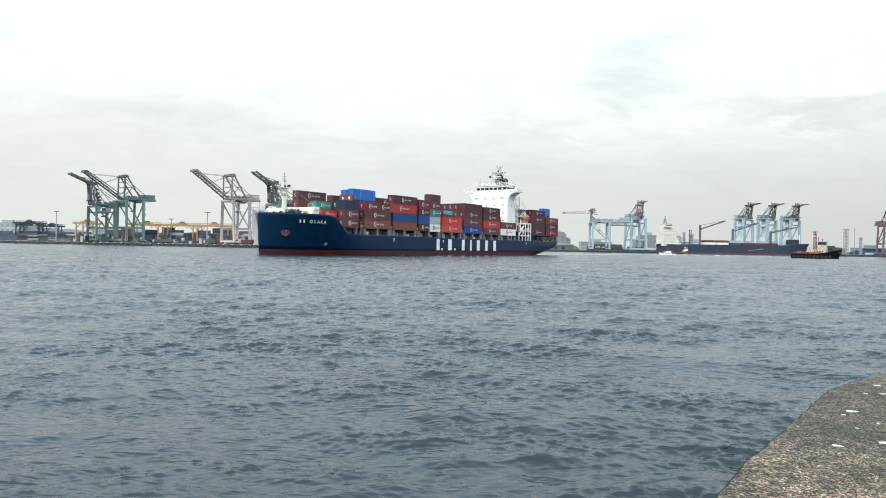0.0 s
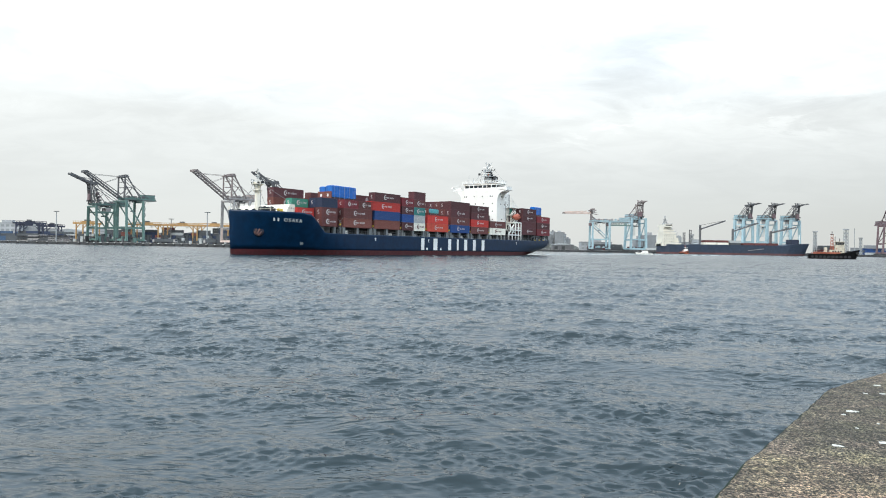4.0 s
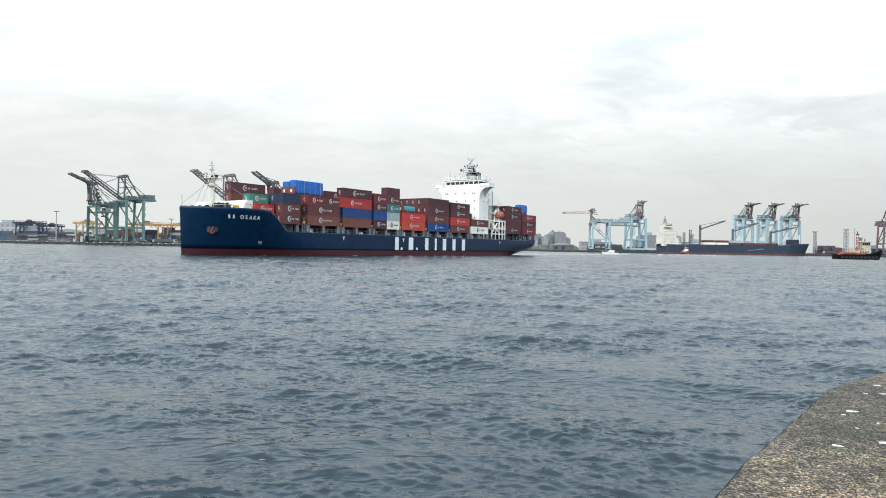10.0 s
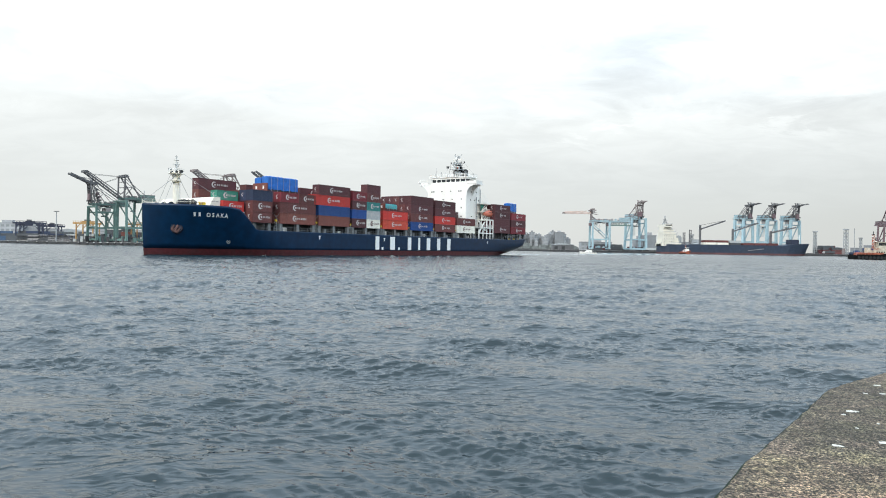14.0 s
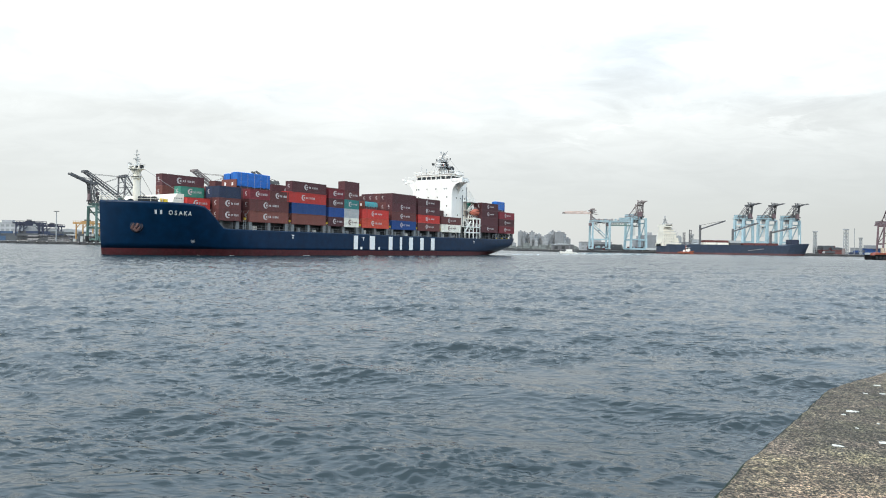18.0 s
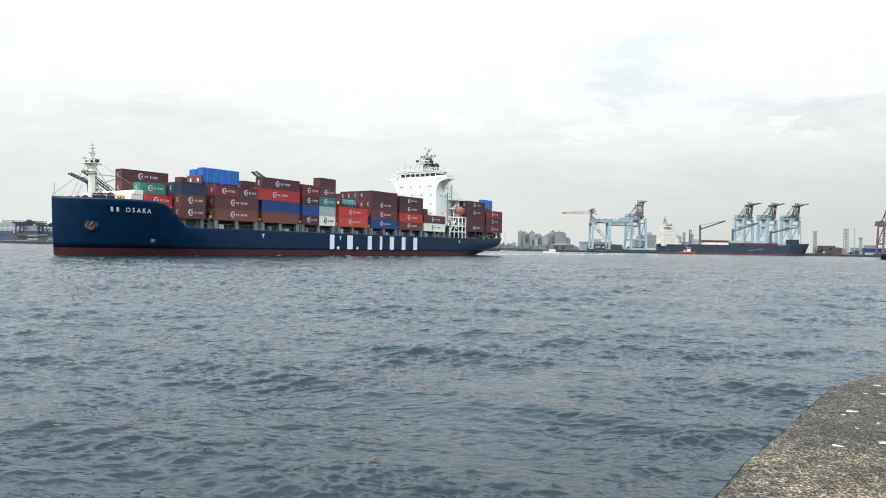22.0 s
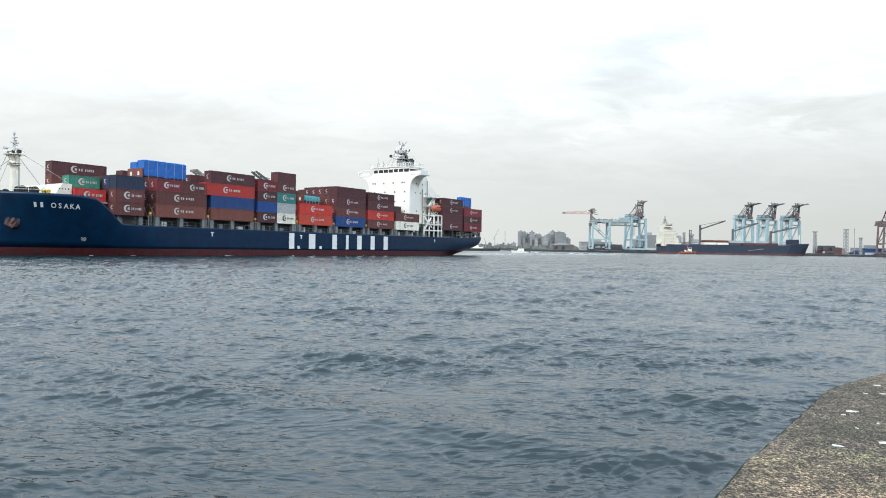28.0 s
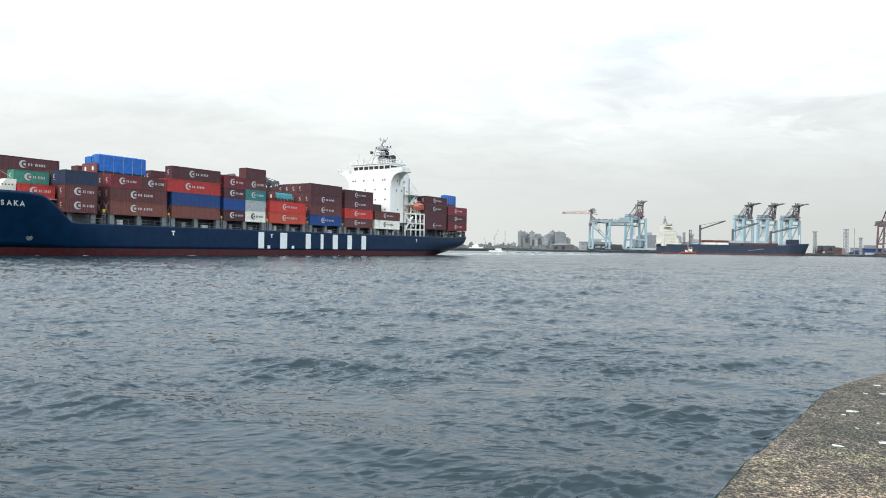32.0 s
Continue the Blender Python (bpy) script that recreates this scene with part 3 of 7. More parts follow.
    bar(bm, (0.3, 0, -0.3), (-0.3, 0, 0.3), 0.09)
    th = part("thruster_mark", bm, M_GREYSTEEL, ship)
    th.matrix_basis = pose(s, MID - half_breadth(s, 3.2) - 0.06, 3.2, 0, 0, math.degrees(math.atan2(half_breadth(s, 3) - half_breadth(s + 1, 3), 1)))


build_ship_marks()


def build_foredeck():
    # white breakwater in front of the first stacks
    bm = bmesh.new()
    prism(bm, [(-28.6, 10.3), (-28.5, 13.5), (-30.2, 13.5), (-32.2, 10.3)], 3.4, 23.6)
    part("breakwater", bm, M_CREAM, ship, "cream white breakwater plate")
    for k in range(4):
        boxes("breakwater_opening", M_GLASS, ship, [(-30.9 + 0.55 * k, -30.7 + 0.55 * k, 3.36, 3.42, 12.35, 12.65)])
    # foremast
    mx, my = -35.8, 9.8
    bm = bmesh.new()
    tube(bm, (mx, my, 10.3), (mx, my, 18.6), 0.78, 0.55, 16)
    part("foremast", bm, M_CREAM, ship, "cream steel foremast")
    bm = bmesh.new()
    tube(bm, (mx, my, 17.4), (mx, my, 18.5), 0.60, 1.2, 16)
    tube(bm, (mx, my, 18.5), (mx, my, 18.62), 1.75, 1.75, 16)
    tube(bm, (mx, my, 16.9), (mx, my, 17.0), 1.2, 1.2, 16)
    part("mast_platform", bm, M_CREAM, ship)
    bm = bmesh.new()
    tube(bm, (mx, my, 16.6), (mx, my, 16.72), 1.1, 1.1, 12)
    part("mast_step", bm, M_CREAM, ship)
    ring = [(mx + 1.7 * math.cos(a * 0.7854), my + 1.7 * math.sin(a * 0.7854)) for a in range(9)]
    bars("mast_rail", M_WHITE, ship, [((*p, z), (*q, z)) for p, q in zip(ring, ring[1:]) for z in (19.1, 19.6)] + [((*p, 18.6), (*p, 19.6)) for p in ring], 0.07)
    bars("mast_arm", M_CREAM, ship, [((mx, my - 2.0, 19.0), (mx, my + 2.0, 19.0))], 0.2)
    for d in (-1.9, 1.9):
        boxes("floodlight", M_DARK, ship, [(mx - 0.3, mx + 0.3, my + d - 0.3, my + d + 0.3, 18.7, 19.3)])
    bm = bmesh.new()
    tube(bm, (mx, my, 18.6), (mx, my, 21.2), 0.32, 0.2, 8)
    tube(bm, (mx, my, 21.2), (mx, my, 22.8), 0.12, 0.07, 6)
    box(bm, mx - 0.7, mx + 0.7, my - 0.25, my + 0.25, 20.6, 20.8)
    box(bm, mx - 0.25, mx + 0.25, my - 0.7, my + 0.7, 21.6, 21.75)
    tube(bm, (mx, my, 22.2), (mx, my, 22.55), 0.22, 0.25, 8)
    for z, l in ((19.6, 0.9), (20.2, 0.55), (21.0, 0.45)):
        box(bm, mx - 0.12, mx + l, my - 0.15, my + 0.15, z, z + 0.22)
    part("mast_top", bm, material("pale_mast_steel", (0.5, 0.5, 0.48), 0.5, vary=0.2, stain=RUST, stain_amount=0.3), ship)
    each("mast_ladder", M_GREYSTEEL, ship, [((mx + 0.95, my - 0.2, 10.3), (mx + 0.8, my - 0.2, 18.4)), ((mx + 0.95, my + 0.2, 10.3), (mx + 0.8, my + 0.2, 18.4))], 0.08)
    for sd in (-1, 1):
        bars("mast_stay", M_GREYSTEEL, ship, [((mx + 1.2, my + sd * 1.2, 18.5), (-28.5, my + sd * 5.5, 13.6))], 0.07)
        bars("mast_stay", M_GREYSTEEL, ship, [((mx - 0.8, my + sd * 0.9, 18.5), (-38.8, my + 1.5 + sd * 1.2, 11.0))], 0.07)
    boxes("lamp_box", M_DARK, ship, [(mx - 0.9, mx - 0.5, my - 1.4, my - 1.0, 18.62, 19.2)])
    boxes("mast_horn", M_GREYSTEEL, ship, [(mx - 1.6, mx - 0.9, my + 0.2, my + 0.7, 19.4, 19.8)])
    for s, y in ((-35.4, 8.0), (-33.7, 7.2)):
        bm = bmesh.new()
        tube(bm, (s, y - 0.7, 11.95), (s, y + 0.7, 11.95), 0.55, n=14)
        for d in (-0.8, 0.7):
            tube(bm, (s, y + d, 11.95), (s, y + d + 0.12, 11.95), 0.85, n=14)
        box(bm, s - 0.7, s + 0.7, y - 0.9, y + 0.9, 10.3, 11.4)
        part("mooring_drum", bm, M_DARK, ship, "dark mooring rope drum")
    bars("forestay", M_GREYSTEEL, ship, [((-41.3, MID, 12.2), (mx - 0.4, my, 17.8)), ((-41.3, MID, 11.0), (-41.3, MID, 14.4))], 0.09)
    # bow rail
    segs = []
    ss = [-41.8, -40.5, -39, -37.2, -35.4, -33.6, -31.8, -30]
    for sd in (-1, 1):
        for a, b in zip(ss, ss[1:]):
            pa, pb = [(s, MID + sd * max(0.05, half_breadth(s, 11.4) - 0.25)) for s in (a, b)]
            for h in (0.45, 0.9):
                segs.append(((*pa, 11.6 + h), (*pb, 11.6 + h)))
            segs.append(((*pa, 11.4), (*pa, 12.5)))
    each("bow_rail", M_CREAM, ship, segs, 0.06)
    # windlasses, bollards, vent heads
    for y in (10.6, 16.4):
        bm = bmesh.new()
        tube(bm, (-37.4, y - 1.3, 11.2), (-37.4, y + 1.3, 11.2), 0.55, n=14)
        tube(bm, (-37.4, y - 1.5, 11.2), (-37.4, y - 1.3, 11.2), 0.85, n=14)
        tube(bm, (-37.4, y + 1.3, 11.2), (-37.4, y + 1.5, 11.2), 0.85, n=14)
        box(bm, -38.2, -36.6, y - 1.6, y + 1.6, 10.3, 10.9)
        part("windlass", bm, M_DARK, ship, "dark mooring winch")
    for s, y in ((-35.2, 5.7), (-33.9, 5.2), (-32.9, 4.9)):
        bm = bmesh.new()
        tube(bm, (s, y, 10.3), (s, y, 11.9), 0.28, n=10)
        tube(bm, (s, y, 11.9), (s, y, 12.25), 0.5, 0.4, 10)
        part("deck_vent", bm, M_YELLOW if s > -33.5 else M_DARK, ship)
    boxes("deck_locker", M_YELLOW, ship, [(-32.6, -31.9, 4.2, 5.4, 10.3, 12.2)])


build_foredeck()


BAYS = [(-28.3, -16.1), (-21.9, -15.8), (-13.3, -1.1), (0.0, 12.2), (13.2, 25.4), (26.75, 38.95), (40.45, 52.65), (53.8, 66.0), (66.93, 79.12), (93.2, 105.4), (106.5, 118.7)]


def build_deck_fittings():
    # hatch coamings, covers, container posts, walkway rails
    for k, (a, b) in enumerate(BAYS[2:]):
        z = 8.0 if a < 90 else 8.55
        # coamings and covers are coloured dark for the shade beneath the containers
        boxes("hatch_coaming", M_DARK, ship, [(a + 0.3, b - 0.3, 2.7, 24.3, 5.15, 7.35)])
        boxes("hatch_cover", M_HATCH, ship, [(a + 0.1, b - 0.1, 2.3, 24.7, 7.35, z - 0.06)])
        for s in (a + 0.05, b - 0.95, (a + b) / 2 - 0.45):
            inset = MID - half_breadth(s + 0.5, 5.6) + 0.28
            for y in (inset, 26.15 - inset):
                boxes("container_post", M_POST if a < 90 else M_DARK, ship, [(s, s + 0.9, y, y + 0.85, 5.15, z - 0.02)], "grey steel container post" if a < 90 else "dark steel container post")
    boxes("container_post", M_POST, ship, [(-21.0, -20.1, 0.9, 1.75, 5.15, 8.0)], "grey steel container post")
    boxes("container_post", M_POST, ship, [(-16.7, -15.85, 0.5, 1.35, 5.15, 8.0)], "grey steel container post")
    boxes("hatch_cover", M_POST, ship, [(-26, -15.6, 3.0, 24.0, 5.15, 7.95)])
    boxes("hatch_cover", M_GREYSTEEL, ship, [(-29.2, -16.0, 5.0, 22.0, 7.95, 10.3)])
    boxes("cargo_platform", M_GREYSTEEL, ship, [(-28.3, -22.0, 2.6, 24.4, 10.16, 10.4)])
    segs = []
    for s in [x * 1.9 - 17 for x in range(63)]:
        segs.append(((s, 0.3, 5.2), (s, 0.3, 7.1)))
    for z in (6.5, 7.1):
        segs.append(((-17, 0.3, z), (101, 0.3, z)))
    bars("deck_rail", M_POST, ship, segs, 0.06)
    for s in (-14.4, -0.55, 12.7, 26.1, 39.7, 53.2, 66.4):
        boxes("lashing_lamp", M_YELLOW, ship, [(s - 0.22, s + 0.22, 0.1, 0.5, 8.45, 8.95)], "yellow deck lamp box")
        bars("lashing_ladder", M_GREYSTEEL, ship, [((s - 0.3, 0.35, 5.2), (s - 0.3, 0.35, 8.4)), ((s + 0.3, 0.35, 5.2), (s + 0.3, 0.35, 8.4))] + [((s - 0.3, 0.35, 5.5 + 0.4 * k), (s + 0.3, 0.35, 5.5 + 0.4 * k)) for k in range(8)], 0.07)
    for k, (s, l, h) in enumerate([(-11, 1.2, 1.1), (-6.5, 0.7, 1.4), (3.5, 0.9, 1.2), (8.6, 1.5, 0.8), (16.0, 0.8, 1.3), (21.6, 1.2, 0.9), (29.5, 0.8, 1.4), (35.2, 1.4, 1.0), (43.6, 0.9, 1.3), (49, 1.3, 0.9), (57, 0.8, 1.3), (62.4, 1.1, 1.0), (70, 0.9, 1.4), (75.5, 1.2, 0.9)]):
        boxes("deck_vent", M_WHITE if k % 3 == 0 else M_GREYSTEEL, ship, [(s, s + l, 1.5, 2.1, 5.15, 6.0 + h)])


build_deck_fittings()


def build_stern():
    """Rails, fairleads and mooring winches on the open after deck."""
    ring = [(102 + 2.1 * k, MID - half_breadth(102 + 2.1 * k, 6.2) + 0.2) for k in range(9)]
    for z in (7.0, 7.5, 8.0):
        each("stern_rail", M_GREYSTEEL, ship, [((*p, z), (*q, z)) for p, q in zip(ring, ring[1:])], 0.07)
    each("rail_post", M_GREYSTEEL, ship, [((*p, 5.3), (*p, 8.0)) for p in ring], 0.09)
    each("stern_post", M_NAVY, ship, [((119.3, y, 5.3), (119.3, y, 8.5)) for y in (1.2, 7, 13.5, 20, 25.8)], 0.4)
    for x, y in ((103.6, 2.4), (107.5, 2.8), (112, 3.2), (116.6, 3.0)):
        bm = bmesh.new()
        tube(bm, (x, y, 6.0), (x, y + 1.6, 6.0), 0.55, n=12)
        tube(bm, (x, y - 0.15, 6.0), (x, y, 6.0), 0.85, n=12)
        tube(bm, (x, y + 1.6, 6.0), (x, y + 1.75, 6.0), 0.85, n=12)
        box(bm, x - 0.7, x + 0.7, y, y + 1.7, 5.15, 5.6)
        part("mooring_winch", bm, M_DARK, ship, "dark mooring winch")
    for x in (105.4, 109.8, 114.3):
        boxes("fairlead", M_YELLOW, ship, [(x - 0.3, x + 0.3, MID - half_breadth(x, 6.2) + 0.25, MID - half_breadth(x, 6.2) + 0.6, 6.2, 6.75)])


build_stern()


def build_lashing():
    """Crossed lashing rods over the ends of the lower tiers, bay by bay."""
    for a, b in BAYS[2:9]:
        for row in range(3):
            y = row * STEP
            each("lashing_rod", M_GREYSTEEL, ship, [((a - 0.12, y + 0.15, 7.9), (a - 0.12, y + CW - 0.15, 10.7)), ((a - 0.14, y + CW - 0.15, 7.9), (a - 0.14, y + 0.15, 10.7))], 0.05)


def build_house():
    f, a, n, w = 80.4, 90.2, 4.9, 22.1
    bm = bmesh.new()
    box(bm, f, a, n, w, 5.15, 26.2)
    house = part("deckhouse", bm, M_WHITE, ship, "white deckhouse")
    # bridge deck with wings carried on curved brackets
    bm = bmesh.new()
    prof = [(0.6, 27.5), (0.6, 26.0), (1.9, 25.85), (3.1, 25.4), (4.0, 24.6), (4.6, 23.5), (n, 22.0), (n, 27.5)]
    prism(bm, prof, f, f + 0.5, "x")
    part("wing_bracket", bm, M_WHITE, ship, "white curved bridge wing front")
    bm = bmesh.new()
    prism(bm, [(2 * MID - y - (1.2 if y < 2 else 0), z) for y, z in prof], f, f + 0.5, "x")
    part("wing_bracket", bm, M_WHITE, ship, "white curved bridge wing front")
    bm = bmesh.new()
    prism(bm, [(y, z - 0.3) for y, z in [(1.2, 26.5), (2.8, 25.8), (4.0, 24.6), (n, 22.4), (n, 26.5)]], f + 4.4, f + 4.7, "x")
    part("wing_bracket", bm, M_WHITE, ship)
    boxes("bridge_deck", M_WHITE, ship, [(f, f + 5.3, 0.7, 26.4, 26.2, 26.45)])
    for y in (0.7, 26.2):
        boxes("wing_bulwark", M_WHITE, ship, [(f + 0.5, f + 4.5, y, y + 0.15, 26.45, 27.6)])
    boxes("wing_bulwark", M_WHITE, ship, [(f + 4.4, f + 4.5, 0.65, 3.8, 26.45, 27.6)])
    bridge = boxes("wheelhouse", M_WHITE, ship, [(f + 0.5, f + 7.6, 5.6, 21.4, 26.45, 27.4), (f + 0.5, f + 7.6, 5.6, 21.4, 28.45, 29.1), (f + 0.9, f + 7.3, 5.9, 21.1, 27.4, 28.45)])
    for k in range(7):
        y = 6.1 + k * 2.13
        boxes("bridge_window", M_GLASS, bridge, [(f + 0.7, f + 0.95, y, y + 1.74, 27.42, 28.42)])
        boxes("window_mullion", M_WHITE, bridge, [(f + 0.55, f + 0.9, y + 1.78, y + 2.08, 27.36, 28.5)])
    for k in range(4):
        boxes("bridge_window", M_GLASS, bridge, [(f + 1.3 + k * 1.5, f + 2.5 + k * 1.5, 5.7, 5.95, 27.45, 28.4)])
    boxes("compass_deck", M_WHITE, ship, [(f + 0.2, f + 8, 4.9, 22.1, 29.1, 29.3)])
    segs = []
    for y in range(18):
        segs.append(((f + 0.3, 5 + y, 29.3), (f + 0.3, 5 + y, 30.3)))
    for k in range(8):
        segs.append(((f + 0.3 + k, 5, 29.3), (f + 0.3 + k, 5, 30.3)))
    for z in (29.8, 30.3):
        segs += [((f + 0.3, 5, z), (f + 0.3, 22, z)), ((f + 0.3, 5, z), (f + 7.8, 5, z))]
    bars("compass_deck_rail", M_WHITE, ship, segs, 0.12)
    # far wing rail and lamp
    bars("wing_rail", M_WHITE, ship, [((f + 0.3, y, 27.6), (f + 0.3, y, 28.6)) for y in (23, 24.6, 26.2)] + [((f + 0.3, 22, 28.6), (f + 0.3, 26.2, 28.6))], 0.08)
    boxes("wing_lamp", M_WHITE, ship, [(f - 0.3, f + 0.3, 26.3, 26.9, 27.4, 28.0)])
    # windows in the front
    for z, ys in ((23.6, (7.0, 7.9, 11.6, 15.6, 19.3, 20.2)), (20.6, (6.8, 10.9, 15.0, 19.4)), (17.4, (6.8, 10.8, 14.9, 19.4)), (14.2, (6.8, 10.6, 15.2, 19.4)), (11.2, (8, 19))):
        for y in ys:
            boxes("porthole", M_GLASS, house, [(f - 0.06, f + 0.06, y, y + 0.42, z, z + 0.46)])
    for z, xs in ((23.4, (83.6, 87.2)), (20.4, (83.2, 86.0, 88.8)), (14.3, (84, 88))):
        for x in xs:
            boxes("porthole", M_GLASS, house, [(x, x + 0.45, n - 0.06, n + 0.06, z, z + 0.46)])
    # outside stairs and platforms at the side
    for k, z in enumerate((13.4, 16.4, 19.4)):
        boxes("side_platform", M_WHITE, ship, [(87.5, 93.6, 1.9, n, z, z + 0.15)])
        bars("side_rail", M_WHITE, ship, [((87.5 + 1.2 * i, 2.0, z), (87.5 + 1.2 * i, 2.0, z + 1.1)) for i in range(6)] + [((87.5, 2.0, z + h), (93.5, 2.0, z + h)) for h in (0.55, 1.1)], 0.08)
        a0, b0 = (88.3, 92.3) if k % 2 else (92.3, 88.3)
        bars("side_stair", M_WHITE, ship, [((a0, 2.6, z), (b0, 2.6, z + 3.0)), ((a0, 3.4, z), (b0, 3.4, z + 3.0)), ((a0, 2.6, z + 1), (b0, 2.6, z + 4.0))], 0.14)
    # engine casing and funnel behind
    boxes("engine_casing", M_WHITE, ship, [(92.0, 96.5, 8.0, 19.0, 5.15, 21.5)])
    bm = bmesh.new()
    prism(bm, [(92.5, 21.5), (96.3, 21.5), (95.9, 27.4), (93.0, 27.4)], 10.2, 16.8)
    part("funnel", bm, M_NAVY, ship, "dark blue funnel")
    # radar mast
    rx, ry = 86.4, 12.8
    bm = bmesh.new()
    for x, y in ((-1.3, -1.1), (-1.3, 1.1), (1.3, -0.9), (1.3, 0.9)):
        tube(bm, (rx + x, ry + y, 29.3), (rx + x * 0.3, ry + y * 0.3, 35.2), 0.26, 0.18, 6)
    for z in (30.6, 31.9, 33.2, 34.4):
        k = 1 - (z - 29.3) / 8.4
        c = [(rx + x * k, ry + y * k, z) for x, y in ((-1.3, -1.1), (-1.3, 1.1), (1.3, 0.9), (1.3, -0.9))]
        for p, q in zip(c, c[1:] + c[:1]):
            bar(bm, p, q, 0.16)
            bar(bm, p, (q[0], q[1], q[2] - 1.2), 0.1)
    tube(bm, (rx, ry, 35.0), (rx, ry, 38.2), 0.16, 0.08, 6)
    part("radar_mast", bm, M_GREYSTEEL, ship, "grey lattice radar mast")
    for z, w in ((32.4, 2.0), (34.3, 1.4)):
        boxes("mast_platform", M_GREYSTEEL, ship, [(rx - w, rx + w, ry - w, ry + w, z, z + 0.15)])
        bars("platform_rail", M_GREYSTEEL, ship, [((rx - w, ry + y, z), (rx - w, ry + y, z + 1)) for y in (-w, 0, w)] + [((rx - w, ry - w, z + 1), (rx - w, ry + w, z + 1)), ((rx - w, ry - w, z + 1), (rx + w, ry - w, z + 1))], 0.08)
    boxes("radar_scanner", M_WHITE, ship, [(rx - 1.9, rx - 1.6, ry - 1.9, ry + 1.9, 33.3, 33.65), (rx - 1.9, rx - 1.6, ry - 0.2, ry + 0.2, 32.5, 33.3)])
    boxes("radar_scanner", M_WHITE, ship, [(rx - 0.15, rx + 0.15, ry - 2.4, ry + 2.4, 36.3, 36.55)])
    each("mast_fork", M_GREYSTEEL, ship, [((rx, ry, 36.0), (rx + dx, ry + dy, 38.4)) for dx, dy in ((0.2, -1.7), (0, 1.7), (-0.9, 0.6))], 0.14)
    each("yard_brace", M_GREYSTEEL, ship, [((rx, ry + d * 3.0, 35.0), (rx, ry + d * 0.6, 33.4)) for d in (-1, 1)], 0.12)
    each("mast_lamp", M_WHITE, ship, [((rx - 0.4, ry + d, z), (rx - 0.4, ry + d, z + 0.5)) for d, z in ((-0.4, 33.0), (0.6, 34.6), (-0.5, 35.6), (0.2, 36.8))], 0.42)
    bars("mast_wire", M_GREYSTEEL, ship, [((rx, ry - 3.0, 35.0), (rx + 1.5, 5.4, 29.4)), ((rx, ry + 3.0, 35.0), (rx + 1.5, 21.4, 29.4)), ((rx, ry, 37.6), (f + 0.4, ry, 29.4))], 0.06)
    bm = bmesh.new()
    prism(bm, [(rx + 2.0, 31.2), (rx + 4.6, 31.7), (rx + 4.2, 33.2), (rx + 2.0, 32.8)], ry - 1.4, ry + 1.4)
    part("exhaust_cowl", bm, M_DARK, ship, "dark exhaust cowl")
    boxes("mast_cabinet", M_GREYSTEEL, ship, [(rx - 1.0, rx + 0.9, ry - 1.7, ry - 0.9, 29.4, 31.6), (rx + 0.9, rx + 1.7, ry + 0.5, ry + 1.6, 29.4, 31.0)])
    bars("mast_yard", M_GREYSTEEL, ship, [((rx, ry - 3.2, 35.0), (rx, ry + 3.2, 35.0))], 0.16)
    each("yard_lamp", M_DARK, ship, [((rx, ry + d, 35.0), (rx, ry + d, 35.6)) for d in (-3, -1.6, 1.6, 3)], 0.3)
    boxes("funnel_top", M_DARK, ship, [(rx + 1.6, rx + 3.4, ry - 2.6, ry - 0.6, 29.3, 32.6)], "dark exhaust casing")
    boxes("signal_ball", M_DARK, ship, [(rx - 3.3, rx - 2.6, ry + 2.2, ry + 2.9, 32.9, 33.7)], "dark signal shape on the halyard")
    bars("flag_halyard", M_DARK, ship, [((rx - 3.4, ry + 1.9, 29.3), (rx, ry + 3.1, 35.0))], 0.07)
    boxes("life_ring_box", M_ORANGE, ship, [(rx - 1.2, rx - 0.5, ry - 1.4, ry - 0.7, 32.55, 33.4)])
    bars("antenna", M_GREYSTEEL, ship, [((82, 7, 29.3), (82, 7, 32.5))], 0.08)
    bars("antenna", M_GREYSTEEL, ship, [((82, 19.5, 29.3), (82, 19.5, 33))], 0.08)
    bars("antenna", M_GREYSTEEL, ship, [((88.5, 16, 29.3), (88.5, 16, 33.5))], 0.08)
    boxes("mast_house", M_POST, ship, [(rx - 1.3, rx + 1.7, ry - 1.3, ry + 1.3, 29.3, 31.9)], "grey steel house at the mast's foot")
    boxes("mast_gear", M_DARK, ship, [(rx + 0.6, rx + 2.2, ry - 2.4, ry - 1.3, 29.4, 32.2), (rx - 0.6, rx + 0.9, ry - 1.2, ry + 0.2, 33.4, 34.2), (rx + 0.3, rx + 1.2, ry - 1.5, ry - 0.7, 32.5, 33.8)], "dark fittings on the mast")
    each("mast_fitting", M_GREYSTEEL, ship, [((rx + x, ry + y, z), (rx + x, ry + y, z + 0.8)) for x, y, z in ((-1.4, -1.6, 32.5), (1.3, 1.2, 32.5), (-0.9, 1.0, 34.4), (0.8, -0.8, 34.4), (0.1, -0.3, 37.0), (-0.4, 0.3, 35.6))], 0.5)
    each("deck_aerial", M_GREYSTEEL, ship, [((rx + x, ry + y, 29.3), (rx + x, ry + y, 29.3 + h)) for x, y, h in ((-4.2, -6.4, 1.9), (-4.6, 4.4, 2.2), (-4.4, 7.2, 1.6), (1.0, -6.6, 1.6), (1.4, 5.5, 2.0))], 0.16)
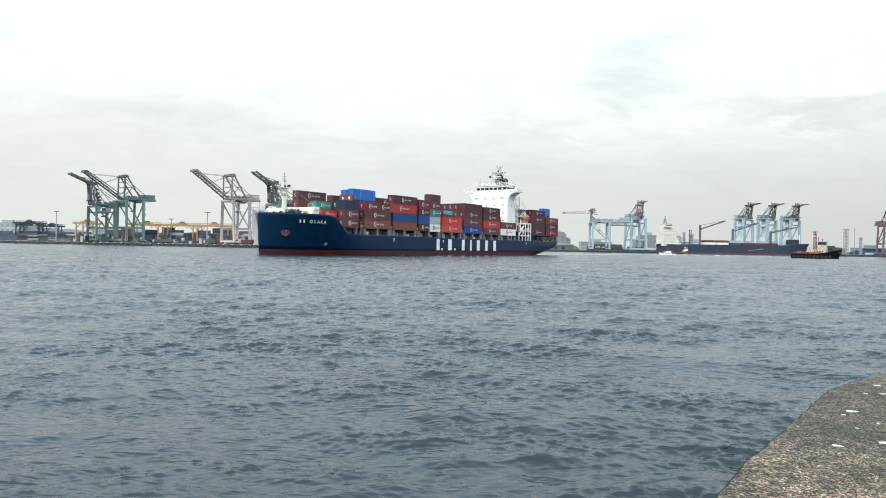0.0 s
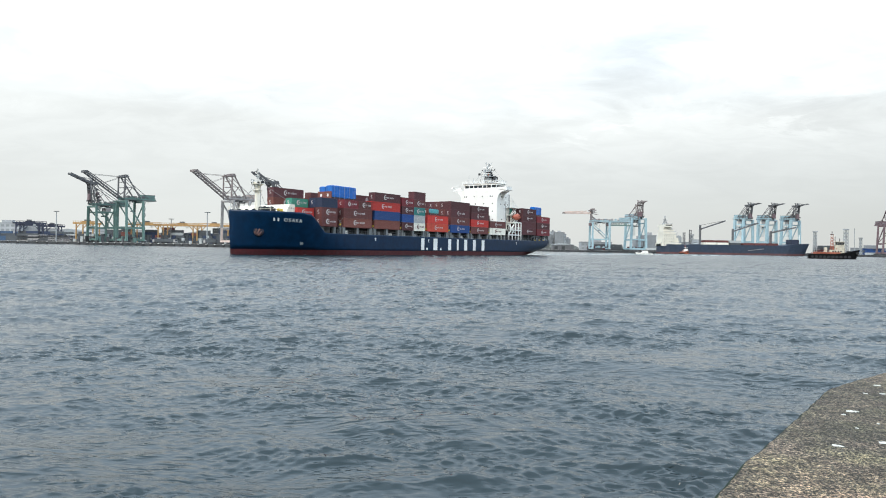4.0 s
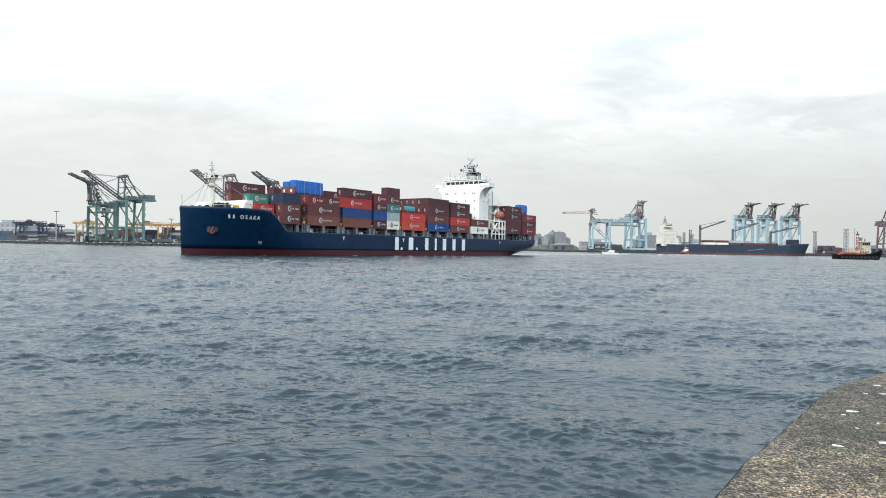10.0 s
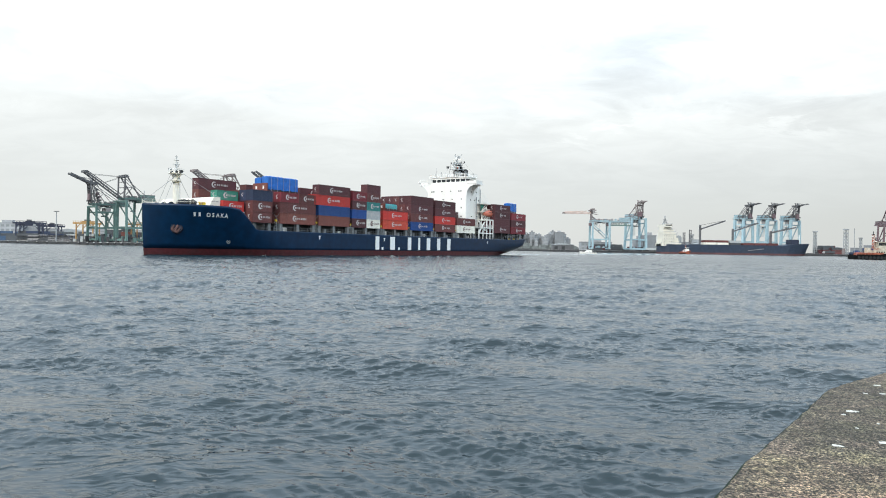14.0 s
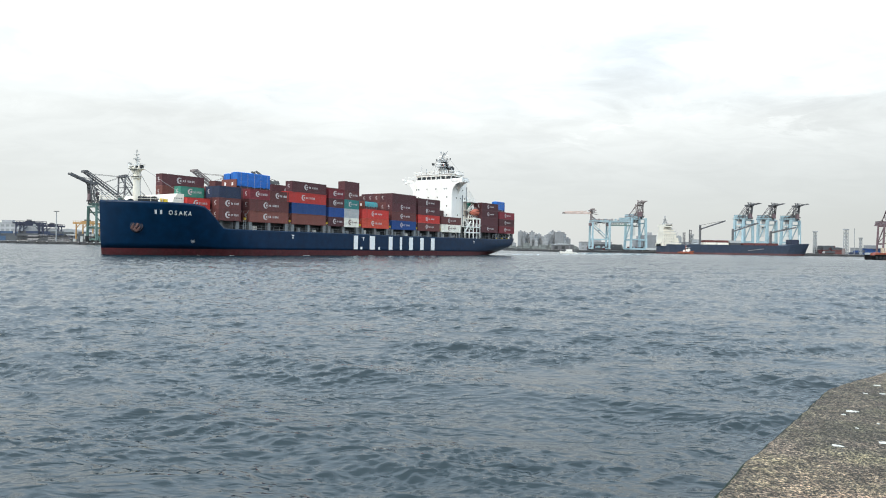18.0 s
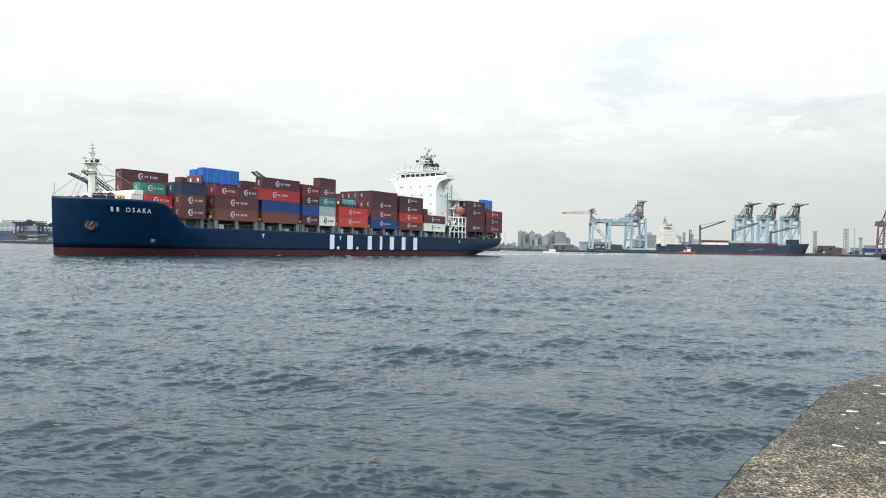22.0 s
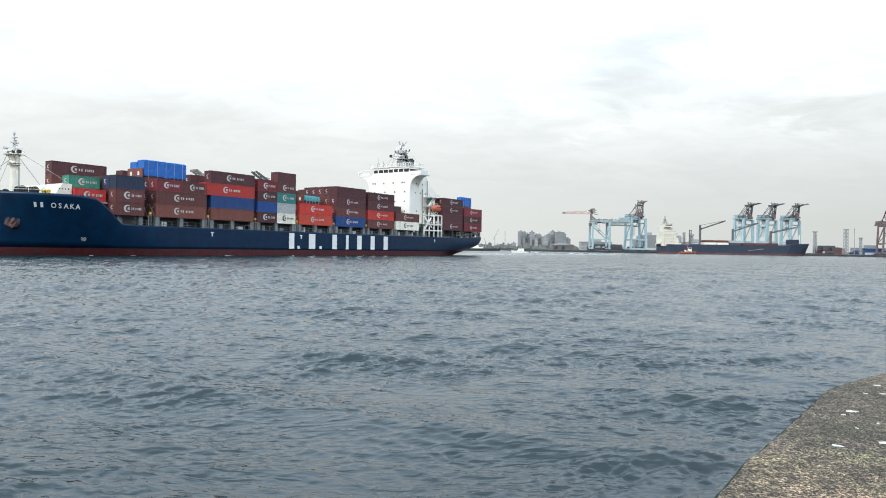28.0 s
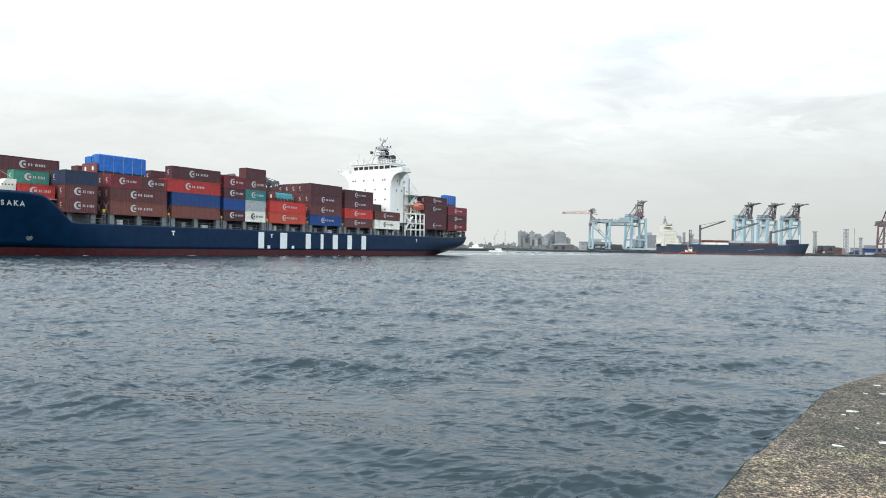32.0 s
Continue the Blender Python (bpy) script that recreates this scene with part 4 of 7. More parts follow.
    # flat dark panels on the side wall stand in for shaded recesses
    for x, w, z0, z1 in ((82.6, 1.0, 5.4, 7.6), (84.6, 2.2, 5.6, 9.4), (88.0, 1.6, 5.5, 9.9), (84.0, 0.9, 10.5, 12.5), (88.9, 0.9, 10.5, 12.5)):
        boxes("side_recess_shade", M_DARK, house, [(x, x + w, n - 0.08, n + 0.04, z0, z1)])
    bars("side_pipe", M_GREYSTEEL, ship, [((87.2, n - 0.3, 5.2), (87.2, n - 0.3, 22)), ((89.9, n - 0.3, 5.2), (89.9, n - 0.3, 25))], 0.22)
    # boat deck frame with davits
    segs = []
    for x in (82.5, 85.5, 88.2, 90.6, 92.8):
        segs.append(((x, 0.5, 5.2), (x, 0.5, 13.4 if x > 88 else 9.6)))
    for z, a0, b0 in ((8.3, 82.5, 92.8), (10.3, 84, 92.8), (13.4, 88.2, 92.8)):
        segs.append(((a0, 0.5, z), (b0, 0.5, z)))
        segs += [((x, 0.5, z), (x, 4.9, z)) for x in (88.2, 90.6, 92.8)]
    segs += [((82.5, 0.5, 8.3), (86.5, 0.5, 12.4)), ((82.5, 0.5, 12.6), (87, 0.5, 9.2))]
    bars("boat_deck_frame", M_WHITE, ship, segs, 0.36, "white steel boat deck frame")
    boxes("boat_deck", M_WHITE, ship, [(82.3, 92.9, 0.4, 4.9, 10.2, 10.35)])
    for x in (89.6, 95.0):
        bars("davit", M_WHITE, ship, [((x, 3.8, 10.3), (x, 3.4, 16.9)), ((x, 3.4, 16.9), (x, 1.6, 18.2)), ((x, 1.6, 18.2), (x, 1.6, 17.0))], 0.34, "white boat davit")
    bars("boat_deck_rail", M_WHITE, ship, [((82.5 + 1.02 * i, 0.45, 10.35), (82.5 + 1.02 * i, 0.45, 11.5)) for i in range(11)] + [((82.5, 0.45, z), (92.7, 0.45, z)) for z in (10.9, 11.5)], 0.08)


build_house()


def build_lifeboat():
    boat = thing("lifeboat", "orange enclosed lifeboat hanging in white davits", "lifeboat")
    bm = bmesh.new()
    rings = []
    n = 14
    for k in range(n + 1):
        u = k / n
        w = 1.18 * math.sin(math.pi * min(1, max(0.0, 0.04 + 0.92 * u))) ** 0.5
        ring = []
        for j in range(12):
            a = 2 * math.pi * j / 12
            ring.append(bm.verts.new((-3.4 + 6.8 * u, w * 1.1 * math.cos(a), w * 1.15 * math.sin(a) * (1.0 if math.sin(a) > 0 else 0.85))))
        rings.append(ring)
    for r, q in zip(rings, rings[1:]):
        for j in range(12):
            bm.faces.new((r[j], r[(j + 1) % 12], q[(j + 1) % 12], q[j]))
    bm.faces.new(rings[0])
    bm.faces.new(rings[-1][::-1])
    part("boat_hull", bm, M_ORANGE, boat, smooth=True)
    boxes("boat_cockpit", M_ORANGE, boat, [(1.2, 2.8, -0.7, 0.7, 1.2, 2.0)])
    for x in (-2.6, 2.6):
        boxes("lifting_hook", M_GREYSTEEL, boat, [(x - 0.15, x + 0.15, -0.15, 0.15, 1.2, 1.75)])
    for k in range(4):
        boxes("boat_window", M_GLASS, boat, [(-1.6 + 0.8 * k, -1.2 + 0.8 * k, -1.32, -1.2, 0.3, 0.55)])
    ride(boat, pose(92.4, 2.2, 15.8))


build_lifeboat()


# ---- containers ----
L40, L20, CW, CH = 12.19, 6.06, 2.44, 2.59
BOX_MESH = {}


def container_meshes(length, colour, high):
    key = (length, colour, high)
    if key in BOX_MESH:
        return BOX_MESH[key]
    mat = M_BOX[colour]
    bm = bmesh.new()
    n = int(length / 0.32)
    d = 0.05

    def corrugated(p, along, out, up):
        """A trapezoid-profiled sheet from p, over its length, out of its plane by d."""
        cols = []
        step = 1.0 / n
        for k in range(n):
            for f, o in ((0.0, 0.0), (0.28, 0.0), (0.5, d), (0.78, d)):
                cols.append(((k + f) * step, o))
        cols.append((1.0, 0.0))
        prev = None
        for f, o in cols:
            a = bm.verts.new(p + along * f + out * o)
            b = bm.verts.new(p + along * f + out * o + up)
            if prev:
                bm.faces.new((prev[0], a, b, prev[1]))
            prev = (a, b)

    V = Vector
    corrugated(V((0.08, 0.09, 0.12)), V((length - 0.16, 0, 0)), V((0, -1, 0)), V((0, 0, high - 0.22)))
    corrugated(V((0.08, CW - 0.09, 0.12)), V((length - 0.16, 0, 0)), V((0, 1, 0)), V((0, 0, high - 0.22)))
    n = 8
    corrugated(V((0.09, 0.08, 0.12)), V((0, CW - 0.16, 0)), V((-1, 0, 0)), V((0, 0, high - 0.22)))
    box(bm, 0.05, length - 0.05, 0.05, CW - 0.05, high - 0.06, high - 0.02)
    box(bm, 0.05, length - 0.05, 0.05, CW - 0.05, 0.08, 0.14)
    body = finish("body", bm, mat)
    bm = bmesh.new()
    for x in (0, length - 0.14):
        for y in (0, CW - 0.14):
            box(bm, x, x + 0.14, y, y + 0.14, 0, high)
    for y in (0, CW - 0.09):
        box(bm, 0.14, length - 0.14, y, y + 0.09, 0, 0.14)
        box(bm, 0.14, length - 0.14, y, y + 0.09, high - 0.11, high)
    for x in (0, length - 0.09):
        box(bm, x, x + 0.09, 0.14, CW - 0.14, 0, 0.14)
        box(bm, x, x + 0.09, 0.14, CW - 0.14, high - 0.11, high)
    frame_me = finish("corner_frame", bm, mat)
    bm = bmesh.new()
    box(bm, length - 0.1, length - 0.04, 0.15, CW / 2 - 0.01, 0.15, high - 0.12)
    door = finish("door", bm, mat)
    BOX_MESH[key] = body, frame_me, door
    return BOX_MESH[key]


def lock_rod(length, high):
    key = ("rod", length, high)
    if key not in BOX_MESH:
        bm = bmesh.new()
        tube(bm, (length - 0.02, 0, 0.2), (length - 0.02, 0, high - 0.2), 0.03, n=6)
        BOX_MESH[key] = finish("lock_rod", bm, M_GREYSTEEL)
    return BOX_MESH[key]


def crescent(bm, x, z, r, y, inner=0.72, shift=0.30):
    """A white disc with a round bite out of it."""
    out, inn = [], []
    for k in range(21):
        a = radians(50 + 260 * k / 20)
        out.append(bm.verts.new((x + r * math.cos(a), y, z + r * math.sin(a))))
        inn.append(bm.verts.new((x + shift * r + inner * r * math.cos(a), y, z + inner * r * math.sin(a))))
    for k in range(20):
        bm.faces.new((out[k], out[k + 1], inn[k + 1], inn[k]))


def logo_mesh(length, high):
    key = ("logo", length, high)
    if key not in BOX_MESH:
        bm = bmesh.new()
        c, z, r = length * 0.40, high * 0.52, min(0.74, high * 0.285)
        crescent(bm, c, z, r, -0.012)
        box(bm, c + 0.05, c + 0.5, -0.012, 0.0, z - 0.22, z + 0.22)
        mark = finish("logo", bm, M_MARK)
        text = []
        x = c + r + 0.15
        w = 0.26 if length > 7 else 0.16
        for k, gap in enumerate((0, 0.15, 0.45, 0.10, 0.10, 0.10, 0.10)):
            x += gap * (1 if length > 7 else 0.6)
            bm = bmesh.new()
            box(bm, x, x + w * (0.45 if k == 3 else 1), -0.012, 0.0, z - 0.24, z + 0.24)
            text.append(finish("letter_bar", bm, M_MARK))
            x += w * (0.45 if k == 3 else 1) + 0.07
        bm = bmesh.new()
        crescent(bm, 1.2, high * 0.58, 0.40, 0.0, 0.62, 0.28)
        box(bm, 0.85, 1.55, 0, 0.01, high * 0.33, high * 0.36)
        for v in bm.verts:
            v.co = Vector((-0.03 - v.co.y, CW - v.co.x, v.co.z))
        end = finish("end_logo", bm, M_MARK)
        BOX_MESH[key] = mark, text, end
    return BOX_MESH[key]


def container(s, v, z, length, colour, logo=True, high=CH, label="", end=True):
    name = "container"
    word = {"maroon": "maroon", "brown": "brown", "rust": "rust-brown", "royal": "bright blue", "navy": "dark navy", "steel": "dull blue"}.get(colour, colour)
    size = "forty-five-foot" if length > 13 else "forty-foot" if length > 7 else "twenty-foot"
    ob = thing("shipping_container", label or f"{word} corrugated steel {size} container stacked on the ship", "container", "containers on the ship")
    body, frame_me, door = container_meshes(length, colour, high)
    part("body", body, None, ob)
    part("corner_frame", frame_me, None, ob)
    for k in (0, 1):
        d = part("door", door, None, ob)
        d.matrix_basis = pose(0, CW / 2 * k, 0)
        for y in (0.4, 0.9):
            part("lock_rod", lock_rod(length, high), None, d).matrix_basis = pose(0, y, 0)
    if logo:
        mark, text, e = logo_mesh(length, high)
        if colour == "white":
            mark, text = mark.copy(), [me.copy() for me in text]
            for me in (mark, *text):
                me.materials[0] = M_BOX["brown"]
        part("logo", mark, None, ob, "white emblem")
        for me in text:
            part("letter_bar", me, None, ob)
        if end:
            part("end_logo", e, None, ob, "white emblem on the end wall")
    return ride(ob, pose(s, v, z))


# near side stacks: bay start, length, base height, row, then the colours from the deck up (a dash: no lettering)
NEAR = [
    (-21.9, 20, 8.0, 0, "brown brown navy-"),
    (-13.3, 40, 8.0, 0, "rust brown"),
    (0.0, 40, 8.0, 0, "rust- blue- red+ maroon"),
    (13.2, 20, 8.0, 0, "maroon royal- maroon crimson"),
    (19.34, 20, 8.0, 0, "white grey teal brown maroon-"),
    (26.75, 40, 8.0, 0, "orange red"),
    (40.45, 40, 8.0, 0, "royal brown maroon maroon-"),
    (53.8, 40, 7.95, 0, "brown red maroon maroon"),
    (66.93, 40, 7.95, 0, "white brown"),
    (93.2, 40, 8.6, 0, "maroon maroon- maroon maroon"),
    (106.5, 40, 8.6, 0, "crimson maroon crimson"),
    # second row
    (-21.9, 20, 8.0, 1, "brown maroon navy"), (-13.3, 40, 8.0, 1, "brown maroon"), (0.0, 40, 8.0, 1, "brown navy red"),
    (13.2, 20, 8.0, 1, "maroon brown maroon crimson"), (19.34, 20, 8.0, 1, "grey brown teal brown"),
    (26.75, 40, 8.0, 1, "maroon brown"), (40.45, 40, 8.0, 1, "brown brown brown maroon"), (53.8, 40, 7.95, 1, "brown maroon brown maroon"),
    (66.93, 40, 7.95, 1, "brown maroon"), (93.2, 40, 8.6, 1, "brown maroon brown brown"), (106.5, 40, 8.6, 1, "maroon brown brown"),
    # third row
    (-21.9, 20, 8.0, 2, "brown maroon brown"), (-13.3, 40, 8.0, 2, "brown maroon"), (0.0, 40, 8.0, 2, "brown navy maroon"),
    (13.2, 40, 8.0, 2, "maroon brown brown brown"), (26.75, 40, 8.0, 2, "maroon brown navy-"), (40.45, 40, 8.0, 2, "brown brown brown brown"),
    (53.8, 40, 7.95, 2, "brown maroon brown maroon"), (66.93, 40, 7.95, 2, "brown maroon"), (93.2, 40, 8.6, 2, "brown maroon brown green"), (106.5, 40, 8.6, 2, "maroon brown brown"),
]
STEP = 2.47


def build_containers():
    for s, feet, z, row, cols in NEAR:
        length = L40 if feet == 40 else L20
        for c in cols.split():
            # a plus: a forty-five-foot box that overhangs its bay towards the bow
            plain, over = c.endswith("-"), 1.53 if c.endswith("+") else 0.0
            c = c.rstrip("-+")
            hi = 2.72 if feet == 40 and not 50 < s < 90 else (2.51 if s > 0 and feet == 20 else CH)
            container(s - over, row * STEP, z, length + over, c, logo=not plain, high=hi)
            z += hi + 0.015
    # third tier over the third bay: two twenty-foot boxes, then flat racks under blue tarpaulin
    for row in (0, 1, 2):
        container(-13.3, row * STEP, 13.47, L20, "crimson" if row == 0 else "maroon", high=2.35)
        container(-7.17, row * STEP, 13.47, L20, "brown", high=2.35)
    for s, v, c, l in ((-13.3, 3 * STEP, "brown", L40), (-13.3, 4 * STEP, "brown", L40), (-13.3, 5 * STEP, "maroon", L40), (-13.3, 6 * STEP, "maroon", L40)):
        container(s, v, 8.0, l, c)
        container(s, v, 10.62, l, c)
        container(s, v, 13.24, l, c)
    # first bay on the foredeck
    container(-28.4, 2.6, 10.4, L20, "red", high=2.4, end=False)
    container(-28.3, 4.9, 10.4, L20, "brown", logo=False)
    container(-28.3, 4.9, 13.02, L20, "green", high=2.35)
    for row in range(5):
        container(-28.3, 8.27 + row * STEP, 10.4, L40, "brown", logo=False)
    container(-27.5, 8.27 + 2 * STEP, 13.02, 11.2, "rust", high=2.9)
    container(-27.5, 8.27 + 2 * STEP, 15.94, 11.2, "maroon", high=2.72)
    # deeper stack of the second bay
    for k in range(3):
        container(-21.9, 3 * STEP, 8.0 + 2.6 * k, L20, "brown", logo=False)
    # the deeper rows of the seventh bay, as high as its near rows
    for row in (3, 4):
        for k, c in enumerate(("brown", "maroon", "brown", "maroon")):
            container(40.45, row * STEP, 8.0 + 2.735 * k, L40, c, high=2.72)
    # loose boxes high on the middle bays
    container(0.0, 3 * STEP, 8.0, L40, "brown")
    for k in range(1, 4):
        container(0.0, 3 * STEP, 8.0 + 2.55 * k + 0.1, L40, "maroon")


build_containers()


def tarp_rack(s, v, z, length, high, mat, label):
    """An open-top flat rack with cargo under a lashed tarpaulin."""
    ob = thing("tarpaulin_cargo", label, "cargo", "covered cargo on the ship")
    bm = bmesh.new()
    nx, nz = 26, 6
    rng = random.Random(int(s * 10) + 77)
    grid = []
    path = [(0.0, 0.95), (0.0, high * 0.5), (0.02, high - 0.12), (0.18, high), (CW / 2, high + 0.08), (CW - 0.18, high), (CW - 0.02, high - 0.12), (CW, high * 0.5), (CW, 0.95)]
    for i in range(nx + 1):
        x = length * i / nx
        edge = 0.12 if i in (0, nx) else 0.0
        row = []
        for y, zz in path:
            sag = rng.uniform(-0.05, 0.05) if zz > 1.0 else rng.uniform(-0.25, 0.2)
            row.append(bm.verts.new((x, y + (0.06 if y < 0.1 else -0.06 if y > CW - 0.1 else 0) * math.sin(i * 2.3), zz - edge * (zz > high * 0.8) + sag * 0.7)))
        grid.append(row)
    for a, b in zip(grid, grid[1:]):
        for j in range(len(path) - 1):
            bm.faces.new((a[j], a[j + 1], b[j + 1], b[j]))
    bm.faces.new(grid[0])
    bm.faces.new(grid[-1][::-1])
    part("tarpaulin", bm, mat, ob, smooth=False)
    boxes("rack_base", M_BOX["maroon"], ob, [(0, length, 0, CW, 0, 0.62)])
    boxes("cargo", M_DARK, ob, [(0.5, length - 0.2, 0.15, CW - 0.15, 0.62, 1.3)], "dark machine under the cover")
    boxes("end_wall", M_BOX["rust"], ob, [(-0.5, -0.25, -0.1, CW + 0.1, 0, 2.5)])
    boxes("end_logo", M_LETTER, ob, [(-0.53, -0.5, 0.9, 1.5, 1.0, 1.8)])
    for k in range(5):
        x = length * (k + 0.5) / 5
        bars("lashing_strap", M_GREYSTEEL, ob, [((x, -0.12, 0.2), (x, -0.12, high - 0.1))], 0.05)
    ride(ob, pose(s, v, z))


container(-11.9, 6 * STEP, 15.85, L20, "brown", logo=False)
tarp_rack(-12.8, 5.2, 15.85, 10.1, 4.3, M_TARP, "cargo on a flat rack under a bright blue tarpaulin")
tarp_rack(-12.8, 7.9, 15.85, L20, 4.0, M_TARP, "cargo on a flat rack under a bright blue tarpaulin")
tarp_rack(109.0, 1 * STEP, 16.82, L20, 4.2, M_TARP, "small load under a bright blue tarpaulin at the stern")
tarp_rack(30.9, 1.0 * STEP, 13.47, 5.6, 2.3, M_TARP2, "load under a teal tarpaulin in a middle bay")


def build_far_stacks():
    """The rows deeper in the ship, as one mass of boxes."""
    rng = random.Random(12)
    bm = bmesh.new()
    for (a, b), tiers in zip(BAYS[2:], (2, 3, 4, 3, 4, 4, 3, 4, 3)):
        z0 = 8.0 if a < 90 else 8.6
        for row in range(3, 11):
            if (a < -1 and row in (3, 4, 5, 6)) or (-1 < a < 1 and row == 3) or (40 < a < 41 and row in (3, 4)):
                continue
            z = z0
            for t in range(max(1, tiers - rng.choice((0, 0, 1)))):
                box(bm, a, b, row * STEP, row * STEP + CW, z, z + CH)
                z += CH + 0.02
    ob = new("container_stacks", finish("container_stacks", bm, M_STACK))
    tagged(ob, "rows of mixed brown containers deep in the ship's stacks", "containers", kind="stuff")
    ride(ob, Matrix.Identity(4))


build_far_stacks()
build_lashing()


# ---- far shores ----
M_QUAY = material("quay_concrete", (0.26, 0.26, 0.25), 0.9, grain=0.3, vary=0.25, stain=(0.1, 0.1, 0.1), stain_scale=0.1)
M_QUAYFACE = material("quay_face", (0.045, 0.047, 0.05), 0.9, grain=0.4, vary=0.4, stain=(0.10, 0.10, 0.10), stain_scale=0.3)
# several crane and city paints are lightened to put distance haze into their colour
M_CRANEGREEN = material("pale_green_crane_paint", (0.115, 0.200, 0.180), 0.6, grain=0.5, vary=0.12)
M_CRANEGREY = material("grey_crane_paint", (0.105, 0.105, 0.11), 0.6, grain=0.5, vary=0.15)
M_CRANEPALE = material("pale_grey_crane_paint", (0.36, 0.345, 0.34), 0.6, grain=0.5, vary=0.12)
M_CRANERED = material("faded_red_crane_paint", (0.45, 0.16, 0.13), 0.6, grain=0.5, vary=0.15)
M_CRANEPINK = material("faded_pink_crane_paint", (0.58, 0.46, 0.41), 0.6, grain=0.3, vary=0.25)
M_CRANEBROWN = material("brown_grey_crane_paint", (0.22, 0.185, 0.18), 0.6, grain=0.5, vary=0.2)
M_CRANEDULL = material("dull_red_crane_paint", (0.17, 0.115, 0.125), 0.6, grain=0.5, vary=0.2)
M_CRANEBLUE = material("pale_blue_crane_paint", (0.33, 0.465, 0.515), 0.6, grain=0.5, vary=0.10)
M_CRANEYELLOW = material("yellow_crane_paint", (0.43, 0.255, 0.10), 0.6, grain=0.5, vary=0.12)
M_CITY = material("hazed_city_wall", (0.31, 0.32, 0.33), 0.9, grain=0.15, vary=0.15, random_each=0.35)
M_CITYWIN = material("city_window", (0.215, 0.225, 0.235), 0.4, vary=0.15)
M_RTG = material("dark_blue_gantry_paint", (0.018, 0.024, 0.050), 0.6, grain=0.5, vary=0.2)
M_SILO = material("silo_concrete", (0.62, 0.61, 0.58), 0.9, grain=0.3, vary=0.1, streak=True)


def quay(name, label, outline, z=2.6):
    ob = thing(name, label, "quay", kind="structure")
    bm = bmesh.new()
    prism(bm, outline, z - 0.25, z, "z")
    part("quay_deck", bm, M_QUAY, ob)
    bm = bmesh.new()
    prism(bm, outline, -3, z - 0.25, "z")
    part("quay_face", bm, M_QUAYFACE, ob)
    return ob


left_quay = quay("quay_west", "concrete container quay with dark rubber fenders", [(-112, 497), (-330, 612), (-900, 912), (-900, 1400), (60, 1400), (60, 700)])
quay("quay_east", "concrete container quay across the harbour", [(128, 800), (148, 792), (1400, 800), (1400, 1500), (60, 1500), (100, 900)])
# grey-green of the trees with the distance haze mixed into it
M_WOODS = material("far_woods", (0.17, 0.185, 0.18), 0.95, grain=0.2, vary=0.4)


def far_woods():
    """A low uneven belt of trees and sheds along the far shore."""
    rng = random.Random(9)
    bm = bmesh.new()
    x = -190.0
    while x < 420:
        w, h = rng.uniform(5, 18), rng.uniform(9, 18)
        pts = [(x, 3.5), (x, h * rng.uniform(0.6, 0.9)), (x + w * 0.3, h), (x + w * 0.7, h * rng.uniform(0.8, 1.05)), (x + w, h * rng.uniform(0.5, 0.9)), (x + w, 3.5)]
        y = 1575 + rng.uniform(0, 8)
        prism(bm, pts, y, y + 8)
        x += w * 0.8
    ob = new("far_woods", finish("far_woods", bm, M_WOODS))
    tagged(ob, "low dark belt of trees along the far shore", "woods", kind="stuff")


far_woods()
quay("shore_far", "low dark far shore under the city", [(-200, 1620), (400, 1560), (900, 1600), (900, 2600), (-400, 2600)], 4.0)


def fenders(ob, a, b, n):
    me = None
    for k in range(n):
        f = (k + 0.5) / n
        if me is None:
            bm = bmesh.new()
            box(bm, -1.2, 1.2, -0.5, 0.0, -1.6, 1.0)
            me = finish("fender", bm, M_BLACK)
            bm = bmesh.new()
            box(bm, -1.0, 1.0, -0.55, 0.1, 0.85, 1.15)
            mw = finish("fender_cap", bm, M_LETTER)
        ang = math.degrees(math.atan2(b[1] - a[1], b[0] - a[0]))
        for m_, nm in ((me, "fender"), (mw, "fender_cap")):
            o = part(nm, m_, None, ob)
            o.matrix_basis = pose(a[0] + (b[0] - a[0]) * f, a[1] + (b[1] - a[1]) * f, 1.2, 0, 0, ang + (180 if b[0] < a[0] else 0))


fenders(left_quay, (-330, 612), (-112, 497), 26)
fenders(left_quay, (-700, 806.7), (-330, 612), 26)


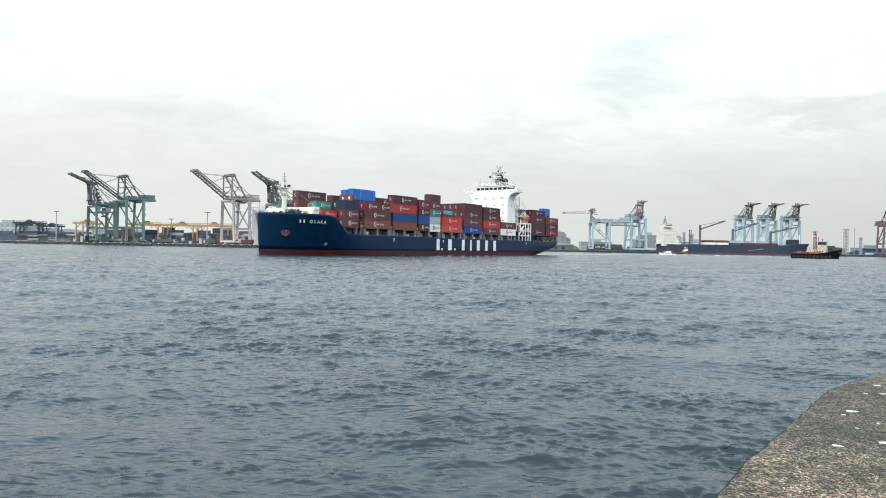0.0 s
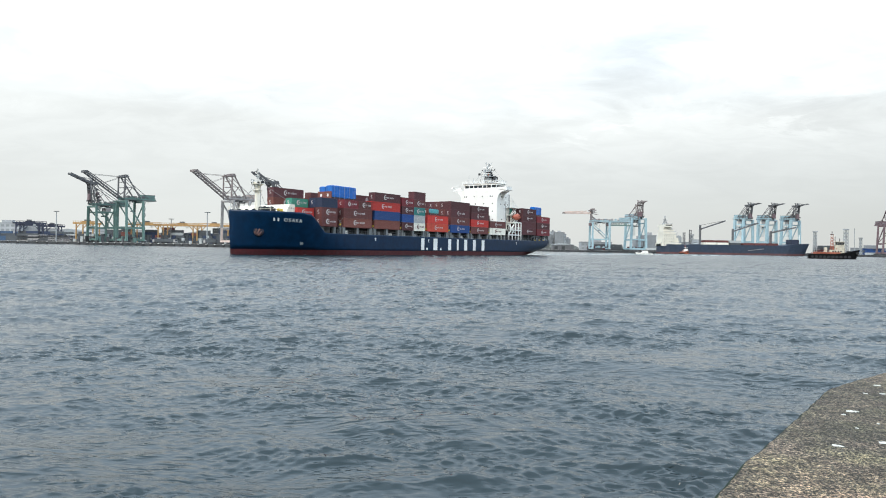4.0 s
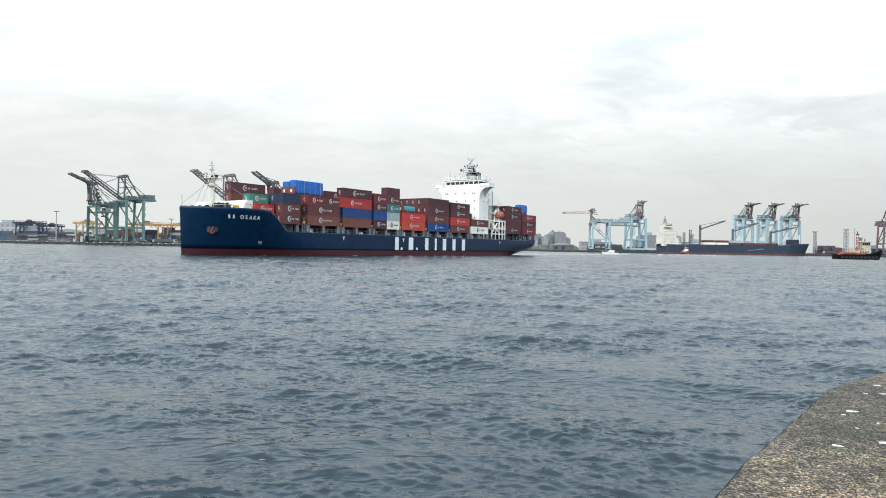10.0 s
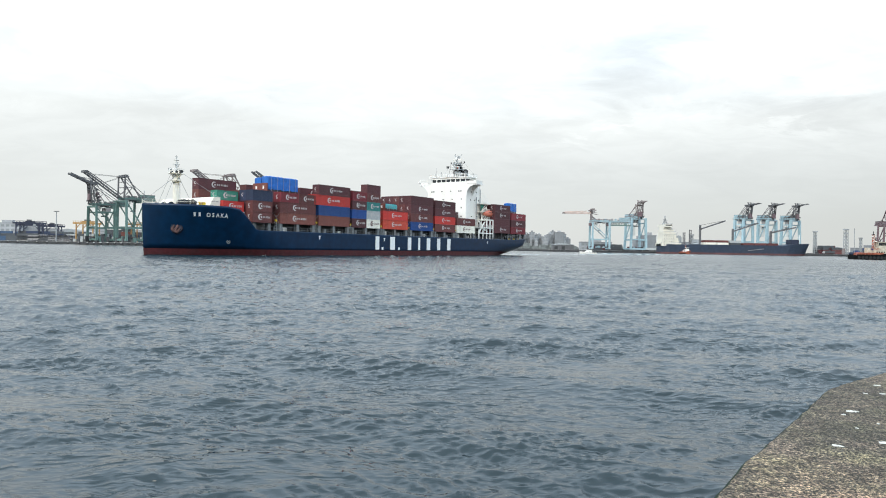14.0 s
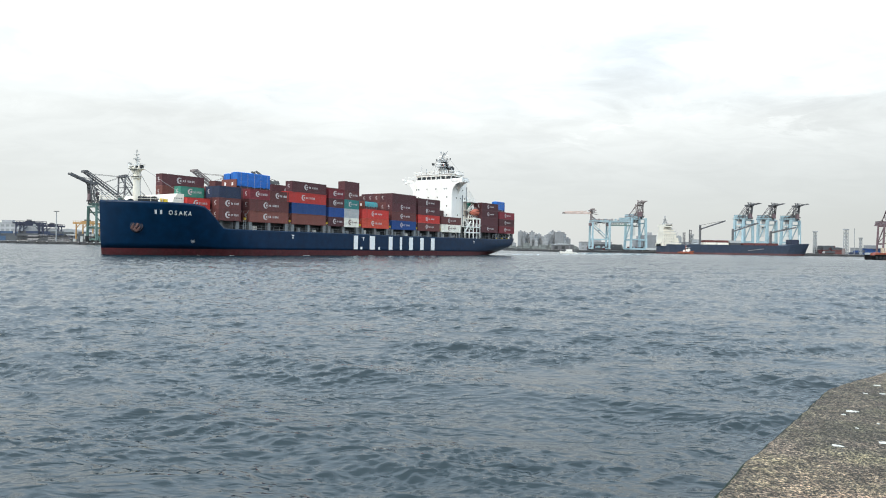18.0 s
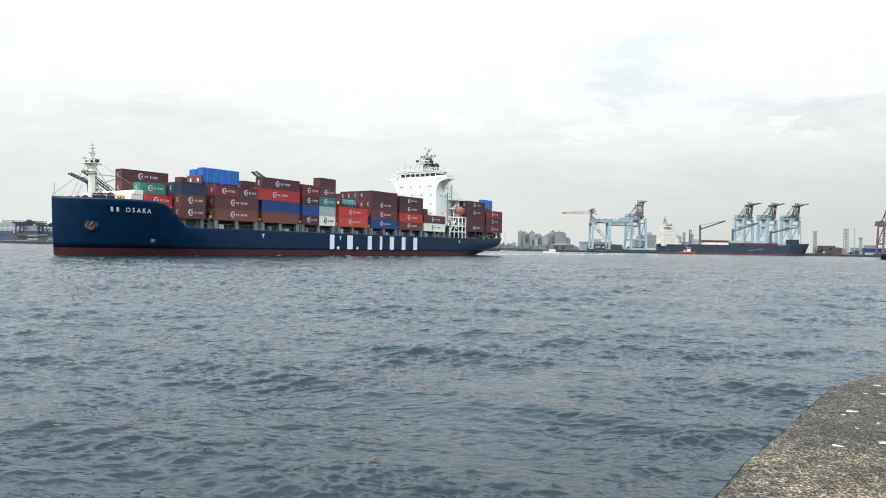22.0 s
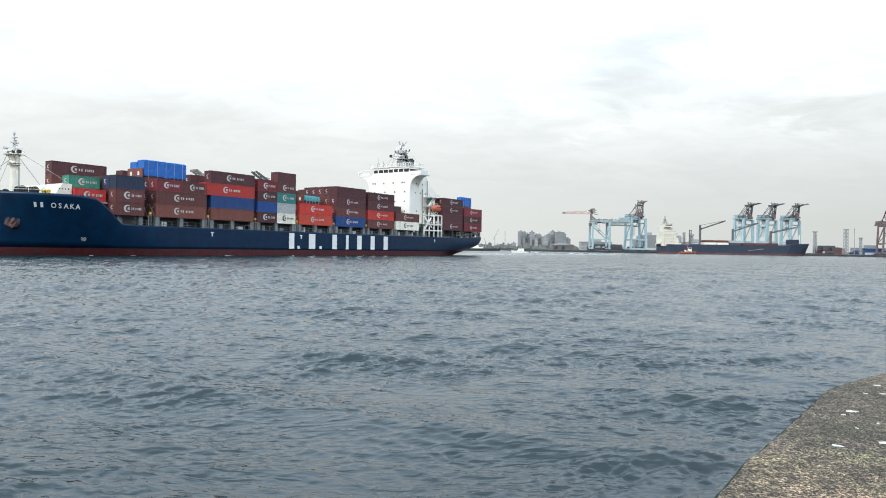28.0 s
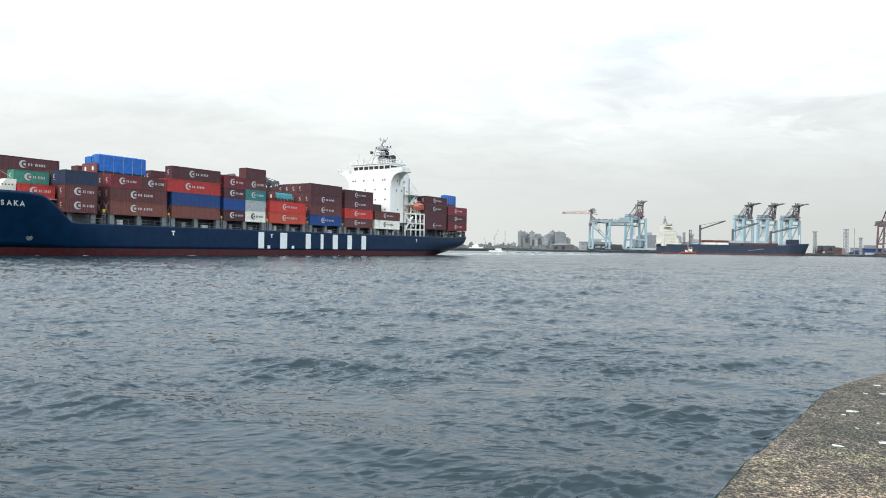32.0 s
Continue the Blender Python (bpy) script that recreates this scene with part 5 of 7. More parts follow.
def sts_crane(x, y, yaw, paint, upper, base, label, boom_up=38, boom=37, girder=37.0, apex=58.0, gauge=16, width=20, back=36, outer=None, hinge=0.0, thick=1.7, boom_paint=None, fan=False):
    """Ship-to-shore gantry crane; its own x points over the water."""
    ob = thing("gantry_crane", label, "crane", "harbour gantry cranes", m=pose(x, y, 2.6, 0, 0, yaw))
    h = width / 2
    slim = bool(outer) and paint == M_CRANEBLUE
    for lx in (0, -gauge):
        for ly in (-h, h):
            bars("lower_leg", base, ob, [((lx, ly, 1.6), (lx, ly * 0.95, 14))], thick)
            bars("leg", paint, ob, [((lx, ly * 0.95, 13.9), (lx, ly * 0.86, girder))], thick)
    for lx in (0, -gauge):
        bars("sill_beam", base, ob, [((lx, -h - 1, 2.4), (lx, h + 1, 2.4))], 1.8)
        bars("portal_tie", paint, ob, [((lx, -h * 0.9, girder - 1), (lx, h * 0.9, girder - 1))], 1.5)
    for ly in (-h, h):
        bars("portal_beam", paint, ob, [((0, ly * 0.95, 13), (-gauge, ly * 0.95, 13))], 1.4)
        bars("brace", paint, ob, [((0, ly * 0.9, girder - 2), (-gauge, ly * 0.95, 13.5))], 0.9)
        for lx in (0, -gauge):
            boxes("bogie", M_DARK, ob, [(lx - 0.8, lx + 0.8, ly - 3.2, ly + 3.2, 0, 1.5)])
    for ly in (-3.2, 3.2):
        bars("main_girder", paint, ob, [((2, ly, girder + 1.2), (-back, ly, girder + 1.2))], 2.0)
    each("girder_tie", paint, ob, [((-k, -3.2, girder + 1.2), (-k, 3.2, girder + 1.2)) for k in range(0, int(back), 6)], 0.8)
    rng = random.Random(int(x * 7 + y))
    for k in range(18):
        gx, gw, gy, gh = -rng.uniform(0, back - 10), rng.uniform(0.8, 2.6), rng.choice((-4.2, -2.0, 1.0, 2.6)), rng.uniform(0.8, 2.6)
        boxes("switch_cabinet", (upper, paint, M_CRANEPALE)[k % 3], ob, [(gx - gw, gx, gy, gy + 1.6, girder + 2.2, girder + 2.2 + gh)])
    for k in range(3):
        gx = -4 - (back - 14) * k / 3
        bars("service_platform", upper, ob, [((gx, -5.4, girder - 1.6), (gx - 5, -5.4, girder - 1.6)), ((gx, -5.4, girder - 0.4), (gx - 5, -5.4, girder - 0.4))] + [((gx - 2.5 * j, -5.4, girder - 1.7), (gx - 2.5 * j, -5.4, girder + 0.6)) for j in range(3)], 0.3)
    mh = boxes("machinery_house", paint if outer else base, ob, [(-back + 1, -back + 12, -4.0, 4.0, girder + 2.2, girder + 5.6)])
    boxes("machinery_roof", M_CRANEGREY, mh, [(-back + 0.8, -back + 12.2, -4.2, 4.2, girder + 5.6, girder + 5.9)])
    cab = boxes("operator_cab", M_WHITE, ob, [(-7, -4.2, -1.4, 1.4, girder - 3.6, girder - 1.0)])
    boxes("cab_window", M_GLASS, cab, [(-4.25, -4.1, -1.2, 1.2, girder - 3.2, girder - 1.8)])
    # raised boom, two girders tied together
    a = radians(boom_up)
    dx, dz = math.cos(a), math.sin(a)
    hx, hz = 2.0, girder + 1.4 + hinge
    upper2 = boom_paint or upper
    tip = (hx + boom * dx, hz + boom * dz)
    for ly in (-3.5, 3.5):
        bars("boom_girder", upper2, ob, [((hx, ly, hz), (tip[0], ly, tip[1]))], 1.7 if fan else 0.75 if slim else 1.1)
        bars("boom_chord", upper2, ob, [((hx + 4 * dx - 2.4 * dz, ly, hz + 4 * dz + 2.4 * dx), (tip[0] - 1.2 * dz, ly, tip[1] + 1.2 * dx))], 0.6)
        each("chord_post", upper2, ob, [((hx + boom * f * dx, ly, hz + boom * f * dz), (hx + boom * f * dx - (2.5 - 1.3 * f) * dz, ly, hz + boom * f * dz + (2.5 - 1.3 * f) * dx)) for f in (0.15, 0.3, 0.45, 0.6, 0.75, 0.9)], 0.35)
    each("boom_tie", upper2, ob, [((hx + boom * f * dx, -3, hz + boom * f * dz), (hx + boom * f * dx, 3, hz + boom * f * dz)) for f in (0.12, 0.25, 0.4, 0.55, 0.7, 0.85, 1.0)], 0.5)
    each("boom_lacing", upper2, ob, [((hx + boom * f * dx, -3, hz + boom * f * dz), (hx + boom * (f + 0.15) * dx, 3, hz + boom * (f + 0.15) * dz)) for f in (0.1, 0.25, 0.4, 0.55, 0.7, 0.85)], 0.28)
    if outer:
        # the outer half of an articulated boom, folded down from the top of the raised inner half
        ol, oa = outer
        ex, ez = tip[0] + ol * math.cos(radians(oa)), tip[1] + ol * math.sin(radians(oa))
        for ly in (-3, 3):
            bm = bmesh.new()
            tube(bm, (tip[0] - 1, ly, tip[1]), (ex, ly, ez), 0.75 if slim else 1.25, 0.95 if ol > 15 else 0.35, 4)
            part("outer_boom", bm, upper2, ob)
        boxes("portal_house", M_CRANEPALE, ob, [(-gauge + 1.5, -gauge + 6, -4.5, 4.5, girder - 5.2, girder - 1.8)])
        each("portal_panel", M_WHITE if paint == M_CRANEBLUE else paint, ob, [((-gauge - 1.0, ly, 14 + 6 * k), (-gauge - 1.0, ly, 17.5 + 6 * k)) for k in range(3) for ly in (-h * 0.92, h * 0.92)], 1.9)
        bars("lower_girder", paint, ob, [((0, ly, girder - 6), (-gauge, ly, girder - 6)) for ly in (-h * 0.88, h * 0.88)], 1.2)
        if paint == M_CRANEBLUE:
            boxes("number_panel", M_WHITE, ob, [(-gauge + 0.2, -gauge + 0.8, -h * 0.72, h * 0.3, girder - 21, girder - 8)], "white panel with a dark number plate")
            boxes("number_plate", M_CRANEGREY, ob, [(-gauge - 0.1, -gauge + 0.3, -h * 0.4, h * 0.05, girder - 18.5, girder - 15.5)])
        rg = random.Random(int(x + 3 * y))
        for k in range(9 if slim else 16):
            gx, gy, gz = rg.uniform(-8, 4), rg.uniform(-4.5, 4.5), girder + rg.uniform(1.5 - 4 * slim, (apex - girder) * (0.28 if slim else 0.75))
            boxes("winch_gear", (M_CRANEGREY, M_CRANEDULL, M_DARK, upper)[k % 4], ob, [(gx, gx + rg.uniform(0.8, 2.4), gy, gy + rg.uniform(0.8, 2.2), gz, gz + rg.uniform(0.8, 2.8))])
        each("rigging", M_CRANEGREY, ob, [((rg.uniform(-10, 3), rg.uniform(-5, 5), girder + 1), (rg.uniform(-3, 5), rg.uniform(-3, 3), apex - rg.uniform(0, 6))) for k in range(7)], 0.35)
        boxes("boom_winch_house", M_CRANEDULL, ob, [(hx - 0.4, hx + 1.8, -2.4, 2.4, hz + boom * (0.02 if slim else 0.18), hz + boom * (0.36 if slim else 0.5))])
        each("boom_knuckle", upper, ob, [((tip[0] - 2.2, ly, tip[1] + 0.6), (tip[0] + 2.2, ly, tip[1] + 1.4)) for ly in (-3, 0, 3)], 1.0 if slim else 1.6)
        each("outer_boom_tie", upper2, ob, [((tip[0] + (ex - tip[0]) * f, -3, tip[1] + (ez - tip[1]) * f), (tip[0] + (ex - tip[0]) * f, 3, tip[1] + (ez - tip[1]) * f)) for f in (0.3, 0.6, 0.97)], 0.8)
        each("outer_stay", upper, ob, [((tip[0] - 3, ly, tip[1] + 3.5), (tip[0] + (ex - tip[0]) * 0.7, ly, tip[1] + (ez - tip[1]) * 0.7)) for ly in (-2.5, 2.5)], 0.35)
        each("boom_crown", upper, ob, [((tip[0], ly, tip[1]), (tip[0] - 3, ly, tip[1] + 3.5)) for ly in (-2.5, 2.5)], 0.9)
    boxes("boom_head", upper, ob, [(tip[0] - 1.5, tip[0] + 1.5, -3.8, 3.8, tip[1] - 0.8, tip[1] + 1.0)])
    rq = random.Random(int(2 * x + y))
    for k in range(26 if base == M_CRANEGREEN else 10):
        gx, gy, gw, gh = rq.uniform(-gauge, 1), rq.uniform(-h, h), rq.uniform(0.8, 3), rq.uniform(0.8, 2.6)
        boxes("sill_gear", (base, M_CRANEGREY, M_DARK)[k % 3], ob, [(gx, gx + gw, gy, gy + gw * 0.8, (0.2 if k > 9 else 3.0), 3.0 + gh)])
    # A-frame and stays
    ax = 0.5
    spread = 1.1 if outer else 1.75
    for ly in (-4, 4):
        if fan:
            # short struts spread from the mast head, and the rope drums below it
            each("fan_strut", upper, ob, [((ax, ly * 0.4, apex - 4), (ax + fx, ly * 0.8, apex + fz)) for fx, fz in ((-7, -2.0), (-6, 0.5), (-3, 2), (3, 0), (-8, -5))], 0.45)
            bars("mast_column", upper, ob, [((ax, ly * 0.5, girder + 1), (ax, ly * 0.5, apex - 1))], 1.5)
            bars("mast_brace", upper, ob, [((ax, ly * 0.5, girder + 8), (ax - 7, ly * 0.5, girder + 2))], 0.8)
            each("rope_drum", M_CRANEDULL, ob, [((ax - 2 - 10.5 * k, ly * 0.6, girder - 2.4), (ax + 2 - 10.5 * k, ly * 0.6, girder - 2.4)) for k in (0, 2)], 3.4)
            bars("lower_chord", M_CRANEGREEN, ob, [((-gauge, ly, girder - 3.4), (-back, ly, girder - 3.4))], 0.8)
            each("chord_lacing", M_CRANEGREEN, ob, [((-gauge - 4 * k, ly, girder - 3.4), (-gauge - 4 * k - 2, ly, girder + 0.6)) for k in range(6)] + [((-gauge - 4 * k - 2, ly, girder + 0.6), (-gauge - 4 * k - 4, ly, girder - 3.4)) for k in range(6)], 0.4)
            continue
        bars("a_frame_leg", upper, ob, [((1, ly * 1.6, girder + 2), (ax, ly * spread, apex))], 0.5 if slim else 0.75 if outer else 1.15)
        bars("a_frame_back_leg", upper, ob, [((-gauge * 0.9, ly * 1.6, girder + 2), (ax - 2.2, ly * spread, apex - 0.5))], 0.5 if outer else 0.95)
        bars("a_frame_strut", upper, ob, [((-gauge * 0.45, ly * 1.35, girder + 2 + (apex - girder) * 0.46), (1, ly * 1.6, girder + 3)), ((-gauge * 0.45, ly * 1.35, girder + 2 + (apex - girder) * 0.46), (ax, ly * 1.3, girder + (apex - girder) * 0.55))], 0.3 if outer else 0.5)
        bars("backstay", upper, ob, [((ax, ly * 0.75, apex), (-back + 6, ly, girder + 2))], 0.4)
        bars("forestay", upper, ob, [((ax, ly * 0.75, apex), (hx + boom * 0.55 * dx, ly * 0.75, hz + boom * 0.55 * dz)), ((ax, ly * 0.75, apex), (hx + boom * 0.92 * dx, ly * 0.75, hz + boom * 0.92 * dz))], 0.25)
    # walkways, hoist trolley, festoon and cables
    bars("walkway", upper, ob, [((2, -5.0, girder + 0.6), (-back, -5.0, girder + 0.6))], 0.5)
    bars("walkway", upper, ob, [((2, 5.0, girder + 0.6), (-back, 5.0, girder + 0.6))], 0.5)
    boxes("trolley", M_DARK, ob, [(-12, -7.5, -3.4, 3.4, girder - 0.6, girder + 0.4)])
    bars("hoist_rope", M_DARK, ob, [((-9.7, y, girder - 0.6), (-9.7, y, girder - 9)) for y in (-2, 2)], 0.15)
    boxes("spreader", M_DARK, ob, [(-10.6, -8.8, -3.4, 3.4, girder - 10, girder - 9)])
    each("a_frame_tie", upper, ob, [((0.9 - 0.0 * z, -5.6 + 0.13 * z, girder + z), (0.9, 5.6 - 0.13 * z, girder + z)) for z in (6, 11, 16)], 0.5)
    each("portal_brace", paint, ob, [((-gauge, -h * 0.95, 14), (-gauge, h * 0.88, girder - 3)), ((0, -h * 0.95, 14), (0, h * 0.95, 14)), ((-gauge, -h * 0.95, 14), (-gauge, h * 0.95, 14))], 0.8)
    bars("ladder_cage", paint, ob, [((1.2, -h, 3), (1.2, -h * 0.86, girder))], 0.5)
    each("festoon_loop", M_DARK, ob, [((-3.0 * k, 3.9, girder + 0.2), (-3.0 * k - 1.5, 3.9, girder - 1.4)) for k in range(6)] + [((-3.0 * k - 1.5, 3.9, girder - 1.4), (-3.0 * k - 3.0, 3.9, girder + 0.2)) for k in range(6)], 0.18)
    each("floodlight", M_WHITE, ob, [((-2 - 8 * k, -5.2, girder - 0.8), (-2 - 8 * k, -5.2, girder + 0.1)) for k in range(4)], 0.6)
    boxes("apex_platform", upper, ob, [(ax - (1.8 if slim else 3.0), ax + (1.0 if slim else 1.6), -4.4 * spread, 4.4 * spread, apex - 0.4, apex + 0.5)])
    each("apex_sheave", upper, ob, [((ax - 2 + 1.5 * k, ly, apex + 0.4), (ax - 2 + 1.5 * k, ly, apex + 1.9)) for k in range(2) for ly in (-3.8 * spread, -1.4, 1.4, 3.8 * spread)], 1.0)
    bars("apex_rail", upper, ob, [((ax - 1.4, ly, apex + 0.9), (ax - 1.4, ly, apex + 2)) for ly in (-3.8, 0, 3.8)] + [((ax - 1.4, -3.8, apex + 2), (ax - 1.4, 3.8, apex + 2))], 0.25)
    each("stair_flight", paint, ob, [((-gauge - 1.4, h * 0.9 + (1.2 if k % 2 else -1.2), 4 + 3 * k), (-gauge - 1.4, h * 0.9 + (-1.2 if k % 2 else 1.2), 7 + 3 * k)) for k in range(11)], 0.45)
    bars("girder_rail", upper, ob, [((2, ly, girder + 3.4), (-back, ly, girder + 3.4)) for ly in (-4.4, 4.4)] + [((-k * 3.0, ly, girder + 2.2), (-k * 3.0, ly, girder + 3.4)) for k in range(int(back / 3)) for ly in (-4.4, 4.4)], 0.22)
    return ob


sts_crane(-323, 612, -131, M_CRANEGREEN, M_CRANEGREY, M_CRANEGREEN, "pale green gantry crane with a folded grey boom", 86, 19, 33.5, 53, back=32, outer=(18.5, 24))
sts_crane(-290, 600, -131, M_CRANEGREEN, M_CRANEGREY, M_CRANEGREEN, "pale green gantry crane with a raised grey boom", 35, 37, 38.2, 59, gauge=15, back=29)
sts_crane(-184, 568, -131, M_CRANEPALE, M_CRANEBROWN, M_CRANEPINK, "pale grey gantry crane with a raised boom and faded pink base", 35, 36, 37.5, 58, gauge=15, back=29)
sts_crane(-139, 542, -131, M_CRANEGREEN, M_CRANEGREY, M_CRANEGREEN, "grey-green gantry crane with a folded boom", 86, 14, 33.5, 50, outer=(18, 30))
sts_crane(178, 800, 180, M_CRANEBLUE, M_CRANEBROWN, M_CRANEBLUE, "pale blue gantry crane with a level pink boom", 0, 31, 33.5, 48, 20, 16, 46, hinge=9.5, thick=1.9, boom_paint=M_CRANEPINK, fan=True)
sts_crane(238.5, 812, -82, M_CRANEBLUE, M_CRANEBROWN, M_CRANEBLUE, "pale blue gantry crane with its boom raised", 82, 17, 40, 55, 18, 20, 34, outer=(12, 8), thick=2.4, boom_paint=M_CRANEBROWN)
for x in (375.5, 404.5, 433.5):
    sts_crane(x, 820, -60, M_CRANEBLUE, M_CRANEGREY, M_CRANEBLUE, "pale blue gantry crane with its boom raised", 84, 16, 41, 57, 12, 20, 18, outer=(12, 9), thick=2.6, boom_paint=M_CRANEGREY)
sts_crane(540, 800, -100, M_CRANEDULL, M_CRANEDULL, M_CRANEDULL, "faded dull red gantry crane", 60, 24, 36, 52)


def yard_gantry(x, y, yaw, span, height, depth, paint, label):
    ob = thing("yard_gantry", label, "crane", "yard gantry cranes", m=pose(x, y, 2.6, 0, 0, yaw))
    for ly in (-depth / 2, depth / 2):
        bars("beam", paint, ob, [((-span / 2 - 3, ly, height), (span / 2 + 3, ly, height))], 1.7)
        each("beam_rail_post", paint, ob, [((-span / 2 - 3 + k * (span + 6) / 9, ly, height + 0.6), (-span / 2 - 3 + k * (span + 6) / 9, ly, height + 2.0)) for k in range(10)], 0.25)
        bars("beam_rail", paint, ob, [((-span / 2 - 3, ly, height + 2.0), (span / 2 + 3, ly, height + 2.0))], 0.3)
        each("knee_brace", paint, ob, [((sd * span / 2, ly, height - 5), (sd * (span / 2 - 4), ly, height - 0.5)) for sd in (-1, 1)], 0.6)
        for lx in (-span / 2, span / 2):
            bars("leg", paint, ob, [((lx, ly, 0), (lx, ly, height))], 0.95)
    for lx in (-span / 2, span / 2):
        bars("sill_beam", paint, ob, [((lx, -depth / 2, 1), (lx, depth / 2, 1))], 1.2)
    tr = boxes("trolley", paint, ob, [(-3, 3, -depth / 2, depth / 2, height + 0.6, height + 2)])
    boxes("winch", M_CRANEGREY, tr, [(-2, 1, -depth / 4, depth / 4, height + 2, height + 3.6)])
    boxes("cab", M_WHITE, ob, [(3.4, 5.2, -1, 1, height - 3, height - 0.8)])


for x, y, sp in ((-343, 642, 16), (-289, 650, 26), (-257, 656, 25), (-224, 652, 30)):
    yard_gantry(x, y, 0, sp, 17.8, 12, M_CRANEYELLOW, "yellow rail-mounted yard gantry")
for x, y, sp, hh in ((-429, 690, 22, 18.5), (-403, 686, 14, 15.5), (-441, 712, 18, 17)):
    yard_gantry(x, y, 12, sp, hh, 10, M_RTG, "dark rubber-tyred yard gantry")


def light_mast(x, y, h):
    ob = thing("light_mast", "tall steel floodlight mast", "lamp", "floodlight masts", m=pose(x, y, 2.6))
    bm = bmesh.new()
    tube(bm, (0, 0, 0), (0, 0, h), 0.6, 0.35, 8)
    part("pole", bm, M_GREYSTEEL, ob)
    bm = bmesh.new()
    tube(bm, (0, 0, h), (0, 0, h + 0.6), 2.4, 2.8, 8)
    part("lamp_ring", bm, M_GREYSTEEL, ob)


for x, y, h in ((-384, 660, 29.5), (-268, 655, 23.5), (-213, 600, 28)):
    light_mast(x, y, h)


def yard_rows(x0, x1, y0, y1, tiers, cols, seed, z=2.6, long=L40, gap=0.5):
    """The deep rows of the yard, too many to count: one mass of stacked boxes."""
    rng = random.Random(seed)
    verts, faces, slots = [], [], []
    y = y0
    while y < y1:
        x = x0 + rng.uniform(0, 5)
        while x < x1:
            for t in range(rng.randint(1, tiers)):
                c, sh = rng.randrange(len(cols)), rng.uniform(-0.12, 0.12)
                b = len(verts)
                for dz in (0.12, CH - 0.05):
                    verts += [(x + sh, y, z + t * CH + dz), (x + sh + long, y, z + t * CH + dz), (x + sh + long, y + CW, z + t * CH + dz), (x + sh, y + CW, z + t * CH + dz)]
                faces += [(b + 4, b + 5, b + 6, b + 7), (b, b + 1, b + 5, b + 4), (b + 1, b + 2, b + 6, b + 5), (b + 2, b + 3, b + 7, b + 6), (b + 3, b, b + 4, b + 7), (b, b + 3, b + 2, b + 1)]
                slots += [c] * 6
            x += long + (gap if rng.random() < 0.75 else 4.0)
        y += CW + 3.2
    me = bpy.data.meshes.new("yard_container_rows")
    me.from_pydata(verts, [], faces)
    for c in cols:
        me.materials.append(M_BOX[c])
    me.polygons.foreach_set("material_index", slots)
    tagged(new("yard_container_rows", me), "rows of grey and blue containers stacked in the yard", "containers", kind="stuff")


def yard_stacks(name, label, x0, x1, y0, y1, tiers, cols, n, seed, z=2.6):
    """Stacked containers on a far quay, each its own thing."""
    rng = random.Random(seed)
    for k in range(n):
        x, y = rng.uniform(x0, x1), rng.uniform(y0, y1)
        for t in range(rng.randint(1, tiers)):
            key = ("yard", rng.choice(cols))
            if key not in BOX_MESH:
                bm = bmesh.new()
                box(bm, 0, L40, 0.06, CW - 0.06, 0.1, CH - 0.06)
                for xx in (0, L40 - 0.2):
                    for yy in (0, CW - 0.2):
                        box(bm, xx, xx + 0.2, yy, yy + 0.2, 0, CH)
                for yy in (0, CW - 0.12):
                    box(bm, 0.2, L40 - 0.2, yy, yy + 0.12, CH - 0.14, CH)
                BOX_MESH[key] = finish("yard_container", bm, M_BOX[key[1]])
            ob = tagged(new("yard_container", BOX_MESH[key]), f"{key[1]} {label}", "container", "containers on the far quay")
            ob.matrix_world = pose(x, y, z + t * CH)


yard_stacks("west", "container stacked on the quay", -340, -150, 644, 662, 6, ["slate", "slate", "navy", "slate", "grey", "slate", "rust", "maroon"], 26, 3)
yard_rows(-345, -140, 664, 684, 5, ["slate", "slate", "navy", "slate", "slate", "grey"], 31)
yard_stacks("west", "container stacked on the quay", -540, -470, 750, 790, 3, ["steel", "slate", "steel", "blue"], 16, 14)
yard_stacks("west", "container stacked on the quay", -470, -360, 690, 730, 4, ["slate", "slate", "steel", "navy", "slate"], 18, 4)
yard_rows(-448, -372, 676, 704, 4, ["slate", "slate", "navy", "slate", "slate", "grey"], 24)
yard_rows(-590, -452, 716, 752, 4, ["steel", "steel", "slate", "navy", "blue"], 25)
yard_rows(-352, -140, 626, 640, 3, ["slate", "grey", "navy", "slate", "slate"], 26, long=2.44, gap=0.9)
yard_stacks("east", "container stacked on the quay", 180, 240, 840, 860, 3, ["slate", "slate", "maroon", "slate"], 16, 5)
yard_stacks("east", "container stacked on the quay", 461, 479, 812, 840, 4, ["maroon", "slate", "brown", "slate"], 22, 6)
yard_stacks("east", "container stacked on the quay", 500, 620, 830, 860, 3, ["blue", "slate", "navy", "blue", "grey"], 30, 8)


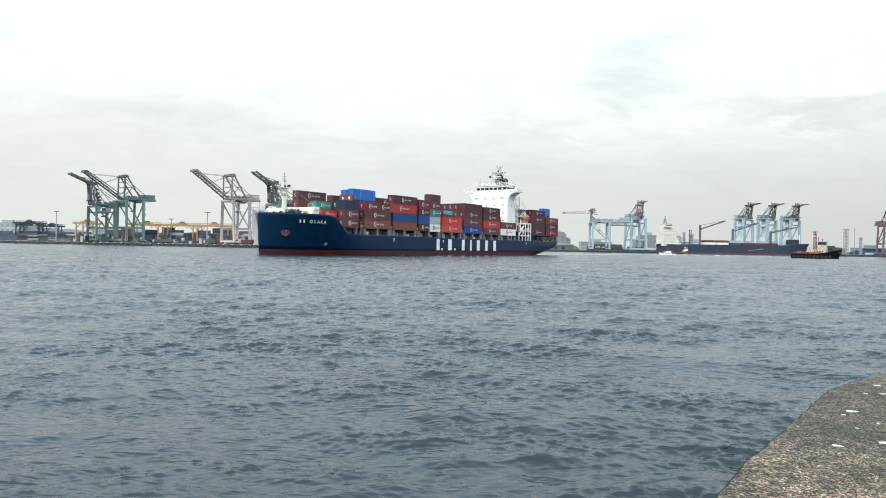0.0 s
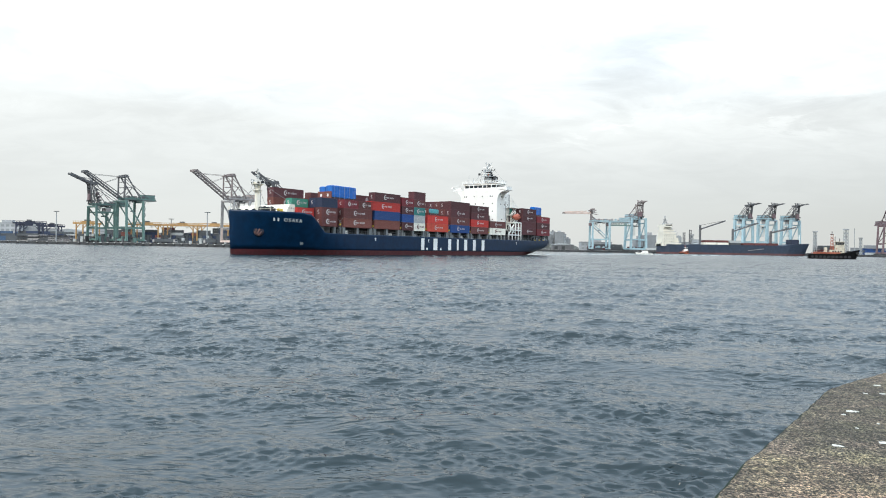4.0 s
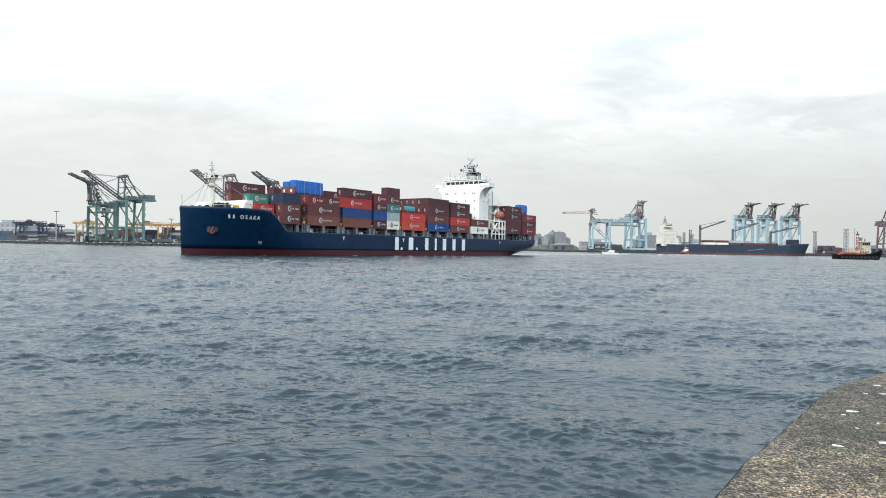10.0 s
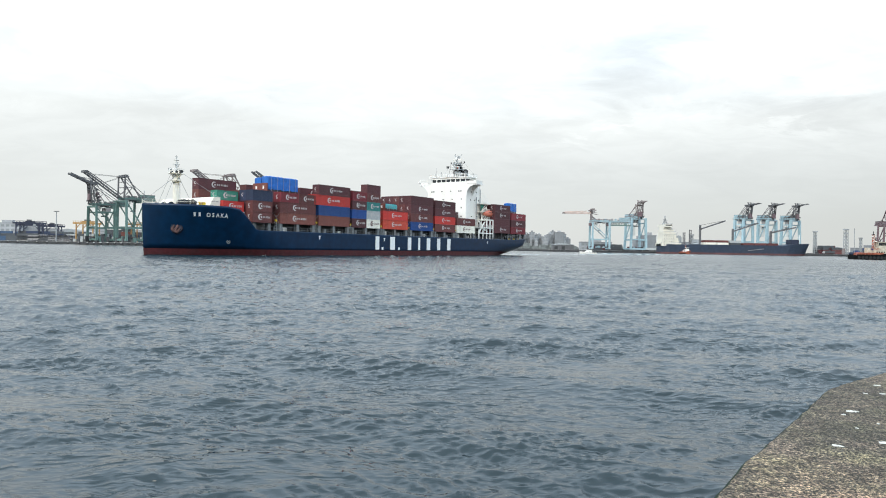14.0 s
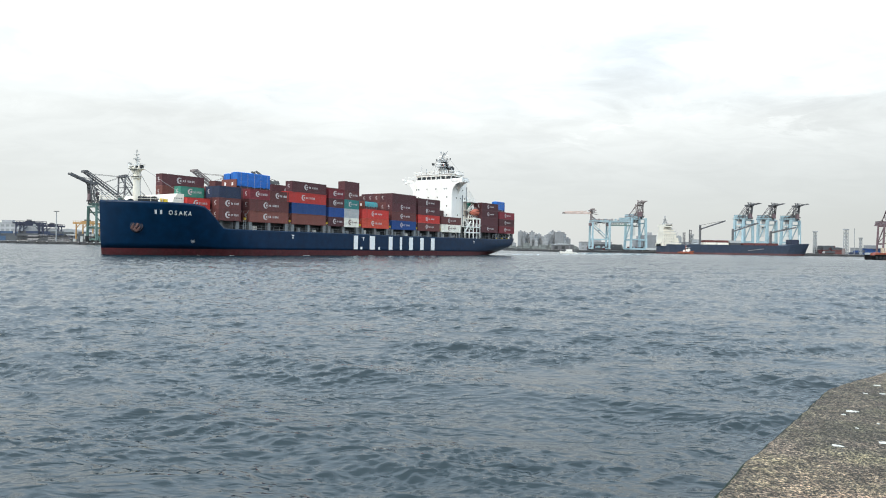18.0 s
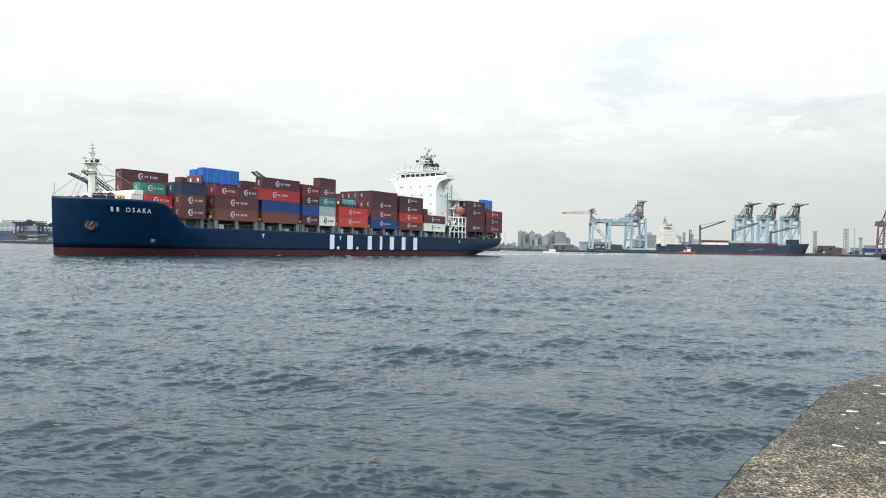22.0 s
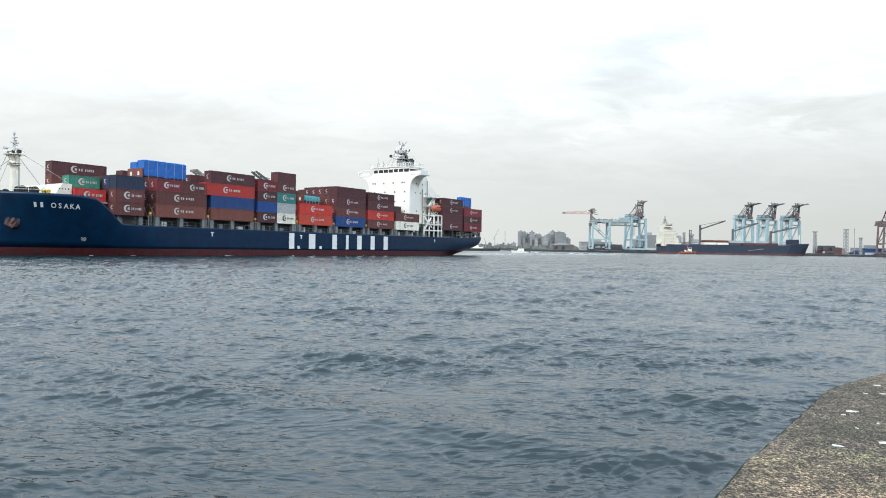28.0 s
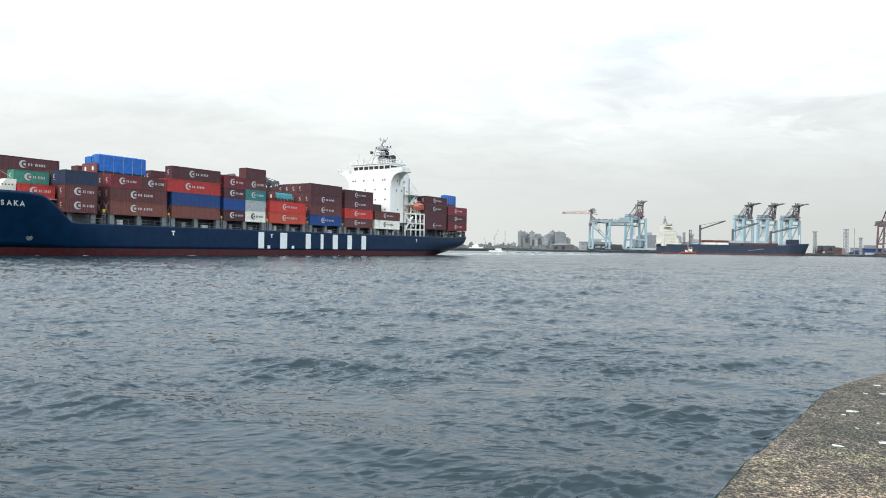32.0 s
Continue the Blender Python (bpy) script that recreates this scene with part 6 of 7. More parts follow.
def rack_pile(x, y, tiers, seed):
    """Empty flat racks and trailers stacked flat, each a slab with its end posts."""
    rng = random.Random(seed)
    ob = thing("flat_rack_pile", "pile of empty grey flat racks on the quay", "flat racks", "flat rack piles", m=pose(x, y, 2.6, 0, 0, rng.uniform(-4, 4)))
    for k in range(tiers):
        sh, z = rng.uniform(-0.4, 0.4), 0.95 * k
        boxes("rack_deck", (M_CRANEGREY, M_DARK, M_BOX["slate"], M_CRANEPALE, M_DARK, M_CRANEGREY)[rng.randrange(6)], ob, [(sh, sh + 12.2, 0, 2.44, z + 0.3, z + 0.85), (sh, sh + 0.3, 0, 2.44, z, z + 0.3), (sh + 11.9, sh + 12.2, 0, 2.44, z, z + 0.3), (sh + 6, sh + 6.3, 0, 2.44, z, z + 0.3)])


for k in range(16):
    rack_pile(-432 + 12.9 * (k % 8), 642 + 9 * (k // 8) + 0.8 * (k % 3) + 4 * (8 - k % 8), 7 + (k * 5) % 5, k)


def block_house(x, y, w, d, h, storeys, cols, label, mat=None, z=2.6, cat="building"):
    ob = thing("apartment_building" if h > 30 else "harbour_building", label, cat, "buildings behind the harbour", m=pose(x, y, z))
    boxes("wall", mat or M_CITY, ob, [(-w / 2, w / 2, 0, d, 0, h)])
    boxes("roof", M_CITYWIN, ob, [(-w / 2 - 0.3, w / 2 + 0.3, -0.3, d + 0.3, h, h + 0.9)])
    boxes("roof_hut", mat or M_CITY, ob, [(-w * 0.15, w * 0.18, d * 0.2, d * 0.6, h + 0.9, h + 4.4)])
    if storeys:
        bm = bmesh.new()
        cw = w / cols
        box(bm, -cw * 0.32, cw * 0.32, -0.12, 0.08, -h / storeys * 0.26, h / storeys * 0.26)
        me = finish("window", bm, M_CITYWIN)
        for i in range(storeys):
            for j in range(cols):
                o = part("window", me, None, ob)
                o.matrix_basis = pose(-w / 2 + cw * (j + 0.5), 0, h / storeys * (i + 0.5))


CITY = [(167, 12, 42, 12, 3), (181, 9, 40, 11, 3), (192, 10, 36, 10, 3), (203, 12, 41, 11, 3), (217, 9, 34, 9, 3), (228, 10, 36, 10, 3), (244, 15, 30, 8, 4), (258, 11, 37, 10, 3), (271, 12, 44, 12, 4), (287, 24, 42, 12, 7), (304, 11, 38, 10, 3), (318, 14, 26, 7, 3), (146, 12, 12, 3, 3), (131, 9, 9, 2, 3), (98, 16, 6, 2, 4), (174, 10, 30, 8, 3), (236, 9, 28, 8, 3), (296, 12, 33, 9, 3), (212, 16, 22, 6, 4)]
for k, (x, w, h, st, co) in enumerate(CITY):
    block_house(180 + (x - 160) * 0.77, 1590 + 9 * (k % 3), w * 0.9, 16, h * 0.92 + 1, st, co, "pale grey apartment block in the hazy distance", z=4.0)
for x, y, w, h in ((-560, 850, 40, 22), (-535, 860, 20, 18), (-500, 840, 50, 12), (-420, 800, 60, 12)):
    block_house(x, y, w, 15, h, 4, 6, "pale grey harbour building behind the yard")
for x, w, h, m_ in ((270, 16, 20, M_CITY), (256, 10, 15, M_CITY), (330, 30, 12, M_CITY), (200, 40, 10, M_CITY), (640, 60, 8, M_CITYWIN), (560, 40, 8, M_CITYWIN), (610, 30, 10, M_CITY)):
    block_house(x, 868, w, 14, h, max(2, int(h / 4)), max(3, int(w / 5)), "weathered grey harbour building on the quay", m_)


def silo(x, y, r, h):
    ob = thing("silo", "pale concrete silo on the quay", "silo", "silos", m=pose(x, y, 2.6))
    bm = bmesh.new()
    tube(bm, (0, 0, 0), (0, 0, h), r, n=24)
    part("drum", bm, M_SILO, ob)
    bm = bmesh.new()
    tube(bm, (0, 0, h), (0, 0, h + 1), r + 0.3, n=24)
    part("roof", bm, M_SILO, ob)
    bars("roof_rail", M_GREYSTEEL, ob, [((r * math.cos(a * 0.5236), r * math.sin(a * 0.5236), h + 1), (r * math.cos(a * 0.5236), r * math.sin(a * 0.5236), h + 3)) for a in range(12)] + [((r * math.cos(a * 0.5236), r * math.sin(a * 0.5236), h + 3), (r * math.cos((a + 1) * 0.5236), r * math.sin((a + 1) * 0.5236), h + 3)) for a in range(12)], 0.2)


silo(-167, 596, 4.4, 30)
silo(-157.5, 597, 4.4, 30)


def lattice_tower(x, y, h, w):
    ob = thing("lattice_tower", "grey steel lattice tower", "tower", "lattice towers", m=pose(x, y, 2.6))
    for a, b in ((-1, -1), (1, -1), (1, 1), (-1, 1)):
        bars("corner_post", M_GREYSTEEL, ob, [((a * w, b * w, 0), (a * w * 0.8, b * w * 0.8, h))], 0.6)
    segs = []
    for k in range(int(h / 4)):
        z = k * 4
        for s in (-1, 1):
            segs += [((-w, s * w, z), (w, s * w, z + 4)), ((w, s * w, z), (-w, s * w, z + 4)), ((s * w, -w, z), (s * w, w, z + 4))]
    bars("lacing", M_GREYSTEEL, ob, segs, 0.35)
    boxes("top_platform", M_GREYSTEEL, ob, [(-w - 0.6, w + 0.6, -w - 0.6, w + 0.6, h, h + 1.2)])


for x, h, w in ((464, 27, 1.6), (502.5, 30.5, 2.0), (521, 20, 1.2), (303, 20, 1.8), (289, 16, 1.4)):
    lattice_tower(x, 830 if x > 400 else 812, h, w)
bars("flag_pole", M_GREYSTEEL, thing("signal_mast", "thin tall steel mast on the quay", "mast", m=pose(502, 812, 2.6)), [((0, 0, 0), (0, 0, 32))], 0.5)


# ---- the moored cargo ship across the harbour ----
def build_moored_ship():
    ob = thing("moored_cargo_ship", "dark blue moored cargo ship with red waterline", "ship", m=pose(250, 772, 0))
    L = 168.0
    top = [(0, 11), (6, 10.8), (30, 10.8), (31, 11.2), (140, 11.2), (142, 11.6), (150, 13), (167, 14)]

    def ring(z0, z1, mat, name):
        bm = bmesh.new()
        rows = []
        for k in range(41):
            u = k / 40
            s = u * L
            tz = lerp_table(top, s)
            lo, hi = z0, (tz if z1 is None else z1)
            row = []
            for z in (lo, hi):
                taper = min(1, max(0.03, (1 - u) / 0.16 + 0.02 + 0.02 * z)) ** 0.55
                aft = min(1, u / 0.1 + 0.6)
                e = -4 + 0.35 * z if u == 0 else 0
                row.append((bm.verts.new((s + (0.25 * z if u > 0.95 else 0), -13 * taper * aft, z)), bm.verts.new((s + (0.25 * z if u > 0.95 else 0), 13 * taper * aft, z))))
            rows.append(row)
        for a, b in zip(rows, rows[1:]):
            for sd in (0, 1):
                bm.faces.new((a[0][sd], b[0][sd], b[1][sd], a[1][sd]))
            bm.faces.new((a[1][0], b[1][0], b[1][1], a[1][1]))
        for r in (rows[0], rows[-1]):
            bm.faces.new((r[0][0], r[0][1], r[1][1], r[1][0]))
        part(name, bm, mat, ob)

    # the waterline red is dulled in its colour to include the harbour haze
    ring(-2, 2.1, material("hazed_red_boot", (0.12, 0.05, 0.05), 0.7, grain=0.5, vary=0.4, stain=(0.06, 0.05, 0.05)), "boot_topping")
    ring(2.1, None, material("dark_blue_cargo_hull", (0.022, 0.036, 0.064), 0.55, grain=0.4, vary=0.3, streak=True), "hull")
    for k, (x0, x1, w) in enumerate(((0, 22, 11.5), (1, 20, 11), (2, 19, 10.5), (2, 17, 10), (2, 16, 10), (2, 14, 9.5), (3, 12, 9), (3, 11, 13))):
        z = 9 + 3.1 * k
        tier = boxes("deckhouse_tier", M_CREAM, ob, [(x0, x1, -w, w, z, z + 2.9)])
        boxes("deck_edge", M_CREAM, tier, [(x0 - 0.15, x1 + 0.15, -w - 0.15, w + 0.15, z + 2.9, z + 3.1)])
        bars("deck_rail", M_GREYSTEEL, tier, [((x0 - 0.4, -w - 0.3, z + 4.1), (x1 + 0.4, -w - 0.3, z + 4.1))] + [((x0 - 0.4 + j * (x1 - x0 + 0.8) / 6, -w - 0.3, z + 3.1), (x0 - 0.4 + j * (x1 - x0 + 0.8) / 6, -w - 0.3, z + 4.1)) for j in range(7)], 0.22)
    boxes("bridge_window", M_GLASS, ob, [(3.4, 10.7, -13.1, -12.9, 32, 33.2)])
    each("stair_flight", M_GREYSTEEL, ob, [((21 - 1.2 * k, -11.4, 9 + 3.1 * k), (22.5 - 1.2 * k, -11.4, 12 + 3.1 * k)) for k in range(6)], 0.35)
    each("deck_vent", M_GREYSTEEL, ob, [((26 + 5 * k, -8, 9), (26 + 5 * k, -8, 12 + (k % 3))) for k in range(5)], 1.0)
    each("bulwark_rail", M_GREYSTEEL, ob, [((24 + 8 * k, -12.6, 11), (32 + 8 * k, -12.6, 11)) for k in range(14)], 0.3)
    bars("gangway", M_CRANEPALE, ob, [((98, -13.4, 5.0), (116, -13.4, 7.2))], 0.5)
    for k in range(4):
        for j in range(5):
            boxes("window", M_GLASS, ob, [(3.0 + 2.6 * j, 3.9 + 2.6 * j, -11.62 + 0.5 * k, -10.9 + 0.5 * k, 10.6 + 3.1 * k, 11.5 + 3.1 * k)])
    boxes("funnel", M_GREYSTEEL, ob, [(20.5, 25.0, -3, 3, 9, 21)])
    each("vent_mast", M_CRANEGREY, ob, [((x, y, 9), (x, y, 25 + z)) for x, y, z in ((27, -4, 0), (29, -4, 0), (34.5, -3, 3), (36.5, -3, 3))], 0.8)
    each("mast_rung", M_CRANEGREY, ob, [((27, -4, z), (29, -4, z)) for z in range(12, 26, 3)] + [((34.5, -3, z), (36.5, -3, z)) for z in range(12, 29, 3)], 0.5)
    bars("ship_mast", M_GREYSTEEL, ob, [((7, 0, 33), (7, 0, 44)), ((4.5, 0, 39), (9.5, 0, 39)), ((4, 0, 33), (7, 0, 40)), ((10, 0, 33), (7, 0, 41)), ((5.2, 0, 36.5), (9.6, 0, 36.5))], 0.9)
    for x, a, zj, zp in ((48, 24, 29, 34), (86, 24, 27, 30), (130, 16, 26, 28)):
        bars("crane_post", M_CRANEGREY, ob, [((x, 0, 9), (x, 0, zp))], 2.0)
        bars("crane_jib", M_CRANEGREY, ob, [((x, sd, zj), (x + 29, sd * 0.3, zj + a * 0.42)) for sd in (-1, 1)], 1.4)
        bars("jib_rope", M_DARK, ob, [((x, 0, zp - 0.5), (x + 27, 0, zj + a * 0.42))], 0.3)
    rng = random.Random(2)
    for x in (52, 66, 80, 95, 109, 123):
        for t in range(2):
            if t == 1 and x > 90:
                continue
            c = rng.choice((("white", "rust") if t == 0 else ("brown", "slate")) if x < 70 else ("slate", "brown", "grey", "slate"))
            for row in range(-3, 3):
                if t == 1 and rng.random() < 0.4:
                    continue
                me = container_meshes(L40, c, CH)[0]
                o = tagged(new("deck_container", me), f"{c} container on the moored ship's deck", "container", "containers on the moored ship")
                o.matrix_world = pose(250 + x, 772 + row * STEP, 11.2 + t * CH)
    boxes("forecastle_store", M_RTG, ob, [(151, 159.5, -6.5, 6.5, 12, 18.5)])
    bars("foremast", M_WHITE, ob, [((163, 0, 13), (163, 0, 24))], 0.7)


build_moored_ship()


# ---- harbour tug, pilot boat and the little tug by the moored ship ----
def loft_hull(length, beam, top, z0, z1, name, mat, parent):
    bm = bmesh.new()
    rows = []
    n = 24
    for k in range(n + 1):
        u = k / n
        s = -length / 2 + u * length
        t = lerp_table(top, u)
        lo, hi = z0, (t if z1 is None else z1)
        row = []
        for f in (0, 0.5, 1):
            z = lo + (hi - lo) * f
            w = beam / 2 * min(1, 0.75 + u * 2) * max(0.03, 1 - max(0.0, (u - 0.55) / 0.45) ** 2.2) * (0.9 + 0.1 * (z - z0) / max(0.1, t - z0))
            rake = 0.35 * z * u
            row.append((bm.verts.new((s + rake, -w, z)), bm.verts.new((s + rake, w, z))))
        rows.append(row)
    for a, b in zip(rows, rows[1:]):
        for sd in (0, 1):
            for j in (0, 1):
                bm.faces.new((a[j][sd], b[j][sd], b[j + 1][sd], a[j + 1][sd]))
        bm.faces.new((a[2][0], b[2][0], b[2][1], a[2][1]))
    for r in (rows[0], rows[-1]):
        for j in (0, 1):
            bm.faces.new((r[j][0], r[j][1], r[j + 1][1], r[j + 1][0]))
    return part(name, bm, mat, parent)


def build_tug(label, hull, house, trim, length=27.5):
    ob = thing("tugboat", label, "tugboat", "tugboats")
    loft_hull(length, 9, ((0, 2.3), (0.5, 2.5), (0.75, 3.6), (1, 5.2)), -1.5, None, "hull", hull, ob)
    boxes("deck_bulwark", hull, ob, [(-length * 0.46, length * 0.1, -4.15, -3.9, 1.6, 2.7), (-length * 0.46, length * 0.1, 3.9, 4.15, 1.6, 2.7)])
    bars("deck_rail", trim, ob, [((-length * 0.44, -4.0, 3.5), (0, -4.0, 3.5))] + [((-length * 0.44 + 1.3 * k, -4.0, 2.6), (-length * 0.44 + 1.3 * k, -4.0, 3.5)) for k in range(9)], 0.22)
    boxes("deckhouse", house, ob, [(-length * 0.05, length * 0.25, -3.0, 3.0, 2.0, 5.0)])
    boxes("house_skirt", trim, ob, [(-length * 0.34, length * 0.17, -3.3, 3.3, 1.9, 3.7)])
    bars("house_rail", trim, ob, [((-length * 0.05, -2.9, 6.0), (length * 0.08, -2.9, 6.0))] + [((-length * 0.05 + 0.6 * k, -2.9, 5.0), (-length * 0.05 + 0.6 * k, -2.9, 6.0)) for k in range(6)], 0.14)
    for k in range(4):
        boxes("porthole", M_GLASS, ob, [(length * (0.0 + 0.055 * k), length * (0.0 + 0.055 * k) + 0.6, -3.06, -2.9, 3.7, 4.4)])
    boxes("aft_rail_gear", trim, ob, [(-length * 0.30 + 2.2 * k, -length * 0.30 + 2.2 * k + 1.3, -3.6, -3.0, 1.9, 3.3 + 0.5 * (k % 2)) for k in range(3)])
    boxes("upper_house", house, ob, [(length * 0.06, length * 0.25, -2.3, 2.3, 5.0, 7.6), (length * 0.055, length * 0.26, -2.5, 2.5, 9.2, 9.6), (length * 0.07, length * 0.245, -2.0, 2.0, 7.6, 9.2)])
    for k in range(4):
        boxes("window", M_GLASS, ob, [(length * 0.075 + 0.98 * k, length * 0.075 + 0.86 + 0.98 * k, -2.12, -1.95, 7.2, 9.1)])
    boxes("window", M_GLASS, ob, [(length * 0.245 - 0.1, length * 0.245 + 0.12, -1.8, 1.8, 7.8, 9.05)])
    for y in (-1.6, 1.6):
        boxes("funnel", house, ob, [(-3.6, -2.4, y - 0.5, y + 0.5, 2.2, 6.4)])
    bars("mast", trim, ob, [((0.7, -0.6, 5), (0.5, -0.4, 13.5)), ((0.7, 0.6, 5), (0.5, 0.4, 13.5)), ((-0.7, 0, 5), (-0.4, 0, 13.5))] + [((0.7, -0.6, z), (-0.7, 0, z + 1.4)) for z in (6, 7.6, 9.2, 10.8)] + [((-0.7, 0, z), (0.7, 0.6, z + 1.4)) for z in (6, 7.6, 9.2, 10.8)], 0.2)
    bars("mast_top", M_DARK, ob, [((0, 0, 13.2), (0, 0, 15.2)), ((-0.9, 0, 13.6), (0.9, 0, 13.6))], 0.3)
    boxes("mast_radar", M_WHITE, ob, [(0.4, 1.5, -0.9, 0.9, 9.6, 9.9)])
    bars("lamp_arm", M_WHITE, ob, [((-1.2, 0, 12.6), (1.6, 0, 12.6))], 0.3)
    bars("antenna", M_DARK, ob, [((1.6, 0.5, 9), (1.6, 0.5, 12.2))], 0.25)
    bars("antenna", M_DARK, ob, [((3.6, -0.5, 9), (3.6, -0.5, 11.2))], 0.3)
    rng = random.Random(6)
    for k in range(9):
        x, w, h = rng.uniform(-length * 0.42, -length * 0.08), rng.uniform(0.5, 1.5), rng.uniform(0.5, 1.9)
        boxes("deck_gear", trim if k % 3 else M_DARK, ob, [(x, x + w, -3.2 + 0.6 * k, -2.5 + 0.6 * k, 1.5, 1.9 + h)])
    boxes("winch", M_DARK, ob, [(7.2, 9.4, -1.3, 1.3, 2.8, 4.4)])
    boxes("towing_gear", M_CRANERED, ob, [(-8.6, -6.6, -1.0, 1.0, 1.7, 3.9)])
    for k in range(10):
        bm = bmesh.new()
        x = -length * 0.42 + k * length * 0.085
        tube(bm, (x, -4.55, 1.1), (x, -4.25, 1.1), 0.75, n=12)
        part("tyre_fender", bm, M_BLACK, ob)
    bm = bmesh.new()
    tube(bm, (length * 0.5 + 0.6, -1.6, 3.2), (length * 0.5 + 0.6, 1.6, 3.2), 0.7, n=10)
    part("bow_fender", bm, M_BLACK, ob)
    return ob


M_TUGRED = material("orange_red_tug_paint", (0.36, 0.10, 0.055), 0.6, grain=1.0, vary=0.3, stain=RUST)
M_TUGHOUSE = material("grimy_cream_paint", (0.50, 0.46, 0.37), 0.6, grain=1.0, vary=0.25, stain=RUST, stain_scale=0.8, stain_amount=0.45, streak=True)
M_TUGBLACK = material("black_tug_paint", (0.006, 0.006, 0.007), 0.8, spec=0.1, grain=1.0, vary=0.3)
tug = build_tug("black tugboat with white wheelhouse and orange deck fittings, under way", M_TUGBLACK, M_TUGHOUSE, M_TUGRED, 23.0)
TUG = ((0, 208.0, 372, -38), (6, 218.6, 366, -17), (9, 223.8, 363, -7), (14, 231.5, 358, -3), (20, 241.7, 353, 0), (26, 251, 348, 0), (32, 260, 343, 0))
MOVING.append((tug, [(t, pose(x, y, 0, 0, 0, a)) for t, x, y, a in TUG]))
tug2 = build_tug("small orange and white tugboat beside the moored ship", M_TUGRED, M_WHITE, M_TUGRED, 24)
tug2.scale = (0.74, 0.74, 0.74)
MOVING.append((tug2, [(t, pose(x, y, 0, 0, 0, a)) for t, x, y, a in ((0, 269.8, 742, -88), (12, 270.2, 742, -84), (19, 271, 742, -45), (26, 272, 742, -15), (32, 273, 742, -5))]))


def build_launch():
    ob = thing("motor_launch", "white motor launch under way with a foaming bow wave", "boat")
    loft_hull(12.0, 3.6, ((0, 0.95), (0.6, 1.1), (1, 1.7)), -0.6, None, "hull", M_WHITE, ob)
    boxes("cabin", M_WHITE, ob, [(-2.6, 2.4, -1.3, 1.3, 0.9, 1.75), (-2.6, 2.0, -1.3, 1.3, 2.75, 2.95), (-2.4, 1.8, -1.1, 1.1, 1.75, 2.75)])
    for k in range(3):
        boxes("window", M_GLASS, ob, [(-2.2 + 1.3 * k, -1.2 + 1.3 * k, -1.2, -1.05, 1.8, 2.7)])
    bars("gunwale", M_DARK, ob, [((-5.8, -1.75, 0.95), (2.0, -1.78, 1.15)), ((-5.8, 1.75, 0.95), (2.0, 1.78, 1.15))], 0.16)
    boxes("windscreen", M_GLASS, ob, [(1.8, 2.15, -1.1, 1.1, 2.1, 2.75)])
    bars("bow_rail", M_GREYSTEEL, ob, [((2.6, -1.4, 2.5), (6.0, -0.3, 3.0)), ((2.6, 1.4, 2.5), (6.0, 0.3, 3.0))] + [((2.8 + k, -1.35 + 0.3 * k, 1.6), (2.8 + k, -1.35 + 0.3 * k, 2.6)) for k in range(4)], 0.08)
    bars("awning_post", M_GREYSTEEL, ob, [((x, y, 1.2), (x, y, 2.6)) for x in (-5.1, -3.9) for y in (-1.2, 1.2)], 0.1)
    boxes("outboard_engine", M_DARK, ob, [(-6.6, -6.0, -0.5, 0.5, 0.3, 1.6)])
    boxes("cockpit_awning", M_DARK, ob, [(-5.4, -2.6, -1.4, 1.4, 2.5, 2.72)])
    bars("mast", M_GREYSTEEL, ob, [((-0.5, 0, 2.9), (-0.5, 0, 5.2))], 0.12)
    return ob


launch = build_launch()
LAUNCH = ((0, 165.5, 490), (6, 139.5, 488), (9, 126.5, 485), (13, 109.3, 482), (19, 87.2, 478), (23, 74.5, 475), (28, 54.8, 470), (32, 38.5, 466))
MOVING.append((launch, [(t, pose(x, y, 0, 0, 0, 178)) for t, x, y in LAUNCH]))


# ---- foam: bow wave, stern wake and the launch's wash ----
M_FOAM = material("white_foam", (0.5, 0.54, 0.54), 0.7, grain=6, vary=0.25, stain=(0.2, 0.25, 0.26), stain_scale=2.5, stain_amount=0.8)


def foam(label, spots, seed):
    """Thin ragged patches of foam, as one drifting mass."""
    rng = random.Random(seed)
    bm = bmesh.new()
    for x, y, l, w in spots:
        ring = []
        for k in range(12):
            a = 2 * math.pi * k / 12
            r = rng.uniform(0.55, 1.2)
            ring.append((x + l / 2 * r * math.cos(a), y + w / 2 * r * math.sin(a)))
        top = [bm.verts.new((u, v, 0.03 + rng.uniform(0, 0.03))) for u, v in ring]
        low = [bm.verts.new((u * 1.0, v, -0.05)) for u, v in ring]
        mid = bm.verts.new((x, y, 0.07))
        for k in range(12):
            bm.faces.new((top[k], top[(k + 1) % 12], mid))
            bm.faces.new((low[k], low[(k + 1) % 12], top[(k + 1) % 12], top[k]))
    ob = new("foam", finish("foam", bm, M_FOAM))
    return tagged(ob, label, "foam", kind="stuff")


